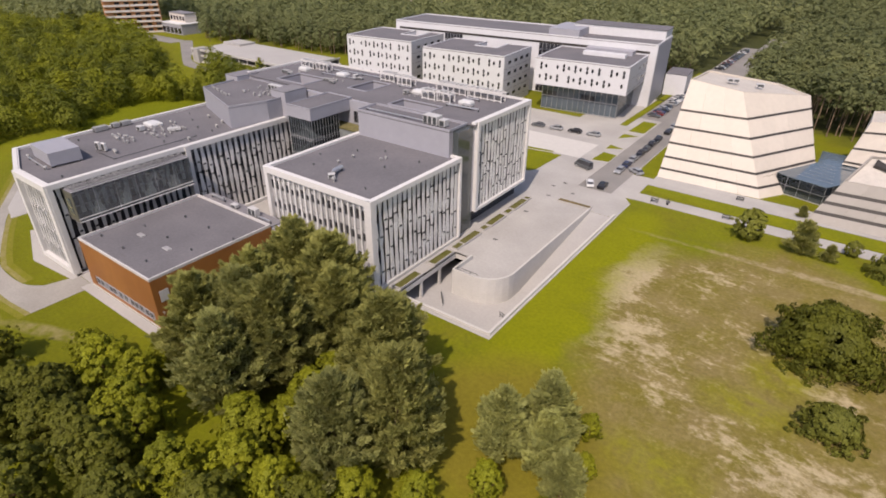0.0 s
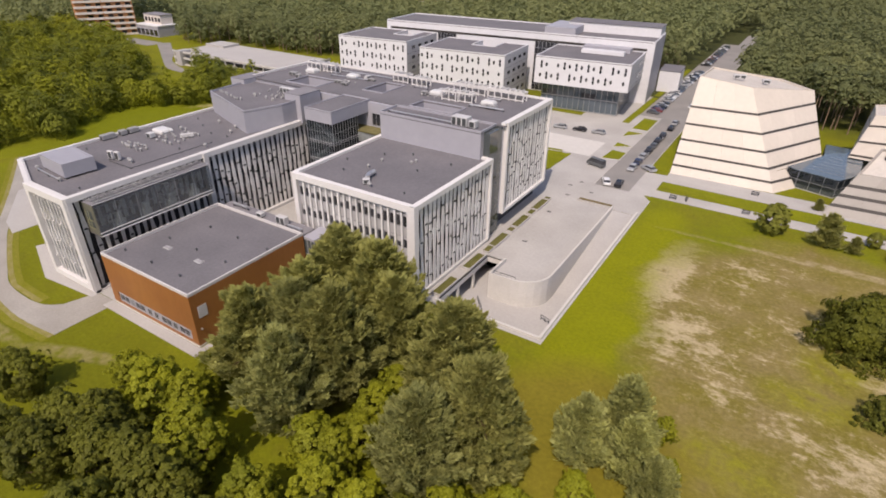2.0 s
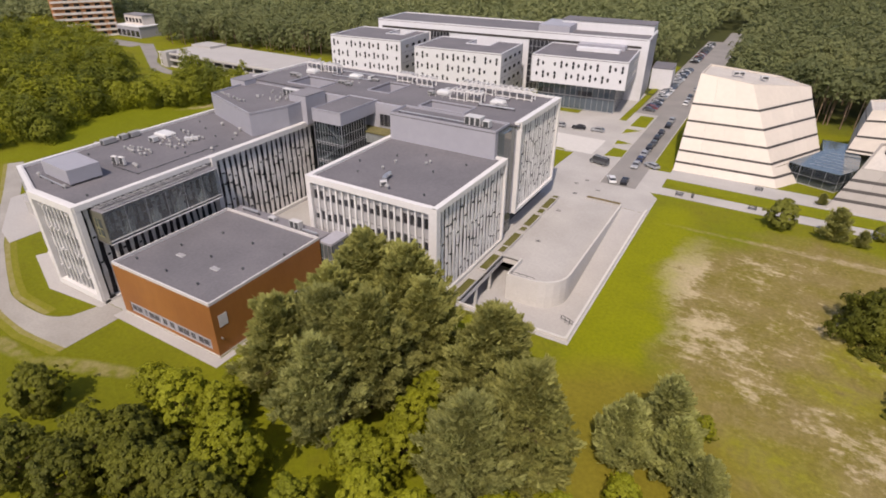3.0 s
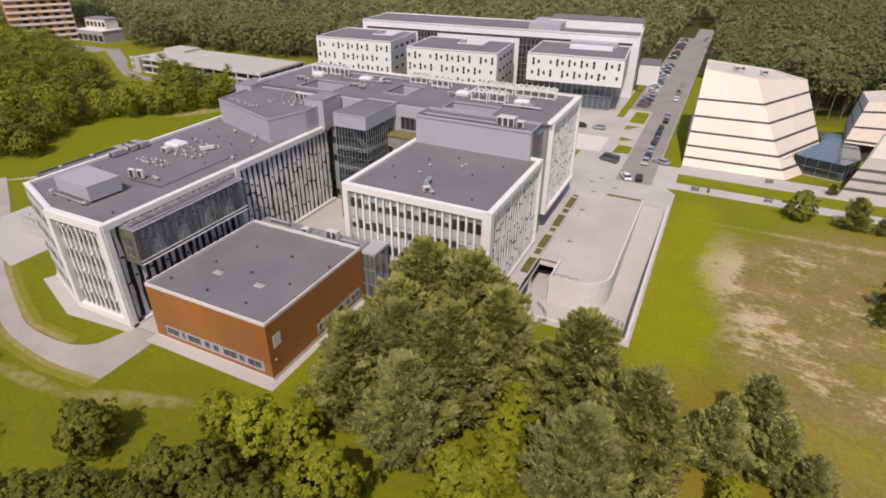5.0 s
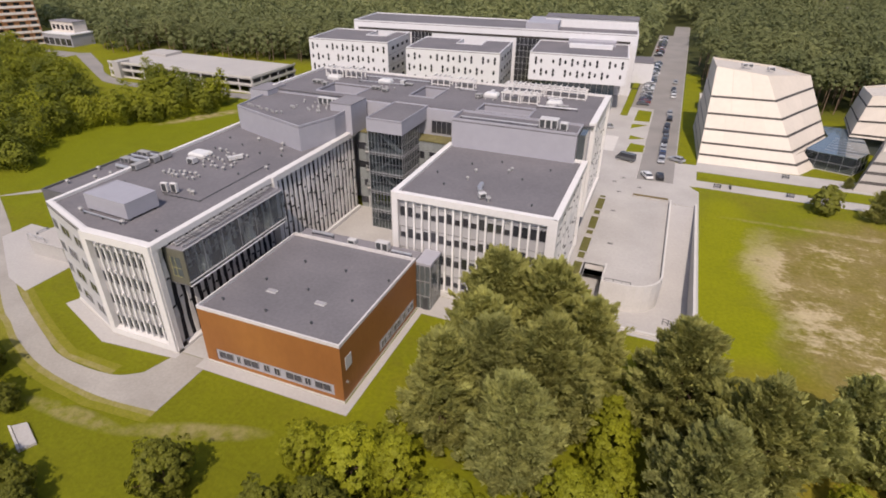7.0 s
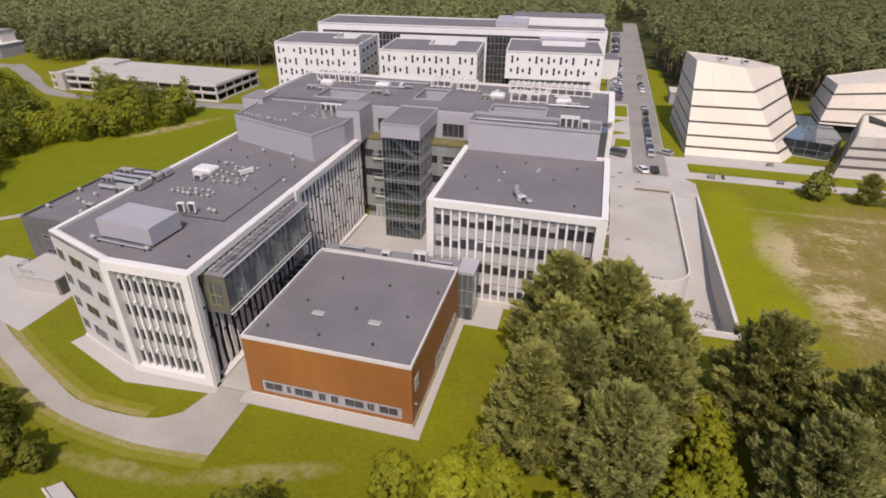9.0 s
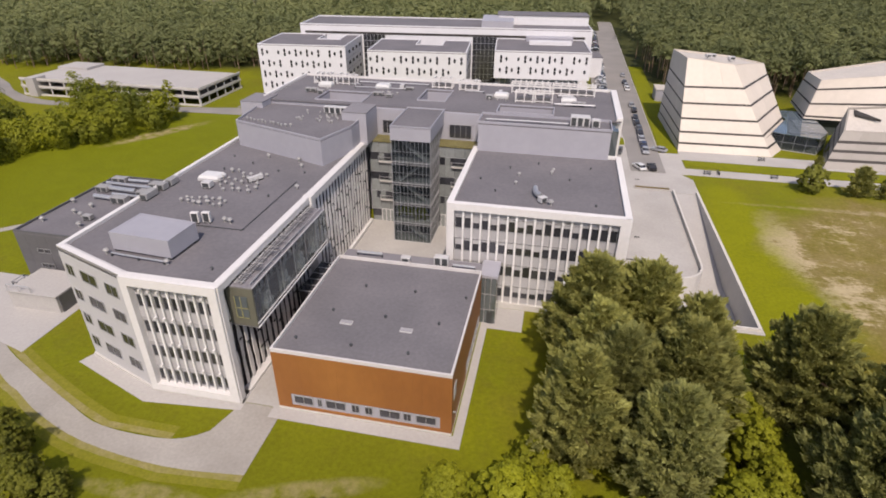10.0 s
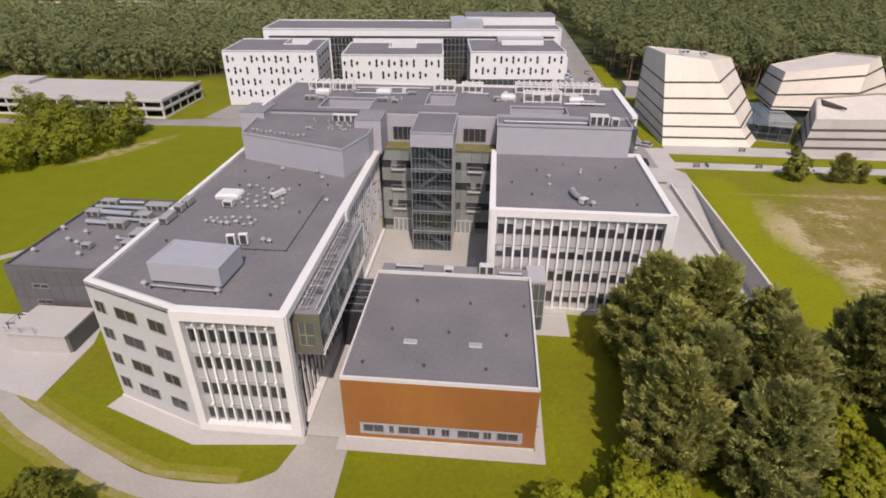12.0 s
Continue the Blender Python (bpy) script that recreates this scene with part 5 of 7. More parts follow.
# ---- cream faceted towers ----
def facet_tower(label, stages, gap=0.25, panel=None):
    """A leaning many-sided tower of one or more stages (base, top, band heights 0..1): cream rows between
    dark recessed window bands, and a flat cream roof."""
    first = stages[0][0]
    t = thing("office_tower", label, "building", "faceted cream towers", (sum(p[0] for p in first) / len(first), sum(p[1] for p in first) / len(first), 0))
    for base, top, bands in stages:
        k = len(base)
        g = gap / (top[0][2] - base[0][2])

        def at_level(f, shrink=0.0):
            out = []
            cx, cy = sum(p[0] for p in base) / k, sum(p[1] for p in base) / k
            for b, q in zip(base, top):
                x, y, z = (b[i] + (q[i] - b[i]) * f for i in range(3))
                d = Vector((cx - x, cy - y)).normalized() * shrink
                out.append(Vector((x + d.x, y + d.y, z)))
            return out

        cuts = [0.0] + bands + [1.0]
        for lo, hi in zip(cuts[:-1], cuts[1:]):
            a, b = at_level(lo + (g if lo else 0)), at_level(hi - (g if hi < 1 else 0))
            for i in range(k):
                j = (i + 1) % k
                n = max(1, round((a[j] - a[i]).length / 5.2))
                for c in range(n):
                    bm = bmesh.new()
                    f0, f1 = c / n, (c + 1) / n
                    q = [a[i].lerp(a[j], f0), a[i].lerp(a[j], f1), b[i].lerp(b[j], f1), b[i].lerp(b[j], f0)]
                    nrm = (q[1] - q[0]).cross(q[3] - q[0]).normalized() * 0.3
                    e = (q[1] - q[0]).normalized() * 0.012
                    q = [q[0] + (e if c else e * 0), q[1] - (e if c < n - 1 else e * 0), q[2] - (e if c < n - 1 else e * 0), q[3] + (e if c else e * 0)]
                    vs = [bm.verts.new(p) for p in q] + [bm.verts.new(p - nrm) for p in q]
                    for fc in ((0, 1, 2, 3), (7, 6, 5, 4), (0, 4, 5, 1), (1, 5, 6, 2), (2, 6, 7, 3), (3, 7, 4, 0)):
                        bm.faces.new([vs[v] for v in fc])
                    part("panel", bm, panel or M_CREAM, t)
        for f in bands:
            bm = bmesh.new()
            a, b = at_level(f - g * 1.3), at_level(f + g * 1.3)
            for i in range(k):
                q = [a[i], a[(i + 1) % k], b[(i + 1) % k], b[i]]
                back = (q[1] - q[0]).cross(q[3] - q[0]).normalized() * 0.07
                bm.faces.new([bm.verts.new(p - back) for p in q])
            part("window_band", bm, M_BAND, t, "dark window band")
        if base[0][2] > 0.5:
            bm = bmesh.new()
            bm.faces.new([bm.verts.new(p + Vector((0, 0, 0.05))) for p in at_level(0.0, 0.1)[::-1]])
            bmesh.ops.triangulate(bm, faces=bm.faces)
            part("soffit", bm, M_CREAM_SHADE, t)
    bm = bmesh.new()
    bm.faces.new([bm.verts.new(p - Vector((0, 0, 0.35))) for p in at_level(1.0, 0.15)])
    bmesh.ops.triangulate(bm, faces=bm.faces)
    part("roof", bm, M_CREAMR, t, "cream roof")
    bm = bmesh.new()
    o, q = at_level(1.0), at_level(1.0, 0.45)
    for i in range(k):
        j = (i + 1) % k
        up, dn = Vector((0, 0, 0.12)), Vector((0, 0, 0.3))
        vs = [bm.verts.new(p) for p in (o[i] + up, o[j] + up, q[j] + up, q[i] + up, o[i] - dn, o[j] - dn, q[j] - dn, q[i] - dn)]
        for fc in ((0, 1, 2, 3), (7, 6, 5, 4), (0, 4, 5, 1), (1, 5, 6, 2), (2, 6, 7, 3), (3, 7, 4, 0)):
            bm.faces.new([vs[v] for v in fc])
    part("parapet", bm, panel or M_CREAM, t)
    return t


facet_tower("tall cream faceted office tower with dark window bands",
            [([(-42.9, 145.6, 0), (-18.2, 146.4, 0), (-13.7, 153.6, 0), (-17.0, 168.0, 0), (-25.0, 184.0, 0), (-44.3, 180.0, 0)],
              [(-42.9, 148.2, 4.0), (-20.4, 149.1, 4.0), (-17.3, 154.4, 4.0), (-17.6, 168.0, 4.0), (-25.0, 184.0, 4.0), (-44.1, 180.0, 4.0)], [0.52]),
             ([(-42.9, 148.2, 4.0), (-20.4, 149.1, 4.0), (-9.8, 169.3, 4.0), (-21.4, 186.5, 4.0), (-44.1, 180.4, 4.0)],
              [(-42.9, 155.3, 16.15), (-27.1, 156.9, 16.15), (-15.3, 178.3, 16.15), (-24.2, 186.1, 16.15), (-43.5, 181.2, 16.15)], [0.066, 0.337, 0.642, 0.971]),
             ([(-42.9, 155.3, 16.15), (-27.1, 156.9, 16.15), (-15.3, 178.3, 16.15), (-24.2, 186.1, 16.15), (-43.5, 181.2, 16.15)],
              [(-42.9, 159.3, 22.8), (-29.9, 160.2, 21.3), (-16.3, 180.0, 18.6), (-25.0, 186.0, 19.4), (-43.3, 181.6, 21.4)], [])])
B0, B1 = 5.0, 15.8
t2 = facet_tower("lower cream faceted office tower with dark bands and glazed foot",
                 [([(-4.3, 170.2, B0), (19.5, 169.0, B0), (41.0, 186.0, B0), (33.0, 210.0, B0), (-2.0, 190.0, B0)],
                   [(-1.6, 173.0, B1), (25.3, 177.8, 17.9), (35.0, 190.0, 18.2), (29.0, 206.0, 16.6), (-1.4, 185.2, B1)], [0.065, 0.39, 0.76])])
part("glazed_foot", prisms([(-3.0, 172.0), (19, 171.0), (39, 187.0), (31.0, 207.0), (-0.4, 188.0)], 0, B0), M_GLASSG, t2, "grey glazed ground floor")
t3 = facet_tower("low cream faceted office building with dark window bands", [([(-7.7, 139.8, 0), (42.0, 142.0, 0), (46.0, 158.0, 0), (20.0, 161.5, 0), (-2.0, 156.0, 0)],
            [(-3.2, 146.0, 8.6), (40.0, 148.0, 9.0), (43.0, 157.0, 12.6), (20.0, 160.5, 13.0), (0.2, 155.5, 12.4)], [0.24, 0.48, 0.72])], 0.32, M_CREAM_SHADE)
bm = bmesh.new()
vs = [bm.verts.new(c) for c in ((1.2, 152.6, 11.45), (7.0, 151.0, 10.85), (1.6, 155.0, 12.2))]
vs += [bm.verts.new(v.co - Vector((0, 0, 0.6))) for v in vs]
for f in ((0, 1, 2), (5, 4, 3), (0, 3, 4, 1), (1, 4, 5, 2), (2, 5, 3, 0)):
    bm.faces.new([vs[k] for k in f])
part("roof_light", bm, M_BAND, t3, "dark triangular roof light")
lk = thing("glass_link", "low blue glazed link between the cream towers", "building", "", (-4, 170, 0))
LP = [(-16.9, 155.0), (-14.2, 153.4), (-5.8, 150.9), (-1.8, 157.2), (-0.8, 168.0), (-1.6, 179.0), (-9.4, 180.0), (-9.5, 169.0)]
LZ = 4.5
part("glass_roof", prisms(LP, LZ, LZ + 0.2), M_GLASSB, lk, "blue-grey glass roof")
part("floor", prisms([(x * 0.985 - 0.1, y * 0.998 + 0.3) for x, y in LP], 0, 0.2), M_CONC, lk)
part("core_wall", prisms([(-10.0, 161.0), (-6.0, 160.0), (-6.2, 172.0), (-8.6, 173.0)], 0.2, LZ), M_GREYD, lk, "dark inner wall")
for i in range(len(LP)):
    F = Face(LP[(i + 1) % len(LP)], LP[i])
    n = max(1, int(F.length / 2.2))
    w = F.length / n
    for k in range(n):
        piece("pane", F, k * w + 0.04, (k + 1) * w - 0.04, -0.1, -0.05, 0.1, LZ, M_CLEARB, lk)
        piece("mullion", F, k * w - 0.035, k * w + 0.035, -0.12, 0.02, 0, LZ, M_FRAME, lk)
    piece("transom", F, 0, F.length, -0.11, 0.01, 2.3, 2.38, M_FRAME, lk)
for k in range(6):
    piece("roof_bar", Face((-13.2, 156.4 + 2.6 * k), (-2.8, 154.0 + 2.6 * k)), 0.9 + 0.9 * k, 8.6 - 0.1 * k, 0, 0.06, LZ + 0.2, LZ + 0.25, M_FRAME, lk)
for x0, x1, y0, y1, z1 in ((-43.0, -33.5, 201, 209, 4.0), (-39.0, -34.0, 192.5, 197.5, 2.6)):
    kb = thing("kiosk", "small grey flat-roofed kiosk among the trees", "kiosk", "kiosks", (x0, y0, 0))
    part("wall", boxes((x0, x1, y0, y1, 0, z1)), M_GREY, kb)
    part("roof", boxes((x0 - 0.2, x1 + 0.2, y0 - 0.2, y1 + 0.2, z1, z1 + 0.25)), M_CREAMR, kb)

# ---- parking garage and far houses ----
gar = thing("parking_garage", "low open concrete parking garage with pale roof deck", "parking garage", "", (-234, 171, 0))
GX0, GX1, GY0, GY1 = -270.0, -198.0, 156.4, 184.0
for z in (2.6, 5.2):
    part("deck", boxes((GX0, GX1, GY0, GY1, z, z + 0.35)), M_CONC, gar)
for z in (0.0, 2.95, 5.55):
    part("parapet", boxes((GX0, GX1, GY0 - 0.1, GY0, z, z + 0.75), (GX1, GX1 + 0.1, GY0, GY1, z, z + 0.75)), M_PLINTH, gar)
for k in range(13):
    x = GX0 + 0.4 + k * (GX1 - GX0 - 0.8) / 12
    part("column", boxes((x - 0.2, x + 0.2, GY0 + 0.1, GY0 + 0.5, 0, 5.2)), M_PLINTH, gar)
for k in range(6):
    y = GY0 + 0.6 + k * (GY1 - GY0 - 1.2) / 5
    part("column", boxes((GX1 - 0.5, GX1 - 0.1, y - 0.2, y + 0.2, 0, 5.2)), M_PLINTH, gar)
part("back_wall", boxes((GX0, GX1 - 1, GY1 - 0.4, GY1, 0, 5.2), (GX0 + 1, GX1 - 10, GY0 + 12, GY0 + 12.3, 0, 5.2)), M_GREYD, gar, "dark inner wall")
part("stair_house", boxes((-266, -262.5, GY0 - 1.6, GY0 + 4, 0, 6.6)), M_CONC, gar)
part("ramp_house", boxes((-270, -257, GY0 + 18, GY0 + 27.4, 5.55, 6.5)), M_CONC, gar)


def apartment(name, p0, p1, depth, h, label):
    """A slab with balconies along its front, which runs from p0 to p1."""
    a = thing(name, label, "apartment block", "far apartment blocks", ((p0[0] + p1[0]) / 2, (p0[1] + p1[1]) / 2, 0))
    d = Vector((p1[0] - p0[0], p1[1] - p0[1])).normalized()
    back = Vector((-d.y, d.x)) * depth
    p2, p3 = (p1[0] + back.x, p1[1] + back.y), (p0[0] + back.x, p0[1] + back.y)
    part("wall", prisms([p0, p1, p2, p3], 0, h), M_TIMBER, a)
    part("roof", prisms([p0, p1, p2, p3], h, h + 0.6), M_ROOF2, a)
    F = Face(p1, p0)
    for r in range(int(h / 3.0)):
        z = 3.0 * r
        for s0, s1, m in ((0.4, F.length * 0.16, M_BRICKW), (F.length * 0.16 + 0.3, F.length * 0.52, M_BRICKW), (F.length * 0.52 + 0.3, F.length - 0.4, M_BRICKW)):
            part("balcony", F.boxes((s0, s1, 0, 1.5, z + 0.1, z + 0.3), (s0, s1, 1.4, 1.5, z + 0.3, z + 1.25)), m, a)
        for k in range(int(F.length / 5)):
            piece("window", F, 1 + 5 * k, 3.6 + 5 * k, 0.0, 0.08, z + 0.9, z + 2.5, M_GLASS, a)
    F = Face(p2, p1)
    part("side_cladding", F.boxes((0, F.length, 0, 0.05, 0, h)), M_GREY, a, "grey side wall")
    for r in range(int(h / 3.0)):
        for k in range(int(F.length / 5)):
            piece("window", F, 1.5 + 5 * k, 3.3 + 5 * k, 0.0, 0.08, 3 * r + 0.9, 3 * r + 2.5, M_GLASS, a)
    return a


apartment("apartment_tower", (-375.2, 169.4), (-361.0, 195.8), 14, 51, "tall apartment tower with orange and pale balconies")
for x, y, w, h in ((-440, 420, 34, 20), (-385, 432, 30, 18), (-330, 440, 30, 18), (-500, 380, 40, 24)):
    apartment("apartment_block", (x, y), (x + w, y), 14, h, "far apartment block with orange walls above the trees")
hs = thing("white_hall", "low pale commercial building beside the apartment tower", "building", "", (-350, 200, 0))
part("wall", boxes((-361, -340, 195, 208, 0, 5.6)), M_GREY, hs)
part("roof", boxes((-361.3, -339.7, 194.7, 208.3, 5.6, 6.1)), M_HAZED, hs, "white roof edge")
part("upper_wall", boxes((-359, -343, 200, 207.6, 6.1, 11)), M_BRICKW, hs, "pale upper storey")
part("upper_roof", boxes((-359.3, -342.7, 199.7, 207.9, 11, 11.3)), M_ROOF2, hs)
F = Face((-340, 195), (-361, 195))
for k in range(5):
    piece("window", F, 0.8 + 4.1 * k, 4.0 + 4.1 * k, 0.0, 0.1, 0.6, 3.8, M_GLASS, hs)
F = Face((-343, 200), (-359, 200))
for k in range(5):
    piece("window", F, 0.6 + 3.1 * k, 2.6 + 3.1 * k, 0.0, 0.1, 7.3, 9.6, M_GLASS, hs)
setting("pavement_far_yard", boxes((-356, -322, 176, 186, -0.05, 0.02)), M_ASPH, "grey asphalt yard before the low white building", "pavement")
for x, y in ((58, 585), (75, 592)):
    ho = thing("far_house", "pale far house with a red roof in the woods", "house", "far houses", (x, y, 0))
    part("wall", boxes((x - 7, x + 7, y - 4, y + 4, 0, 13)), M_BRICKW, ho)
    bm = bmesh.new()
    v = [bm.verts.new(c) for c in ((x - 7.4, y - 4.4, 13), (x + 7.4, y - 4.4, 13), (x + 7.4, y + 4.4, 13), (x - 7.4, y + 4.4, 13), (x - 7.4, y, 16.5), (x + 7.4, y, 16.5))]
    for f in ((0, 1, 5, 4), (2, 3, 4, 5), (0, 4, 3), (1, 2, 5), (0, 3, 2, 1)):
        bm.faces.new([v[i] for i in f])
    part("roof", bm, M_ROOFRED, ho)


# ---- trees ----
def leaves(name, clumps, per, leaf, material, seed, flat_z=0.8, tufts=0.0, centre=(0, 0, 4.0), shell=0.9):
    """A crown of many small pointed leaf sprays, lying on clumps (x, y, z, r) or (x, y, z, r, and the crown's
    centre); the sprays face outwards from clump and crown. One mesh."""
    g = np.random.RandomState(seed)
    rows = np.asarray(clumps, float)
    mid = rows[:, 4:7] if rows.shape[1] > 4 else np.tile(np.asarray(centre, float), (len(rows), 1))
    out = rows[:, :3] - mid
    out /= np.linalg.norm(out, axis=1)[:, None] + 1e-6
    c, out = np.repeat(rows[:, :4], per, axis=0), np.repeat(out, per, axis=0)
    k = len(c)
    d = g.normal(size=(k, 3)) * 0.75 + out * 0.7 + np.array((0, 0, 0.35))
    d /= np.linalg.norm(d, axis=1)[:, None]
    rad = c[:, 3] * g.uniform(0.7, 1.12, k)
    p = c[:, :3] + d * rad[:, None] * np.array((1, 1, flat_z))
    nrm = d * (1 - shell * 0.4) + out * shell + g.normal(size=(k, 3)) * 0.34
    nrm /= np.linalg.norm(nrm, axis=1)[:, None]
    ref = g.normal(size=(k, 3))
    t = np.cross(nrm, ref)
    t /= np.linalg.norm(t, axis=1)[:, None]
    up = g.rand(k) < tufts
    axis = d * 0.4 + np.array((0, 0, 0.75)) + g.normal(size=(k, 3)) * 0.45
    axis /= np.linalg.norm(axis, axis=1)[:, None]
    t[up] = axis[up]
    side = np.cross(axis, nrm)
    side /= np.linalg.norm(side, axis=1)[:, None]
    b = np.cross(nrm, t)
    b[up] = side[up]
    size = (leaf * g.uniform(0.55, 1.3, k))[:, None]
    asp = np.where(up, g.uniform(0.22, 0.42, k), g.uniform(0.5, 0.85, k))[:, None]
    v = np.stack([p - t * size * 0.7 - b * size * asp, p - t * size * 0.7 + b * size * asp, p + t * size * 1.1], axis=1).reshape(-1, 3)
    return loose_triangles(name, v, material)


def loose_triangles(name, v, material):
    """One mesh of single triangles, three rows of v for each."""
    k = len(v) // 3
    me = bpy.data.meshes.new(name)
    me.vertices.add(3 * k)
    me.vertices.foreach_set("co", v.ravel())
    me.loops.add(3 * k)
    me.loops.foreach_set("vertex_index", np.arange(3 * k))
    me.polygons.add(k)
    me.polygons.foreach_set("loop_start", np.arange(0, 3 * k, 3))
    me.polygons.foreach_set("loop_total", np.full(k, 3))
    me.update(calc_edges=True)
    me.validate()
    me.materials.append(material)
    return me


def crown_clumps(h, radius, low, kind, count, seed):
    g = random.Random(seed)
    out, limbs = [], []
    ph = [g.uniform(0, 6.28) for _ in range(4)]
    for i in range(count):
        f = (i + g.random()) / count
        z = h * (low + (1 - low) * f)
        if kind == "bush":
            prof = math.sqrt(max(0.0, 1 - f * f))
        else:
            prof = math.sqrt(max(0.02, 1 - (2 * f - 0.85) ** 2 * 0.85))
        a = i * 2.39996 + g.uniform(-0.5, 0.5)
        lobe = 1.0 + 0.2 * math.sin(3 * a + ph[0] + 4 * f) + 0.14 * math.sin(5 * a + ph[1] - 6 * f)
        r = radius * prof * lobe * math.sqrt(g.uniform(0.3, 1.0)) * g.uniform(0.75, 1.1)
        z += radius * 0.12 * math.sin(4 * a + ph[2]) * (1 if kind != "bush" else 0.5)
        cr = radius * g.uniform(0.07, 0.17)
        out.append((r * math.cos(a), r * math.sin(a), z - cr * 0.3, cr))
        if i % 5 == 0:
            limbs.append((r * math.cos(a), r * math.sin(a), z))
    return out, limbs


def unit(a):
    return a / (np.linalg.norm(a, axis=1)[:, None] + 1e-9)


def pine_crown(name, h, radius, low, boughs, per, leaf, material, seed, slim=False):
    """A pine's crown: upswept boughs, each a plume of shoots along a bent axis, thick at its outer end, with
    dark gaps between the plumes. Gives the mesh and the boughs' tips."""
    g = np.random.RandomState(seed)
    n = boughs
    f = ((np.arange(n) + g.rand(n)) / n) ** 0.9
    z = h * (low + (0.95 - low) * f)
    a = np.arange(n) * 2.39996 + g.uniform(-0.5, 0.5, n)
    lobe = 0.9 + 0.14 * np.sin(2 * a + seed) * np.sin(7 * f + seed)
    reach = radius * np.minimum(1.0, 0.66 + 1.8 * f) * ((1 - f) ** 0.75 if slim else (1 - f ** 1.7) ** 0.72) * lobe * g.uniform(0.7, 1.12, n) + 0.5
    rise = np.radians(g.uniform(2, 24, n) + 52 * f ** 1.5)
    flat = np.stack([np.cos(a), np.sin(a), np.zeros(n)], axis=1)
    up = np.array((0.0, 0.0, 1.0))
    side = np.stack([-np.sin(a), np.cos(a), np.zeros(n)], axis=1)
    root = np.stack([np.zeros(n), np.zeros(n), z], axis=1)

    def along(u, i):
        return root[i] + flat[i] * (reach[i] * np.cos(rise[i]) * u)[:, None] + up * (reach[i] * (np.sin(rise[i]) * u + 0.16 * u * u * u - 0.05 * u))[:, None]

    # twigs on the outer part of each bough; each ends in a brush of shoots
    twigs = 9
    i = np.repeat(np.arange(n), twigs)
    u = 0.36 + 0.68 * g.rand(len(i)) ** 0.75
    fan = (0.10 + 0.30 * (1.05 - u)) * reach[i] + 0.12
    sway = g.uniform(-1, 1, len(i))
    tip = along(u, i) + side[i] * (fan * sway)[:, None] + up * (np.abs(g.normal(size=len(i))) * 0.22)[:, None]
    aim = unit(flat[i] * 0.75 + side[i] * (0.55 * sway)[:, None] + up * (0.45 + 0.5 * f[i])[:, None] + g.normal(size=(len(i), 3)) * 0.22)
    bulk = g.uniform(0.7, 1.3, len(i)) * np.where(f[i] > 0.85, 0.7, 1.0)
    # shoots
    j = np.repeat(np.arange(len(i)), per)
    k = len(j)
    back = g.rand(k)
    spread = 0.34 * (0.35 + back) * bulk[j]
    p = tip[j] - aim[j] * (back * 1.05 * bulk[j])[:, None] + g.normal(size=(k, 3)) * spread[:, None] * np.array((0.75, 0.75, 0.5))
    d = unit(aim[j] * 0.9 + unit(p - (tip[j] - aim[j] * 0.9)) * 0.7 + up * 0.25 + g.normal(size=(k, 3)) * 0.35)
    out = unit(np.stack([p[:, 0], p[:, 1], (p[:, 2] - h * 0.35) * 0.8], axis=1))
    nrm = unit(out * 0.75 + up * 0.55 + g.normal(size=(k, 3)) * 0.4)
    b = unit(np.cross(d, nrm))
    size = leaf * g.uniform(0.6, 1.25, k)[:, None]
    wide = size * g.uniform(0.26, 0.44, k)[:, None]
    v = np.stack([p - d * size * 0.6 - b * wide, p - d * size * 0.6 + b * wide, p + d * size], axis=1).reshape(-1, 3)
    ends = along(np.full(n, 0.8), np.arange(n))
    return loose_triangles(name, v, material), [tuple(map(float, e)) for e in ends[:: max(1, n // 22)]]


def tree(name, label, category, h, radius, low, kind, count, per, leaf, material, seed, group):
    t = thing(name, label, category, group)
    g = random.Random(seed)
    if kind == "pine":
        crown, limbs = pine_crown("crown", h, radius, low, count, per, leaf, material, seed, name == "spruce_tree")
    else:
        clumps, limbs = crown_clumps(h, radius, low, kind, count, seed)
        crown = leaves("crown", clumps, per, leaf, material, seed, 0.8, 0.15, (0, 0, h * 0.42))
    bm = bmesh.new()
    top, px, py = h * (0.9 if kind == "pine" else 0.7), 0.0, 0.0
    r0 = max(0.08, h * 0.017)
    for k in range(5):
        qx, qy = px + g.uniform(-0.18, 0.18), py + g.uniform(-0.18, 0.18)
        tube(bm, (px, py, top * k / 5), (qx, qy, top * (k + 1) / 5 + 0.03), r0 * (1 - k / 5.6), r0 * (1 - (k + 1) / 5.6), 7)
        px, py = qx, qy
    part("trunk", bm, M_BARK, t)
    for lx, ly, lz in limbs[:22]:
        bm = bmesh.new()
        tube(bm, (0, 0, max(0.2, lz * 0.86 - 0.4)), (lx * 0.9, ly * 0.9, lz), r0 * 0.33, r0 * 0.1, 5)
        part("limb", bm, M_BARK, t)
    ob = new("crown", crown)
    ob.parent = t
    return t


foliage = new("foliage", leaves("foliage", SHRUB_CLUMPS, 26, 0.2, M_LEAF, 77, 1.0, 0.3, (-102.6, 81.5, 5.0)))
foliage.parent = shrub
foliage.matrix_parent_inverse = world_of(shrub).inverted()


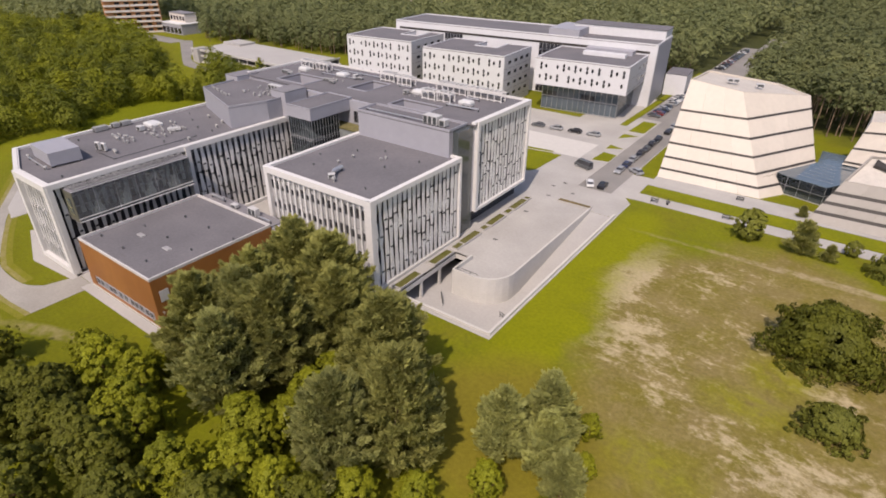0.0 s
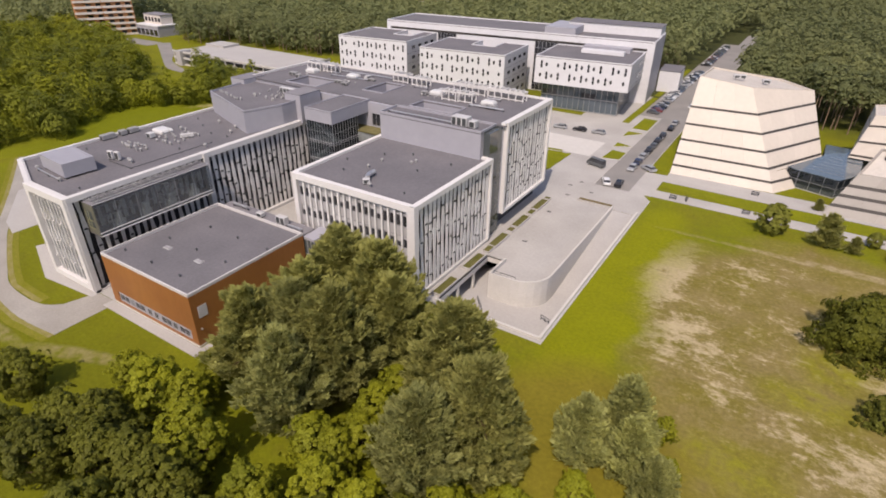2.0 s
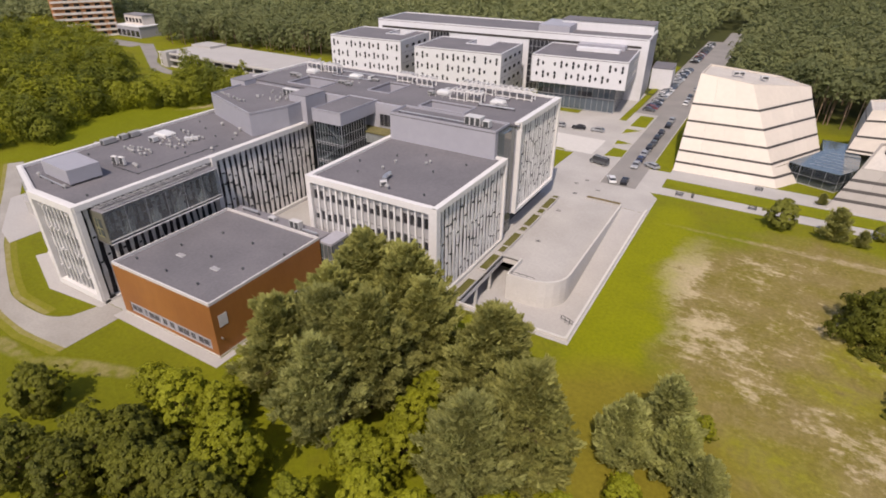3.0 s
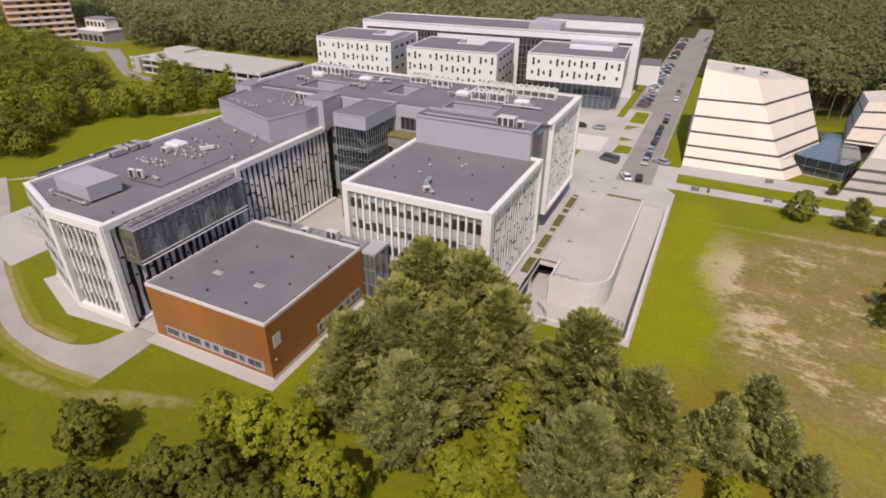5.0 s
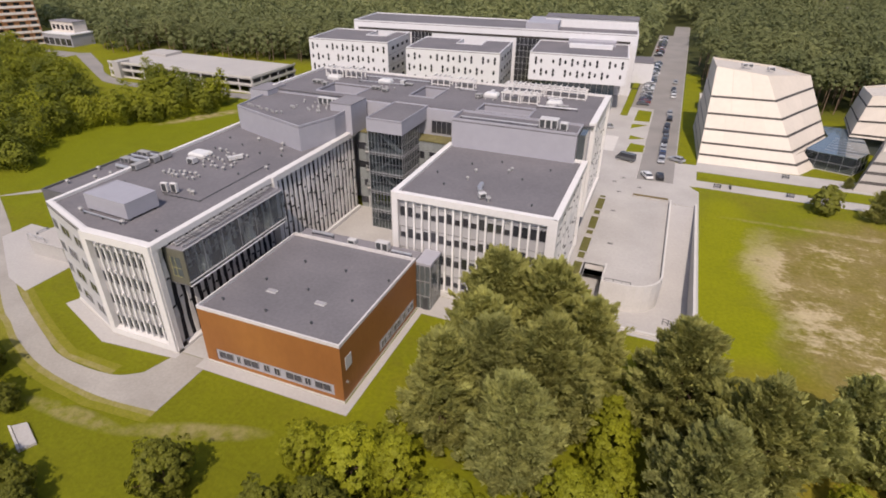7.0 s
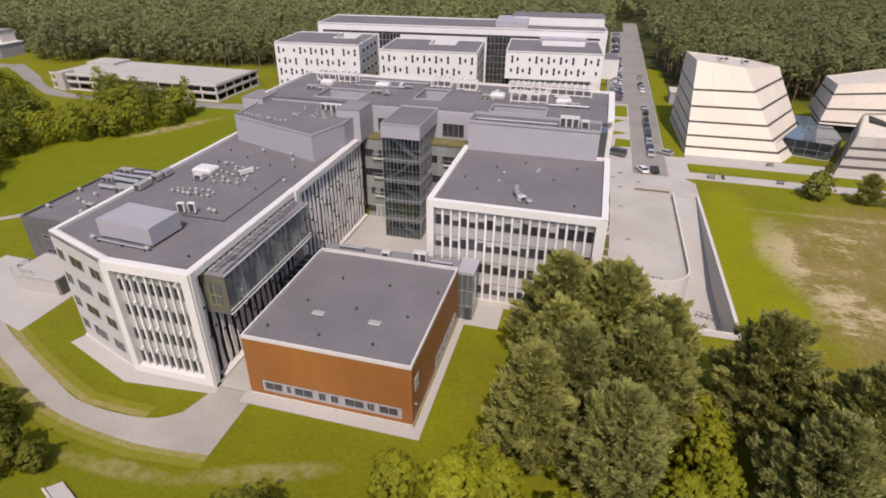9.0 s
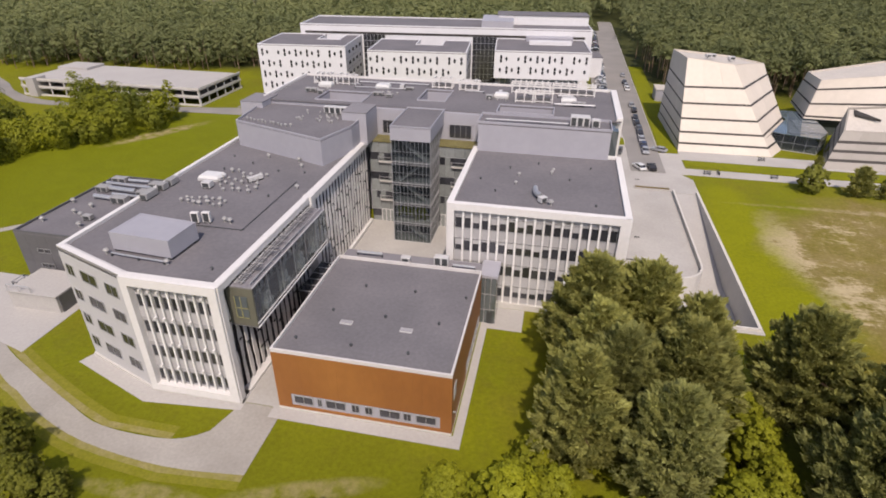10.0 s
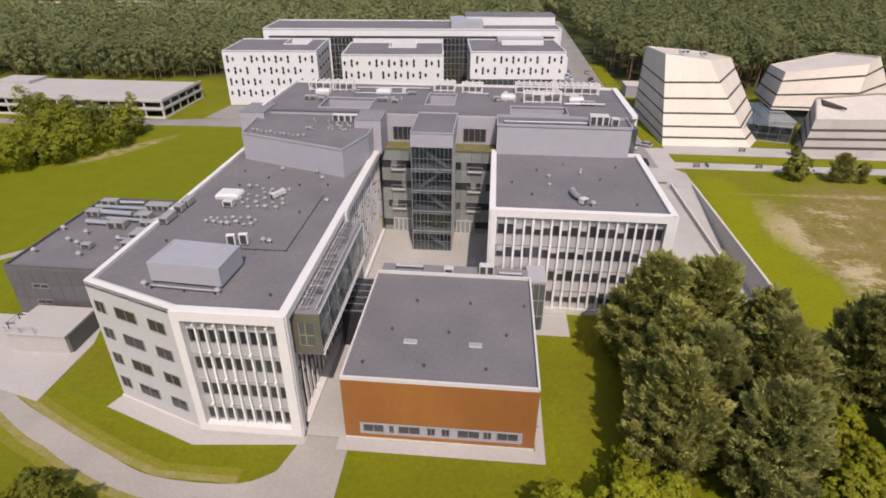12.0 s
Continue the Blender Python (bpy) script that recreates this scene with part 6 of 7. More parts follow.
def plant(proto, spots):
    """The first spot takes the built tree, the others copies; a spot is x, y, height factor, turn."""
    for i, (x, y, s, a) in enumerate(spots):
        m = pose(x, y, 0, 0, 0, a) @ Matrix.Diagonal((s, s, s, 1))
        if i == 0:
            proto.matrix_basis = m
        else:
            c = copy_thing(proto, m)
            c.matrix_basis = m


PL = "tall dark-green pine with a dense rounded crown"
plant(tree("pine_tree", PL, "tree", 17.0, 7.4, 0.10, "pine", 230, 40, 0.36, M_PINE, 11, "foreground pines"),
      [(-63.2, 47.8, 1.04, 0), (-60.5, 35.0, 1.06, 80), (-69.8, 47.2, 1.06, 150), (-46.0, 41.0, 1.04, 200)])
plant(tree("pine_tree", PL, "tree", 17.0, 7.2, 0.08, "pine", 230, 40, 0.36, M_PINE, 23, "foreground pines"),
      [(-71.4, 30.5, 0.96, 0), (-38.8, 34.5, 1.02, 220), (-69.6, 39.0, 0.98, 120), (-57.4, 43.5, 0.95, 310)])
plant(tree("pine_tree", "grey-green young pine with a dense crown", "tree", 16.5, 6.9, 0.08, "pine", 220, 40, 0.36, M_PINE2, 31, "foreground pines"),
      [(-62.0, 27.5, 0.95, 0), (-43.0, 28.5, 0.95, 100), (-67.0, 35.0, 1.0, 40)])
plant(tree("spruce_tree", "slim grey-green young conifer on the lawn", "tree", 11.0, 5.2, 0.03, "pine", 140, 32, 0.35, M_PINE2, 41, "young conifers"),
      [(-26.0, 48.0, 1.0, 0), (-29.9, 43.2, 0.92, 90), (-24.0, 43.8, 0.85, 180), (-20.8, 41.0, 0.72, 270)])
plant(tree("leafy_tree", "bright yellow-green leafy tree among the pines", "tree", 9.5, 3.6, 0.12, "leafy", 260, 34, 0.24, M_LEAF, 51, "bright leafy trees"),
      [(-77.8, 20.0, 1.0, 0), (-84.0, 20.6, 0.78, 60), (-73.5, 22.0, 0.85, 120), (-66.0, 17.0, 1.15, 200), (-55.5, 25.0, 0.85, 20), (-52.5, 25.5, 0.75, 140), (-72.5, 52.5, 0.75, 77), (-52.3, 33.0, 0.85, 210), (-52.6, 37.5, 0.8, 33), (-52.2, 42.0, 0.62, 133), (-51.5, 29.0, 0.75, 5), (-51.0, 21.0, 0.85, 75), (-45.5, 21.5, 0.8, 130), (-56.0, 16.0, 0.9, 330),
       (-72.5, 48.5, 0.75, 15), (-56.5, 48.0, 0.5, 100), (-28.0, 36.5, 0.55, 50), (-20.5, 36.5, 0.5, 95), (-20.0, 45.6, 0.38, 20), (-21.8, 51.6, 0.42, 140), (-76.0, 27.0, 0.65, 310), (-38.0, 26.0, 0.75, 12), (-33.0, 30.5, 0.6, 222)])
plant(tree("leafy_tree", "green leafy tree beside the lawn", "tree", 9.5, 4.0, 0.10, "leafy", 280, 34, 0.24, M_LEAF2, 61, "leafy trees"),
      [(-92.5, 1.0, 0.9, 0), (-74.0, 11.0, 0.95, 70), (-80.5, 7.0, 0.9, 150), (-64.5, 12.0, 1.0, 230), (-68.0, 5.0, 0.95, 300), (-57.0, 10.0, 0.95, 20), (-83.0, 11.5, 0.85, 99), (-48.0, 15.0, 0.95, 45), (-96.5, 12.5, 0.8, 140), (-87.5, 5.5, 0.9, 11), (-78.0, 13.5, 0.95, 222), (-70.5, 12.5, 0.9, 81),
       (-124.8, 14.2, 0.42, 31), (-112.0, 6.6, 0.45, 91), (-117.0, 7.6, 0.4, 180), (-108.5, 4.6, 0.5, 60), (-133.5, 17.0, 0.62, 10), (-128.0, 13.5, 0.65, 190), (-137.5, 19.5, 0.55, 260), (-41.0, 22.0, 0.8, 170), (-91.0, 3.0, 0.9, 33), (-60.0, 1.0, 0.9, 77), (-142, 14, 0.7, 5)])
plant(tree("round_bush", "large rounded dark-green bush on the dry field", "bush", 7.2, 7.2, 0.03, "bush", 520, 46, 0.26, M_LEAF2, 71, "field bushes"),
      [(0.6, 87.8, 1.14, 0)])
plant(tree("round_bush", "medium bush on the sandy field", "bush", 4.6, 4.2, 0.03, "bush", 240, 50, 0.25, M_LEAF3, 81, "field bushes"),
      [(3.2, 70.5, 0.92, 0), (9.0, 121.5, 1.0, 120), (14.5, 78.0, 1.1, 60)])
plant(tree("lawn_tree", "small green tree on the lawn before the towers", "tree", 6.6, 3.1, 0.12, "leafy", 180, 46, 0.24, M_LEAF3, 91, "lawn trees"),
      [(-16.6, 122.4, 1.0, 0), (2.0, 127.0, 0.5, 30), (-2.5, 149, 0.55, 200)])
plant(tree("lawn_pine", "small dark conifer on the lawn before the towers", "tree", 7.0, 3.6, 0.02, "pine", 60, 22, 0.31, M_PINE, 95, "lawn trees"),
      [(-6.6, 121.6, 1.0, 0), (-1.6, 121.5, 0.5, 160), (-8.5, 141.0, 0.4, 20), (-170.5, 165.0, 0.4, 20)])


def inside(x, y, poly):
    c = False
    for i in range(len(poly)):
        (x0, y0), (x1, y1) = poly[i - 1], poly[i]
        if (y0 > y) != (y1 > y) and x < (x1 - x0) * (y - y0) / (y1 - y0) + x0:
            c = not c
    return c


def wood(name, poly, step, h, material, label, seed, clumps, per, leaf, trunks=False, pine=True, avoid=(), low=0.45):
    """A stand of trees nobody could count: uneven crowns of leaf clumps on a jittered grid."""
    g = random.Random(seed)
    out, stems = [], bmesh.new()
    xs, ys = [p[0] for p in poly], [p[1] for p in poly]
    y = min(ys)
    while y < max(ys):
        x = min(xs)
        while x < max(xs):
            px, py = x + g.uniform(-0.5, 0.5) * step, y + g.uniform(-0.5, 0.5) * step
            if inside(px, py, poly) and not any(a <= px <= b and c <= py <= d for a, b, c, d in avoid):
                hh = h * (g.uniform(0.72, 1.12) if pine else g.uniform(0.55, 1.15))
                rr = step * (g.uniform(0.5, 0.78) if pine else g.uniform(0.40, 0.66))
                for k in range(clumps):
                    f = (k + g.random()) / clumps
                    prof = math.sqrt(max(0.05, 1 - f ** 1.6)) if pine else math.sqrt(max(0.1, 1 - (2 * f - 0.8) ** 2 * 0.8))
                    a, r = k * 2.4 + g.uniform(-0.6, 0.6), rr * prof * math.sqrt(g.uniform(0.1, 1))
                    out.append((px + r * math.cos(a), py + r * math.sin(a), hh * (low + (1 - low) * f), rr * g.uniform(0.3, 0.5), px, py, hh * 0.45))
                if trunks:
                    tube(stems, (px, py, 0), (px + g.uniform(-.3, .3), py, hh * 0.75), 0.2, 0.1, 5)
            x += step
        y += step
    ob = tagged(new(name, leaves(name, out, per, leaf, material, seed)), label, "trees", kind="stuff")
    if trunks:
        part("trunks", stems, M_TRUNK, ob, "bare brown pine trunks")
    else:
        stems.free()
    return ob


# mixed leafy wood west of the lawn
wood("leafy_wood", [(-202, 50), (-201, 66), (-201, 76), (-208, 88), (-214, 101), (-214, 112), (-230, 118), (-254, 128), (-276, 142), (-303, 158), (-330, 165), (-372, 163), (-425, 140), (-410, 60), (-330, 20), (-215, 30)],
     8.6, 11.5, M_WOODS, "dense yellow-green leafy wood beside the lawn", 5, 50, 24, 0.42, pine=False, low=0.1)
wood("leafy_wood", [(-210, 107), (-201.5, 117), (-197.5, 126), (-192, 138), (-191.5, 147), (-236, 146), (-226, 131), (-215, 119)], 5.4, 10.8, M_WOODS, "row of green leafy trees along the access road", 6, 42, 26, 0.36, pine=False, low=0.1)
wood("leafy_wood", [(-420, 150), (-330, 168), (-338, 176), (-420, 176)], 8.0, 9.0, M_WOODS, "green trees round the apartment tower", 7, 30, 16, 0.6, pine=False, low=0.1)
# pine forest round the campus: the near edge with trunks, the rest as canopy
wood("pine_forest_edge", [(-330, 196), (-312, 192), (-290, 203), (-246, 206), (-192, 218), (-188, 232), (-150, 245), (-72, 262), (-70, 292), (-318, 262)], 5.8, 15.0, M_FOREST, "edge of a dense dark pine forest", 15, 22, 17, 0.55, trunks=True, low=0.25)
wood("pine_forest_edge", [(-31, 214), (-6, 212), (12, 212), (60, 208), (150, 190), (160, 250), (-43, 292), (-43, 232)], 5.4, 16.5, M_FOREST, "edge of a dense dark pine forest with bare trunks", 16, 22, 17, 0.55, trunks=True, low=0.66, avoid=((-41, -33, 190, 210),))
wood("pine_forest", [(-560, 150), (-400, 150), (-400, 200), (-340, 204), (-340, 262), (-66, 292), (-66, 470), (-560, 520)], 7.0, 15.5, M_FOREST, "dense dark pine forest behind the campus", 17, 10, 8, 0.88, avoid=((-398, -352, 174, 200), (-364, -318, 174, 220), (-505, -295, 376, 450)))
wood("pine_forest", [(-44, 268), (-34, 292), (160, 240), (330, 190), (460, 520), (-44, 560)], 7.0, 16.0, M_FOREST, "dense dark pine forest behind the campus", 18, 10, 8, 0.88)
wood("pine_forest", [(-600, 520), (-68, 470), (-68, 418), (-40, 418), (-38, 560), (460, 520), (520, 820), (-600, 820)], 9.5, 16.0, M_FOREST, "distant dark pine forest", 19, 8, 6, 1.6, avoid=((45, 90, 560, 600),))


# ---- cars ----
def car(paint, label, long=4.4, high=1.46, van=False):
    c = thing("van" if van else "car", label, "van" if van else "car", "parked cars")
    hw, L = 0.88, long / 2
    body = bmesh.new()
    prof = [(-L, 0.32), (L, 0.32), (L + 0.03, 0.7), (L - 0.2, 0.86), (L - 1.1, 0.95), (-L + 0.35, 0.98), (-L, 0.86)]
    if van:
        prof = [(-L, 0.34), (L, 0.34), (L + 0.03, 0.8), (L - 0.3, 1.15), (-L, 1.2)]
    for sx, grow in ((hw, 1),):
        lo = [body.verts.new((-sx, y, z)) for y, z in prof]
        hi = [body.verts.new((sx, y, z)) for y, z in prof]
        body.faces.new(lo)
        body.faces.new(hi[::-1])
        for i in range(len(prof)):
            j = (i + 1) % len(prof)
            body.faces.new((lo[i], lo[j], hi[j], hi[i]))
    bmesh.ops.recalc_face_normals(body, faces=body.faces)
    bmesh.ops.bevel(body, geom=list(body.edges), offset=0.07, segments=2, affect="EDGES")
    part("body", body, paint, c)
    cab = bmesh.new()
    cp = [(-L + 0.3, 0.95), (L - 1.15, 0.93), (L - 1.85, high - 0.08), (-L + 0.9, high - 0.05)]
    if van:
        cp = [(-L + 0.02, 1.15), (L - 0.35, 1.13), (L - 1.1, high - 0.1), (-L + 0.1, high - 0.08)]
    lo = [cab.verts.new((-(hw - 0.08 - 0.12 * (z > 1.2)), y, z)) for y, z in cp]
    hi = [cab.verts.new(((hw - 0.08 - 0.12 * (z > 1.2)), y, z)) for y, z in cp]
    cab.faces.new(lo)
    cab.faces.new(hi[::-1])
    for i in range(4):
        j = (i + 1) % 4
        cab.faces.new((lo[i], lo[j], hi[j], hi[i]))
    part("glasshouse", cab, M_GLASS, c, "dark car glass")
    roof = bmesh.new()
    box(roof, -hw + 0.18, hw - 0.18, cp[3][0] - 0.05, cp[2][0] + 0.1, high - 0.09, high)
    bmesh.ops.bevel(roof, geom=list(roof.edges), offset=0.03, segments=1, affect="EDGES")
    part("roof", roof, paint, c)
    for sx in (-1, 1):
        for y in (-L + 0.8, L - 0.85):
            bm = bmesh.new()
            tube(bm, (sx * (hw - 0.2), y, 0.32), (sx * (hw + 0.01), y, 0.32), 0.32, 0.32, 12)
            w = part("wheel", bm, M_TYRE, c)
            bm = bmesh.new()
            tube(bm, (sx * (hw + 0.0), y, 0.32), (sx * (hw + 0.03), y, 0.32), 0.2, 0.17, 10)
            part("rim", bm, M_METAL, w)
        part("headlight", boxes((sx * 0.6 - 0.17, sx * 0.6 + 0.17, L - 0.05, L + 0.05, 0.6, 0.74)), M_LAMPG, c)
    return c


PAINTS = [mat("car_paint_" + n, col, 0.25, 0.2, spread=0.03, bump=0.0, spec=0.6) for n, col in
          (("white", (0.72, 0.72, 0.71)), ("black", (0.02, 0.02, 0.023)), ("silver", (0.36, 0.37, 0.38)), ("grey", (0.11, 0.115, 0.12)), ("red", (0.22, 0.025, 0.02)), ("blue", (0.035, 0.05, 0.11)))]
CARS = [car(p, "%s parked car on grey asphalt" % n) for p, n in zip(PAINTS, ("white", "black", "silver", "dark grey", "dark red", "dark blue"))]
used = set()


def park(i, x, y, turn, z=0.03):
    m = pose(x, y, z, 0, 0, turn)
    if i in used:
        copy_thing(CARS[i], m)
    else:
        CARS[i].matrix_basis = m
        used.add(i)


crng = random.Random(4)
park(0, -54.9, 129.3, 25)
park(1, -51.7, 129.8, 5)
for k in range(7):
    park(crng.choice((1, 2, 3, 3, 1, 5)), -52.0 + crng.uniform(-0.15, 0.15), 142.5 + 5.4 * k, 0 if k % 3 else 180)
for y in (184.5, 191.5, 216, 221.5, 227, 240.5):
    park(crng.choice((0, 1, 2, 3)), -51.8 + crng.uniform(-0.2, 0.2), y, 0)
for k in range(29):
    if k not in (6, 17):
        park(crng.choice((0, 0, 1, 2, 2, 3, 4, 5, 1)), -61.2 + crng.uniform(-0.3, 0.3), 200.5 + 2.75 * k, 90 if crng.random() < 0.6 else -90)
for k in range(22):
    if k % 7 != 3:
        park(crng.choice((0, 1, 2, 3, 4)), -61.6 + crng.uniform(-0.3, 0.3), 298 + 2.8 * k, 90)
for x, i in ((-88.5, 3), (-82.4, 2), (-76.0, 1), (-70.0, 2)):
    park(i, x, 165.6 + 0.1 * (x + 88), 95, 0.04)
park(2, -48.2, 144.4, 60)
vn = car(PAINTS[3], "dark grey minibus standing on the forecourt", 5.3, 2.2, True)
vn.matrix_basis = pose(-61.2, 139.7, 0.03, 0, 0, 72)

# ---- roof things ----
def roof_vent(x, y, z, s=1.0, material=None):
    v = thing("roof_vent", "small round dark roof outlet" if material else "small round grey metal roof vent", "vent", "roof vents", (x, y, z))
    bm = bmesh.new()
    tube(bm, (x, y, z), (x, y, z + 0.5 * s), 0.16 * s, 0.16 * s, 8)
    part("pipe", bm, material or M_VENT, v)
    bm = bmesh.new()
    tube(bm, (x, y, z + 0.5 * s), (x, y, z + 0.72 * s), 0.36 * s, 0.22 * s, 10)
    part("cap", bm, material or M_VENT, v)


def skylight(x, y, z, w, d, h=0.9):
    v = thing("skylight", "white domed skylight on a grey curb", "skylight", "skylights", (x, y, z))
    part("curb", boxes((x - w / 2, x + w / 2, y - d / 2, y + d / 2, z, z + h * 0.45)), M_UNIT, v)
    bm = bmesh.new()
    vs = box(bm, x - w / 2 - 0.1, x + w / 2 + 0.1, y - d / 2 - 0.1, y + d / 2 + 0.1, z + h * 0.45, z + h)
    for q in vs[4:]:
        q.co.x, q.co.y = x + (q.co.x - x) * 0.82, y + (q.co.y - y) * 0.82
    bmesh.ops.bevel(bm, geom=list(bm.edges), offset=0.08, segments=2, affect="EDGES")
    part("dome", bm, M_SKYL, v)


def roof_unit(x, y, z, w, d, h, turn=0, label="pale metal air-handling unit with grilles", material=None):
    v = thing("rooftop_unit", label, "air unit", "rooftop units", (x, y, z))
    m = pose(x, y, z, 0, 0, turn)
    bm = bmesh.new()
    box(bm, -w / 2, w / 2, -d / 2, d / 2, 0.2, h, m=m)
    bmesh.ops.bevel(bm, geom=list(bm.edges), offset=0.03, segments=1, affect="EDGES")
    part("body", bm, material or M_UNIT, v)
    for sx in (-1, 1):
        bm = bmesh.new()
        box(bm, sx * w * 0.35 - 0.08, sx * w * 0.35 + 0.08, -d / 2, d / 2, 0, 0.2, m=m)
        part("skid", bm, M_MULL, v)
    n = max(1, int(w / 1.1))
    for k in range(n):
        c = -w / 2 + (k + 0.5) * w / n
        bm = bmesh.new()
        box(bm, c - w / n * 0.36, c + w / n * 0.36, -d / 2 - 0.02, -d / 2 + 0.01, 0.3, h - 0.15, m=m)
        part("grille", bm, M_MULL, v, "dark grille")


def duct(pts, z, r, group="roof ducts"):
    v = thing("roof_duct", "galvanised duct on low supports", "duct", group, (pts[0][0], pts[0][1], z))
    bm = bmesh.new()
    for a, b in zip(pts[:-1], pts[1:]):
        tube(bm, (*a, z + 0.35 + r), (*b, z + 0.35 + r), r, r, 8)
    part("duct", bm, M_METAL, v)
    for p in pts:
        part("support", boxes((p[0] - 0.1, p[0] + 0.1, p[1] - 0.1, p[1] + 0.1, z, z + 0.37)), M_MULL, v)


def steel_frame(x0, x1, y0, y1, z0, z1, bays=3):
    """A white open steel frame round plant on the roof, with short stubs along its top."""
    v = thing("roof_gantry", "white open steel frame round plant on the roof", "gantry", "roof gantries", (x0, y0, z0))
    for k in range(bays + 1):
        x = x0 + (x1 - x0) * k / bays
        for y in (y0, y1):
            part("post", boxes((x - 0.1, x + 0.1, y - 0.1, y + 0.1, z0, z1 - 0.12)), M_WHITE, v)
        part("tie", boxes((x - 0.09, x + 0.09, y0 + 0.13, y1 - 0.13, z1 - 0.1, z1 + 0.1)), M_WHITE, v)
    for y in (y0, y1):
        part("beam", boxes((x0 - 0.25, x1 + 0.25, y - 0.13, y + 0.13, z1 - 0.12, z1 + 0.14)), M_WHITE, v)
        part("foot_rail", boxes((x0 - 0.15, x1 + 0.15, y - 0.08, y + 0.08, z0 + 0.2, z0 + 0.38)), M_WHITE, v)
    n = max(3, int((x1 - x0) / 1.1))
    for k in range(n):
        x = x0 + (x1 - x0) * (k + 0.5) / n
        part("stub", boxes((x - 0.12, x + 0.12, y0 - 0.1, y1 + 0.1, z1 + 0.145, z1 + 0.42)), M_WHITE, v)
    part("plant", boxes((x0 + 0.4, x1 - 0.4, y0 + 0.35, y1 - 0.35, z0, z0 + 1.0)), M_GREYD, v, "dark grey plant")


Z1, Z2 = 17.552, 23.052
# big plant housing on the wing
hb = thing("plant_housing", "large grey sheet-metal plant housing on feet", "plant housing", "", (-126, 40, Z1))
HPTS = [(-130.6, 36.4), (-121.9, 35.8), (-121.6, 41.2), (-130.2, 42.0)]
part("body", prisms(HPTS, Z1 + 0.35, 20.2), M_GREY, hb, "grey sheet-metal body")
bm = bmesh.new()
rim(bm, HPTS, 0.3, 20.2, 20.34)
prism(bm, [(-130.3, 36.7), (-122.2, 36.1), (-121.9, 40.9), (-129.9, 41.7)], 20.2, 20.3)
part("lid", bm, M_GREY, hb)
for x, y in ((-130.2, 36.8), (-122.4, 36.2), (-122.0, 40.8), (-129.8, 41.5)):
    part("foot", boxes((x - 0.3, x + 0.3, y - 0.3, y + 0.3, Z1, Z1 + 0.35)), M_MULL, hb)
duct([(-130.0, 35.3), (-126, 35.0), (-122.3, 34.8)], Z1, 0.12)
skylight(-131.8, 61.0, Z1, 3.6, 2.6, 0.85)
roof_unit(-130.4, 57.4, Z1, 1.5, 1.2, 1.1)
for x, y in ((-125.0, 45.8), (-123.5, 46.2)):
    roof_unit(x, y, Z1, 1.1, 0.55, 1.7, 8, "slim white cabinet unit on the roof", M_WHITE)
roof_unit(-124.4, 61.6, Z1, 0.7, 2.6, 0.9, -30, "long pale roof unit with grilles")
vr = random.Random(9)
for r in range(5):
    for k in range(6):
        if vr.random() < 0.86:
            roof_vent(-130.0 + 1.35 * k + 0.45 * (r % 2) + vr.uniform(-.25, .25), 57.0 + 1.6 * r + vr.uniform(-.35, .35) + (0.9 if k < 2 else 0), Z1, vr.uniform(0.75, 1.1))
for r in range(2):
    for k in range(7):
        roof_vent(-131.2 + 1.1 * k + vr.uniform(-.2, .2), 51.5 + 1.4 * r + vr.uniform(-0.3, 0.3), Z1, vr.uniform(0.75, 1.1))
for x, y in ((-121.3, 47.0), (-120.4, 46.8), (-127.3, 72.0), (-121.2, 71.4), (-119.5, 68.7), (-116.4, 60.0), (-131.0, 35.6), (-122.0, 34.9)):
    roof_vent(x, y, Z1, 1.1)
for x, y, w in ((-136.9, 52.0, 2.8), (-136.8, 55.2, 1.4), (-136.7, 57.4, 2.0)):
    roof_unit(x, y, Z1, 1.2, w, 1.1, 0, "dull grey metal roof unit with grilles", M_VENT)
for pts in ([(-117.6, 45), (-117.6, 62.5)], [(-124.5, 45), (-117.6, 45)]):
    pw = thing("roof_pipe", "thin grey pipe lying on low blocks on the roof", "pipe", "roof pipes", (*pts[0], Z1))
    bm = bmesh.new()
    tube(bm, (*pts[0], Z1 + 0.15), (*pts[1], Z1 + 0.15), 0.05, 0.05, 6)
    part("pipe", bm, M_MULL, pw)
    for k in range(6):
        q = Vector(pts[0]).lerp(Vector(pts[1]), 0.02 + 0.192 * k)
        part("block", boxes((q.x - 0.12, q.x + 0.12, q.y - 0.12, q.y + 0.12, Z1, Z1 + 0.1)), M_GREYD, pw)
# right block
duct([(-79.3, 67.2), (-79.2, 65.8), (-78.9, 64.9), (-78.4, 64.2)], Z1, 0.42)
roof_unit(-78.0, 63.4, Z1, 1.2, 0.9, 1.0, 40, "pale galvanised roof fan beside a duct")
roof_vent(-76.7, 62.6, Z1, 1.3)
for x, y in ((-85.5, 66.0), (-84.2, 76.5), (-74.0, 73.0), (-70.0, 63.5), (-79.5, 79.5), (-88.5, 70.5), (-70.5, 79.0)):
    roof_vent(x, y, Z1, 0.6, M_MULL)
for x, y in ((-77.0, 75.4), (-76.8, 76.6), (-82.6, 69.6), (-82.4, 73.4)):
    roof_vent(x, y, Z1, 0.9)
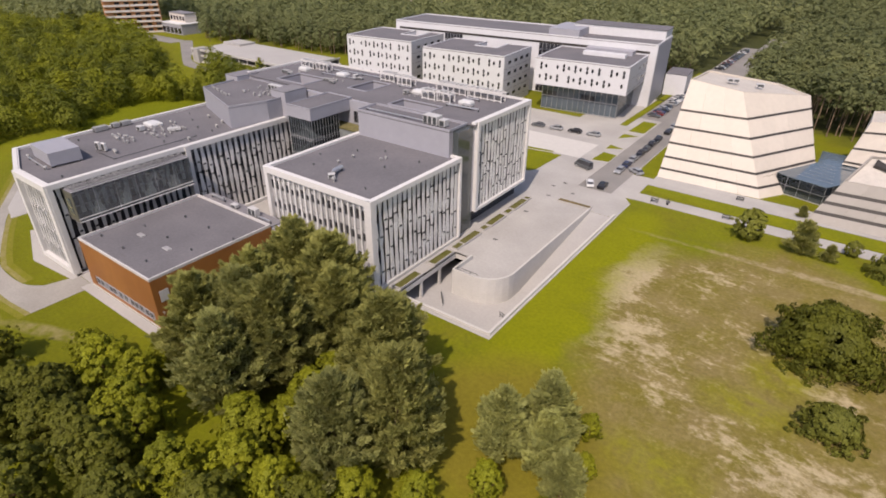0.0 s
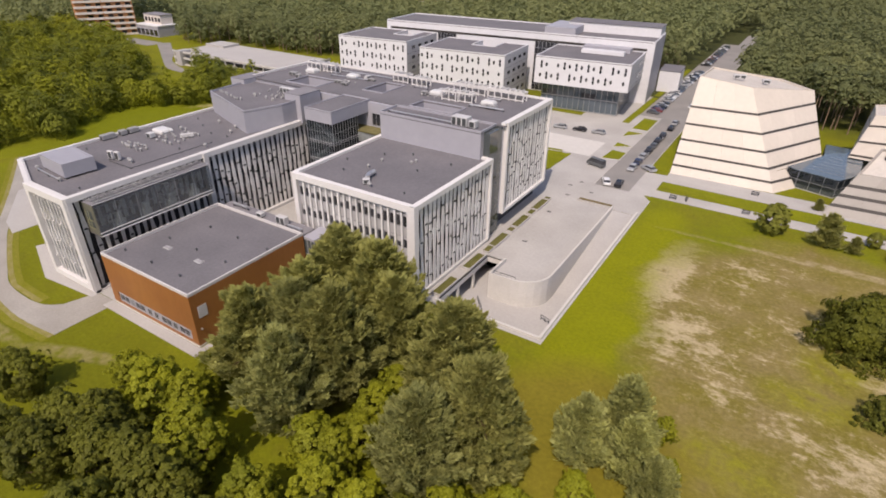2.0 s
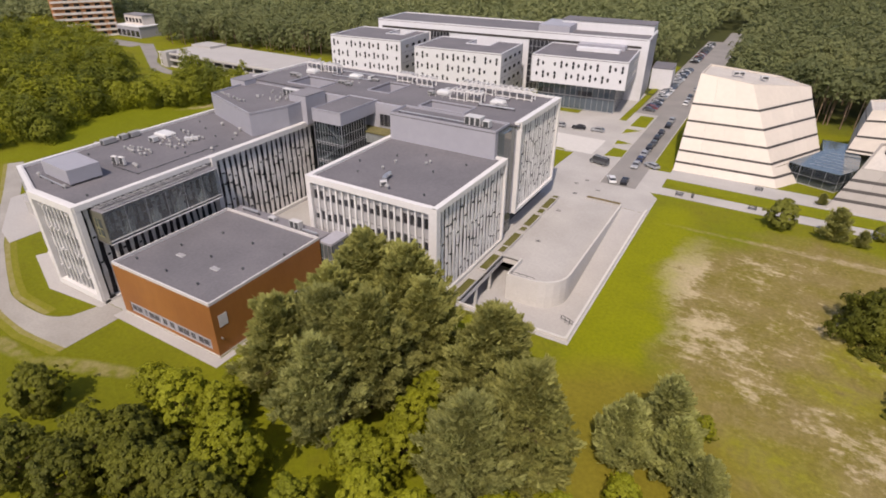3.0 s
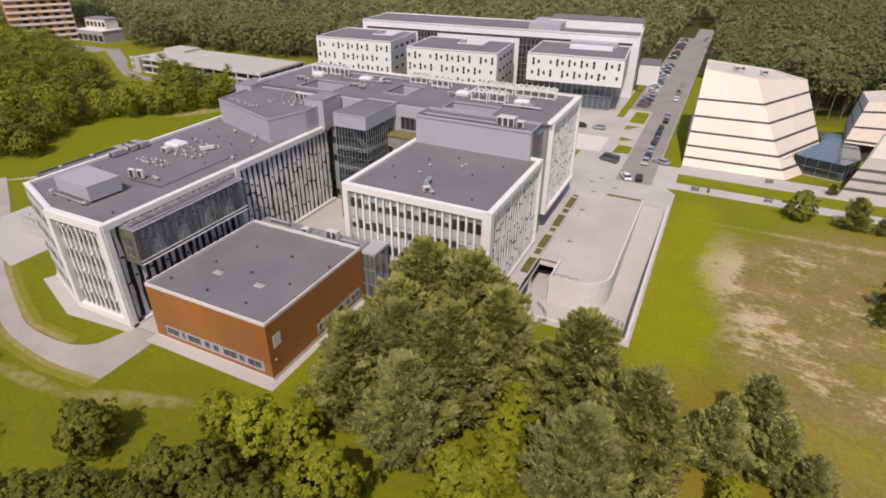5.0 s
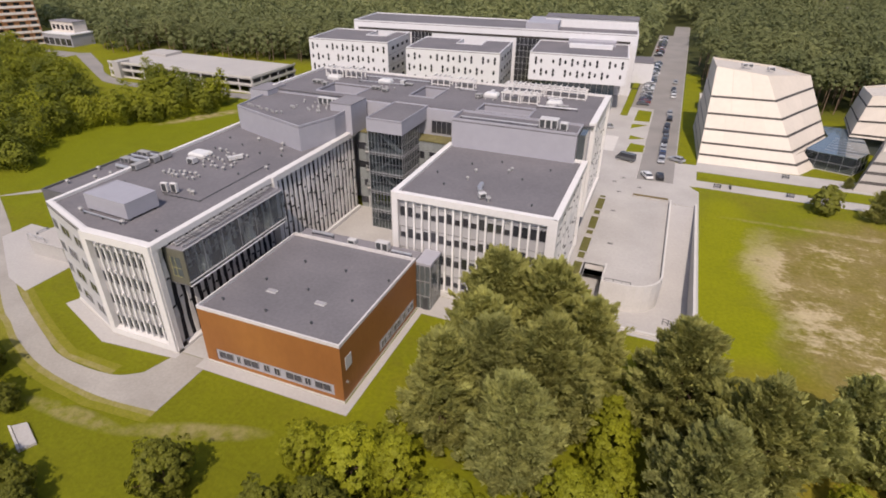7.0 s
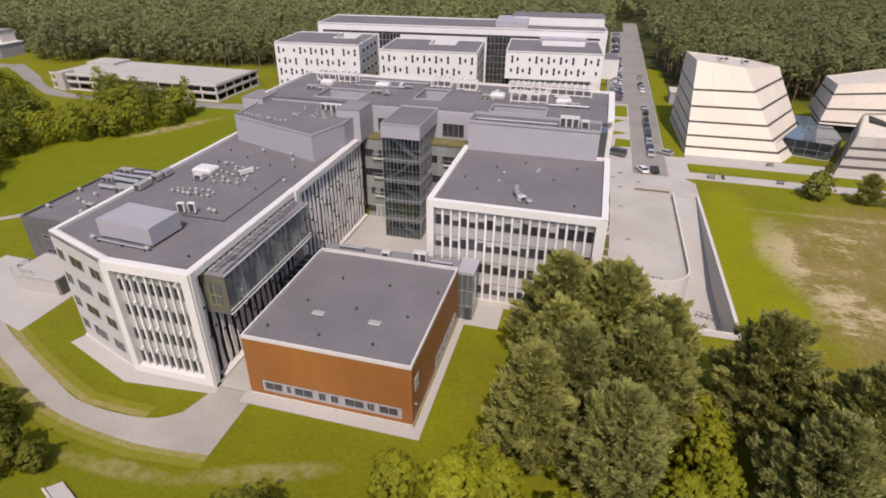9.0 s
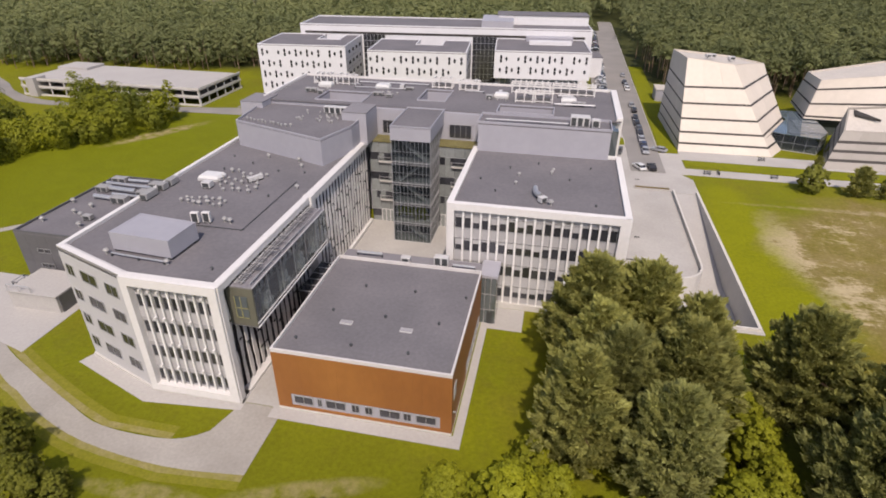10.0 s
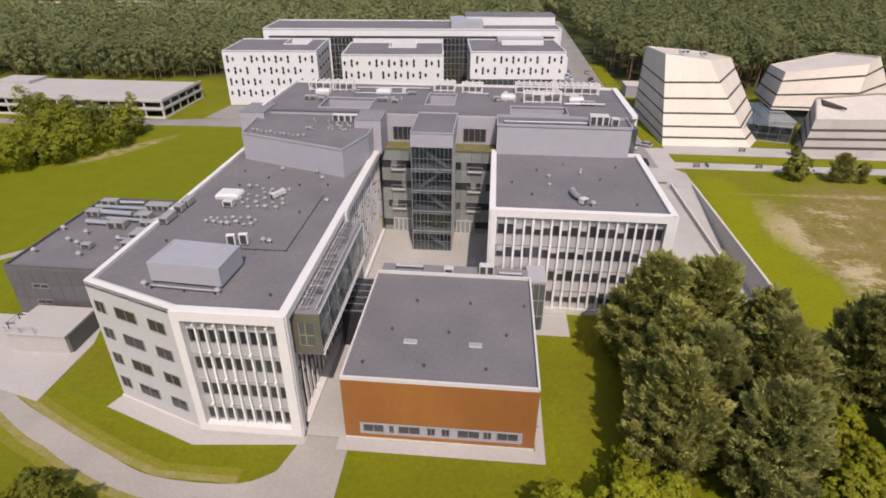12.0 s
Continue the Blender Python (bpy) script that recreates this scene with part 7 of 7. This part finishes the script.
# brown hall and corridor
for x in (-101.0, -93.0):
    rl = thing("roof_light", "flat grey roof light on the hall", "roof light", "hall roof lights", (x, 38.9, 9.15))
    part("curb", boxes((x - 0.8, x + 0.8, 38.5, 39.3, 9.15, 9.3)), M_UNIT, rl)
    part("pane", boxes((x - 0.74, x + 0.74, 38.56, 39.24, 9.3, 9.34)), M_ROOFLIGHT, rl)
roof_unit(-92.0, 55.9, 9.0, 2.2, 1.1, 1.6)
roof_unit(-97.6, 55.8, 9.0, 1.4, 1.0, 0.9)
duct([(-105.5, 56.2), (-101.5, 56.2)], 9.0, 0.25)
duct([(-90.2, 55.5), (-86.8, 55.5)], 9.0, 0.18)
for k in range(9):
    roof_vent(-106.0 + 2.4 * k, 34.5 + 6.5 * (k % 3), 9.152, 0.62, M_MULL)
# spine
for x0, x1, y, h, n in ((-132.0, -127.4, 105.4, 1.9, 3), (-126.8, -122.5, 105.8, 1.9, 3), (-105.0, -100.6, 107.4, 1.9, 3), (-98.8, -94.6, 106.6, 1.9, 3), (-87.4, -79.3, 107.4, 2.0, 5), (-78.7, -69.9, 107.6, 2.0, 5), (-85.9, -82.4, 99.8, 2.0, 2), (-82.0, -78.5, 100.2, 2.0, 2)):
    steel_frame(x0, x1, y, y + 1.8, Z2, Z2 + h, n)
for x, y in ((-128.4, 103.4), (-115.5, 104.6), (-89.1, 102.8), (-75.2, 101.8)):
    skylight(x, y, Z2, 3.0, 2.0, 0.95)
for x, y, w, d, h in ((-129.6, 98.0, 2.4, 1.2, 0.9), (-127.0, 97.0, 1.2, 1.0, 0.8), (-114.6, 98.2, 2.2, 1.0, 0.8), (-112.0, 97.4, 1.4, 0.9, 0.7), (-91.4, 101.0, 1.4, 1.2, 0.9), (-109.5, 104.5, 2.0, 0.8, 0.6), (-73.2, 99.2, 2.6, 1.0, 0.9)):
    roof_unit(x, y, Z2, w, d, h, 0, "dull grey metal roof unit with grilles", M_VENT)
roof_unit(-73.0, 86.6, 22.8, 3.4, 2.0, 1.9)
roof_unit(-70.2, 86.4, 22.8, 1.4, 1.4, 1.5)
roof_unit(-119.5, 86.2, 22.12, 4.6, 1.2, 1.5)
for k in range(26):
    roof_vent(-125.6 + vr.uniform(0, 8), 80 + vr.uniform(0, 6.5), 22.12, vr.uniform(0.5, 0.9))
for k in range(12):
    roof_vent(-134.5 + 0.9 * k, 79.0 - 0.25 * k + vr.uniform(-.4, .4), 22.12, vr.uniform(0.6, 0.9))
for x0, y0 in ((-130.6, 98.2), (-115.0, 99.0), (-92.0, 100.2), (-76.6, 98.6)):
    for k in range(7):
        roof_vent(x0 + vr.uniform(0, 4.5), y0 + vr.uniform(-0.6, 1.6), Z2, vr.uniform(0.6, 1.0))
duct([(-122, 107.6), (-112, 108.2), (-106, 108.2)], Z2, 0.12)
duct([(-121.5, 103.0), (-110, 103.4)], Z2, 0.1)
duct([(-78, 98.2), (-70, 98.6)], Z2, 0.16)
duct([(-90, 86.0), (-80, 86.2), (-75, 86.2)], 22.8, 0.12)
for x, y, w, d, h in ((-161.6, 69.0, 2.4, 1.6, 1.2), (-154.8, 65.0, 3.0, 1.6, 1.3), (-161.5, 73.6, 3.0, 1.4, 1.1), (-151.9, 68.2, 2.6, 1.8, 1.4), (-147, 62, 6.5, 2.6, 1.2), (-145.6, 58.5, 4.0, 1.6, 1.2), (-151.5, 72.5, 4.5, 1.8, 1.2), (-142.6, 70, 5, 1.8, 1.2), (-148.5, 65.6, 5.0, 1.2, 1.2), (-143.5, 65.0, 3.0, 1.6, 1.2), (-140.5, 56, 3, 1.4, 1.2), (-155.4, 57.6, 1.6, 1.0, 1.0), (-149.5, 58.8, 1.4, 1.2, 1.0)):
    roof_unit(x, y, 9.0, w, d, h, 0, "dull grey metal roof unit with grilles", M_VENT)
duct([(-160.4, 69.2), (-154.4, 68.8)], 9.0, 0.45)
duct([(-160.6, 65.4), (-156.4, 65.2)], 9.0, 0.4)
duct([(-158.0, 67.0), (-150.0, 66.8), (-148.0, 68.6)], 9.0, 0.3)
duct([(-159.6, 73.6), (-155.0, 73.8)], 9.0, 0.3)
duct([(-163.0, 71.6), (-153.0, 71.2)], 9.0, 0.3)
duct([(-152.0, 60.4), (-146.0, 60.2), (-140.2, 59.4)], 9.0, 0.18)
duct([(-146.5, 72.4), (-140.0, 72.6)], 9.0, 0.2)
for x, y in ((-163.3, 63.1), (-159.7, 59.3), (-162.7, 55.4), (-155, 55), (-152, 60.5), (-158.5, 62), (-150, 57), (-157.6, 58.4)):
    roof_vent(x, y, 9.0, 1.3)
# pipes, cable trays and small fans scattered over the spine's and the wing's roofs
pr = random.Random(21)
for k in range(9):
    x, y = -131 + 6.8 * k + pr.uniform(-1, 1), 106.0 + pr.uniform(-1.2, 0.6)
    if -107.5 < x < -97.5:
        continue
    if k % 3:
        duct([(x, y), (x + pr.uniform(1.5, 4.0), y + pr.uniform(-0.4, 0.4))], Z2, pr.uniform(0.08, 0.2))
    else:
        roof_unit(x, y, Z2, pr.uniform(0.8, 1.6), pr.uniform(0.6, 1.0), pr.uniform(0.6, 1.1), pr.choice((0, 90)))
for x, y in ((-134.0, 46.0), (-132.0, 65.0), (-118.0, 66.5), (-116.0, 35.0), (-122.5, 66.0), (-128.5, 68.5), (-119.4, 56.2), (-133.5, 71.0)):
    roof_vent(x, y, Z1, 0.6, M_MULL)
# things on the towers' roofs
roof_unit(-34.5, 170.0, 21.4, 3.0, 1.2, 1.0, 20)
roof_unit(-28.0, 172.0, 20.6, 2.0, 1.2, 1.0, 20)
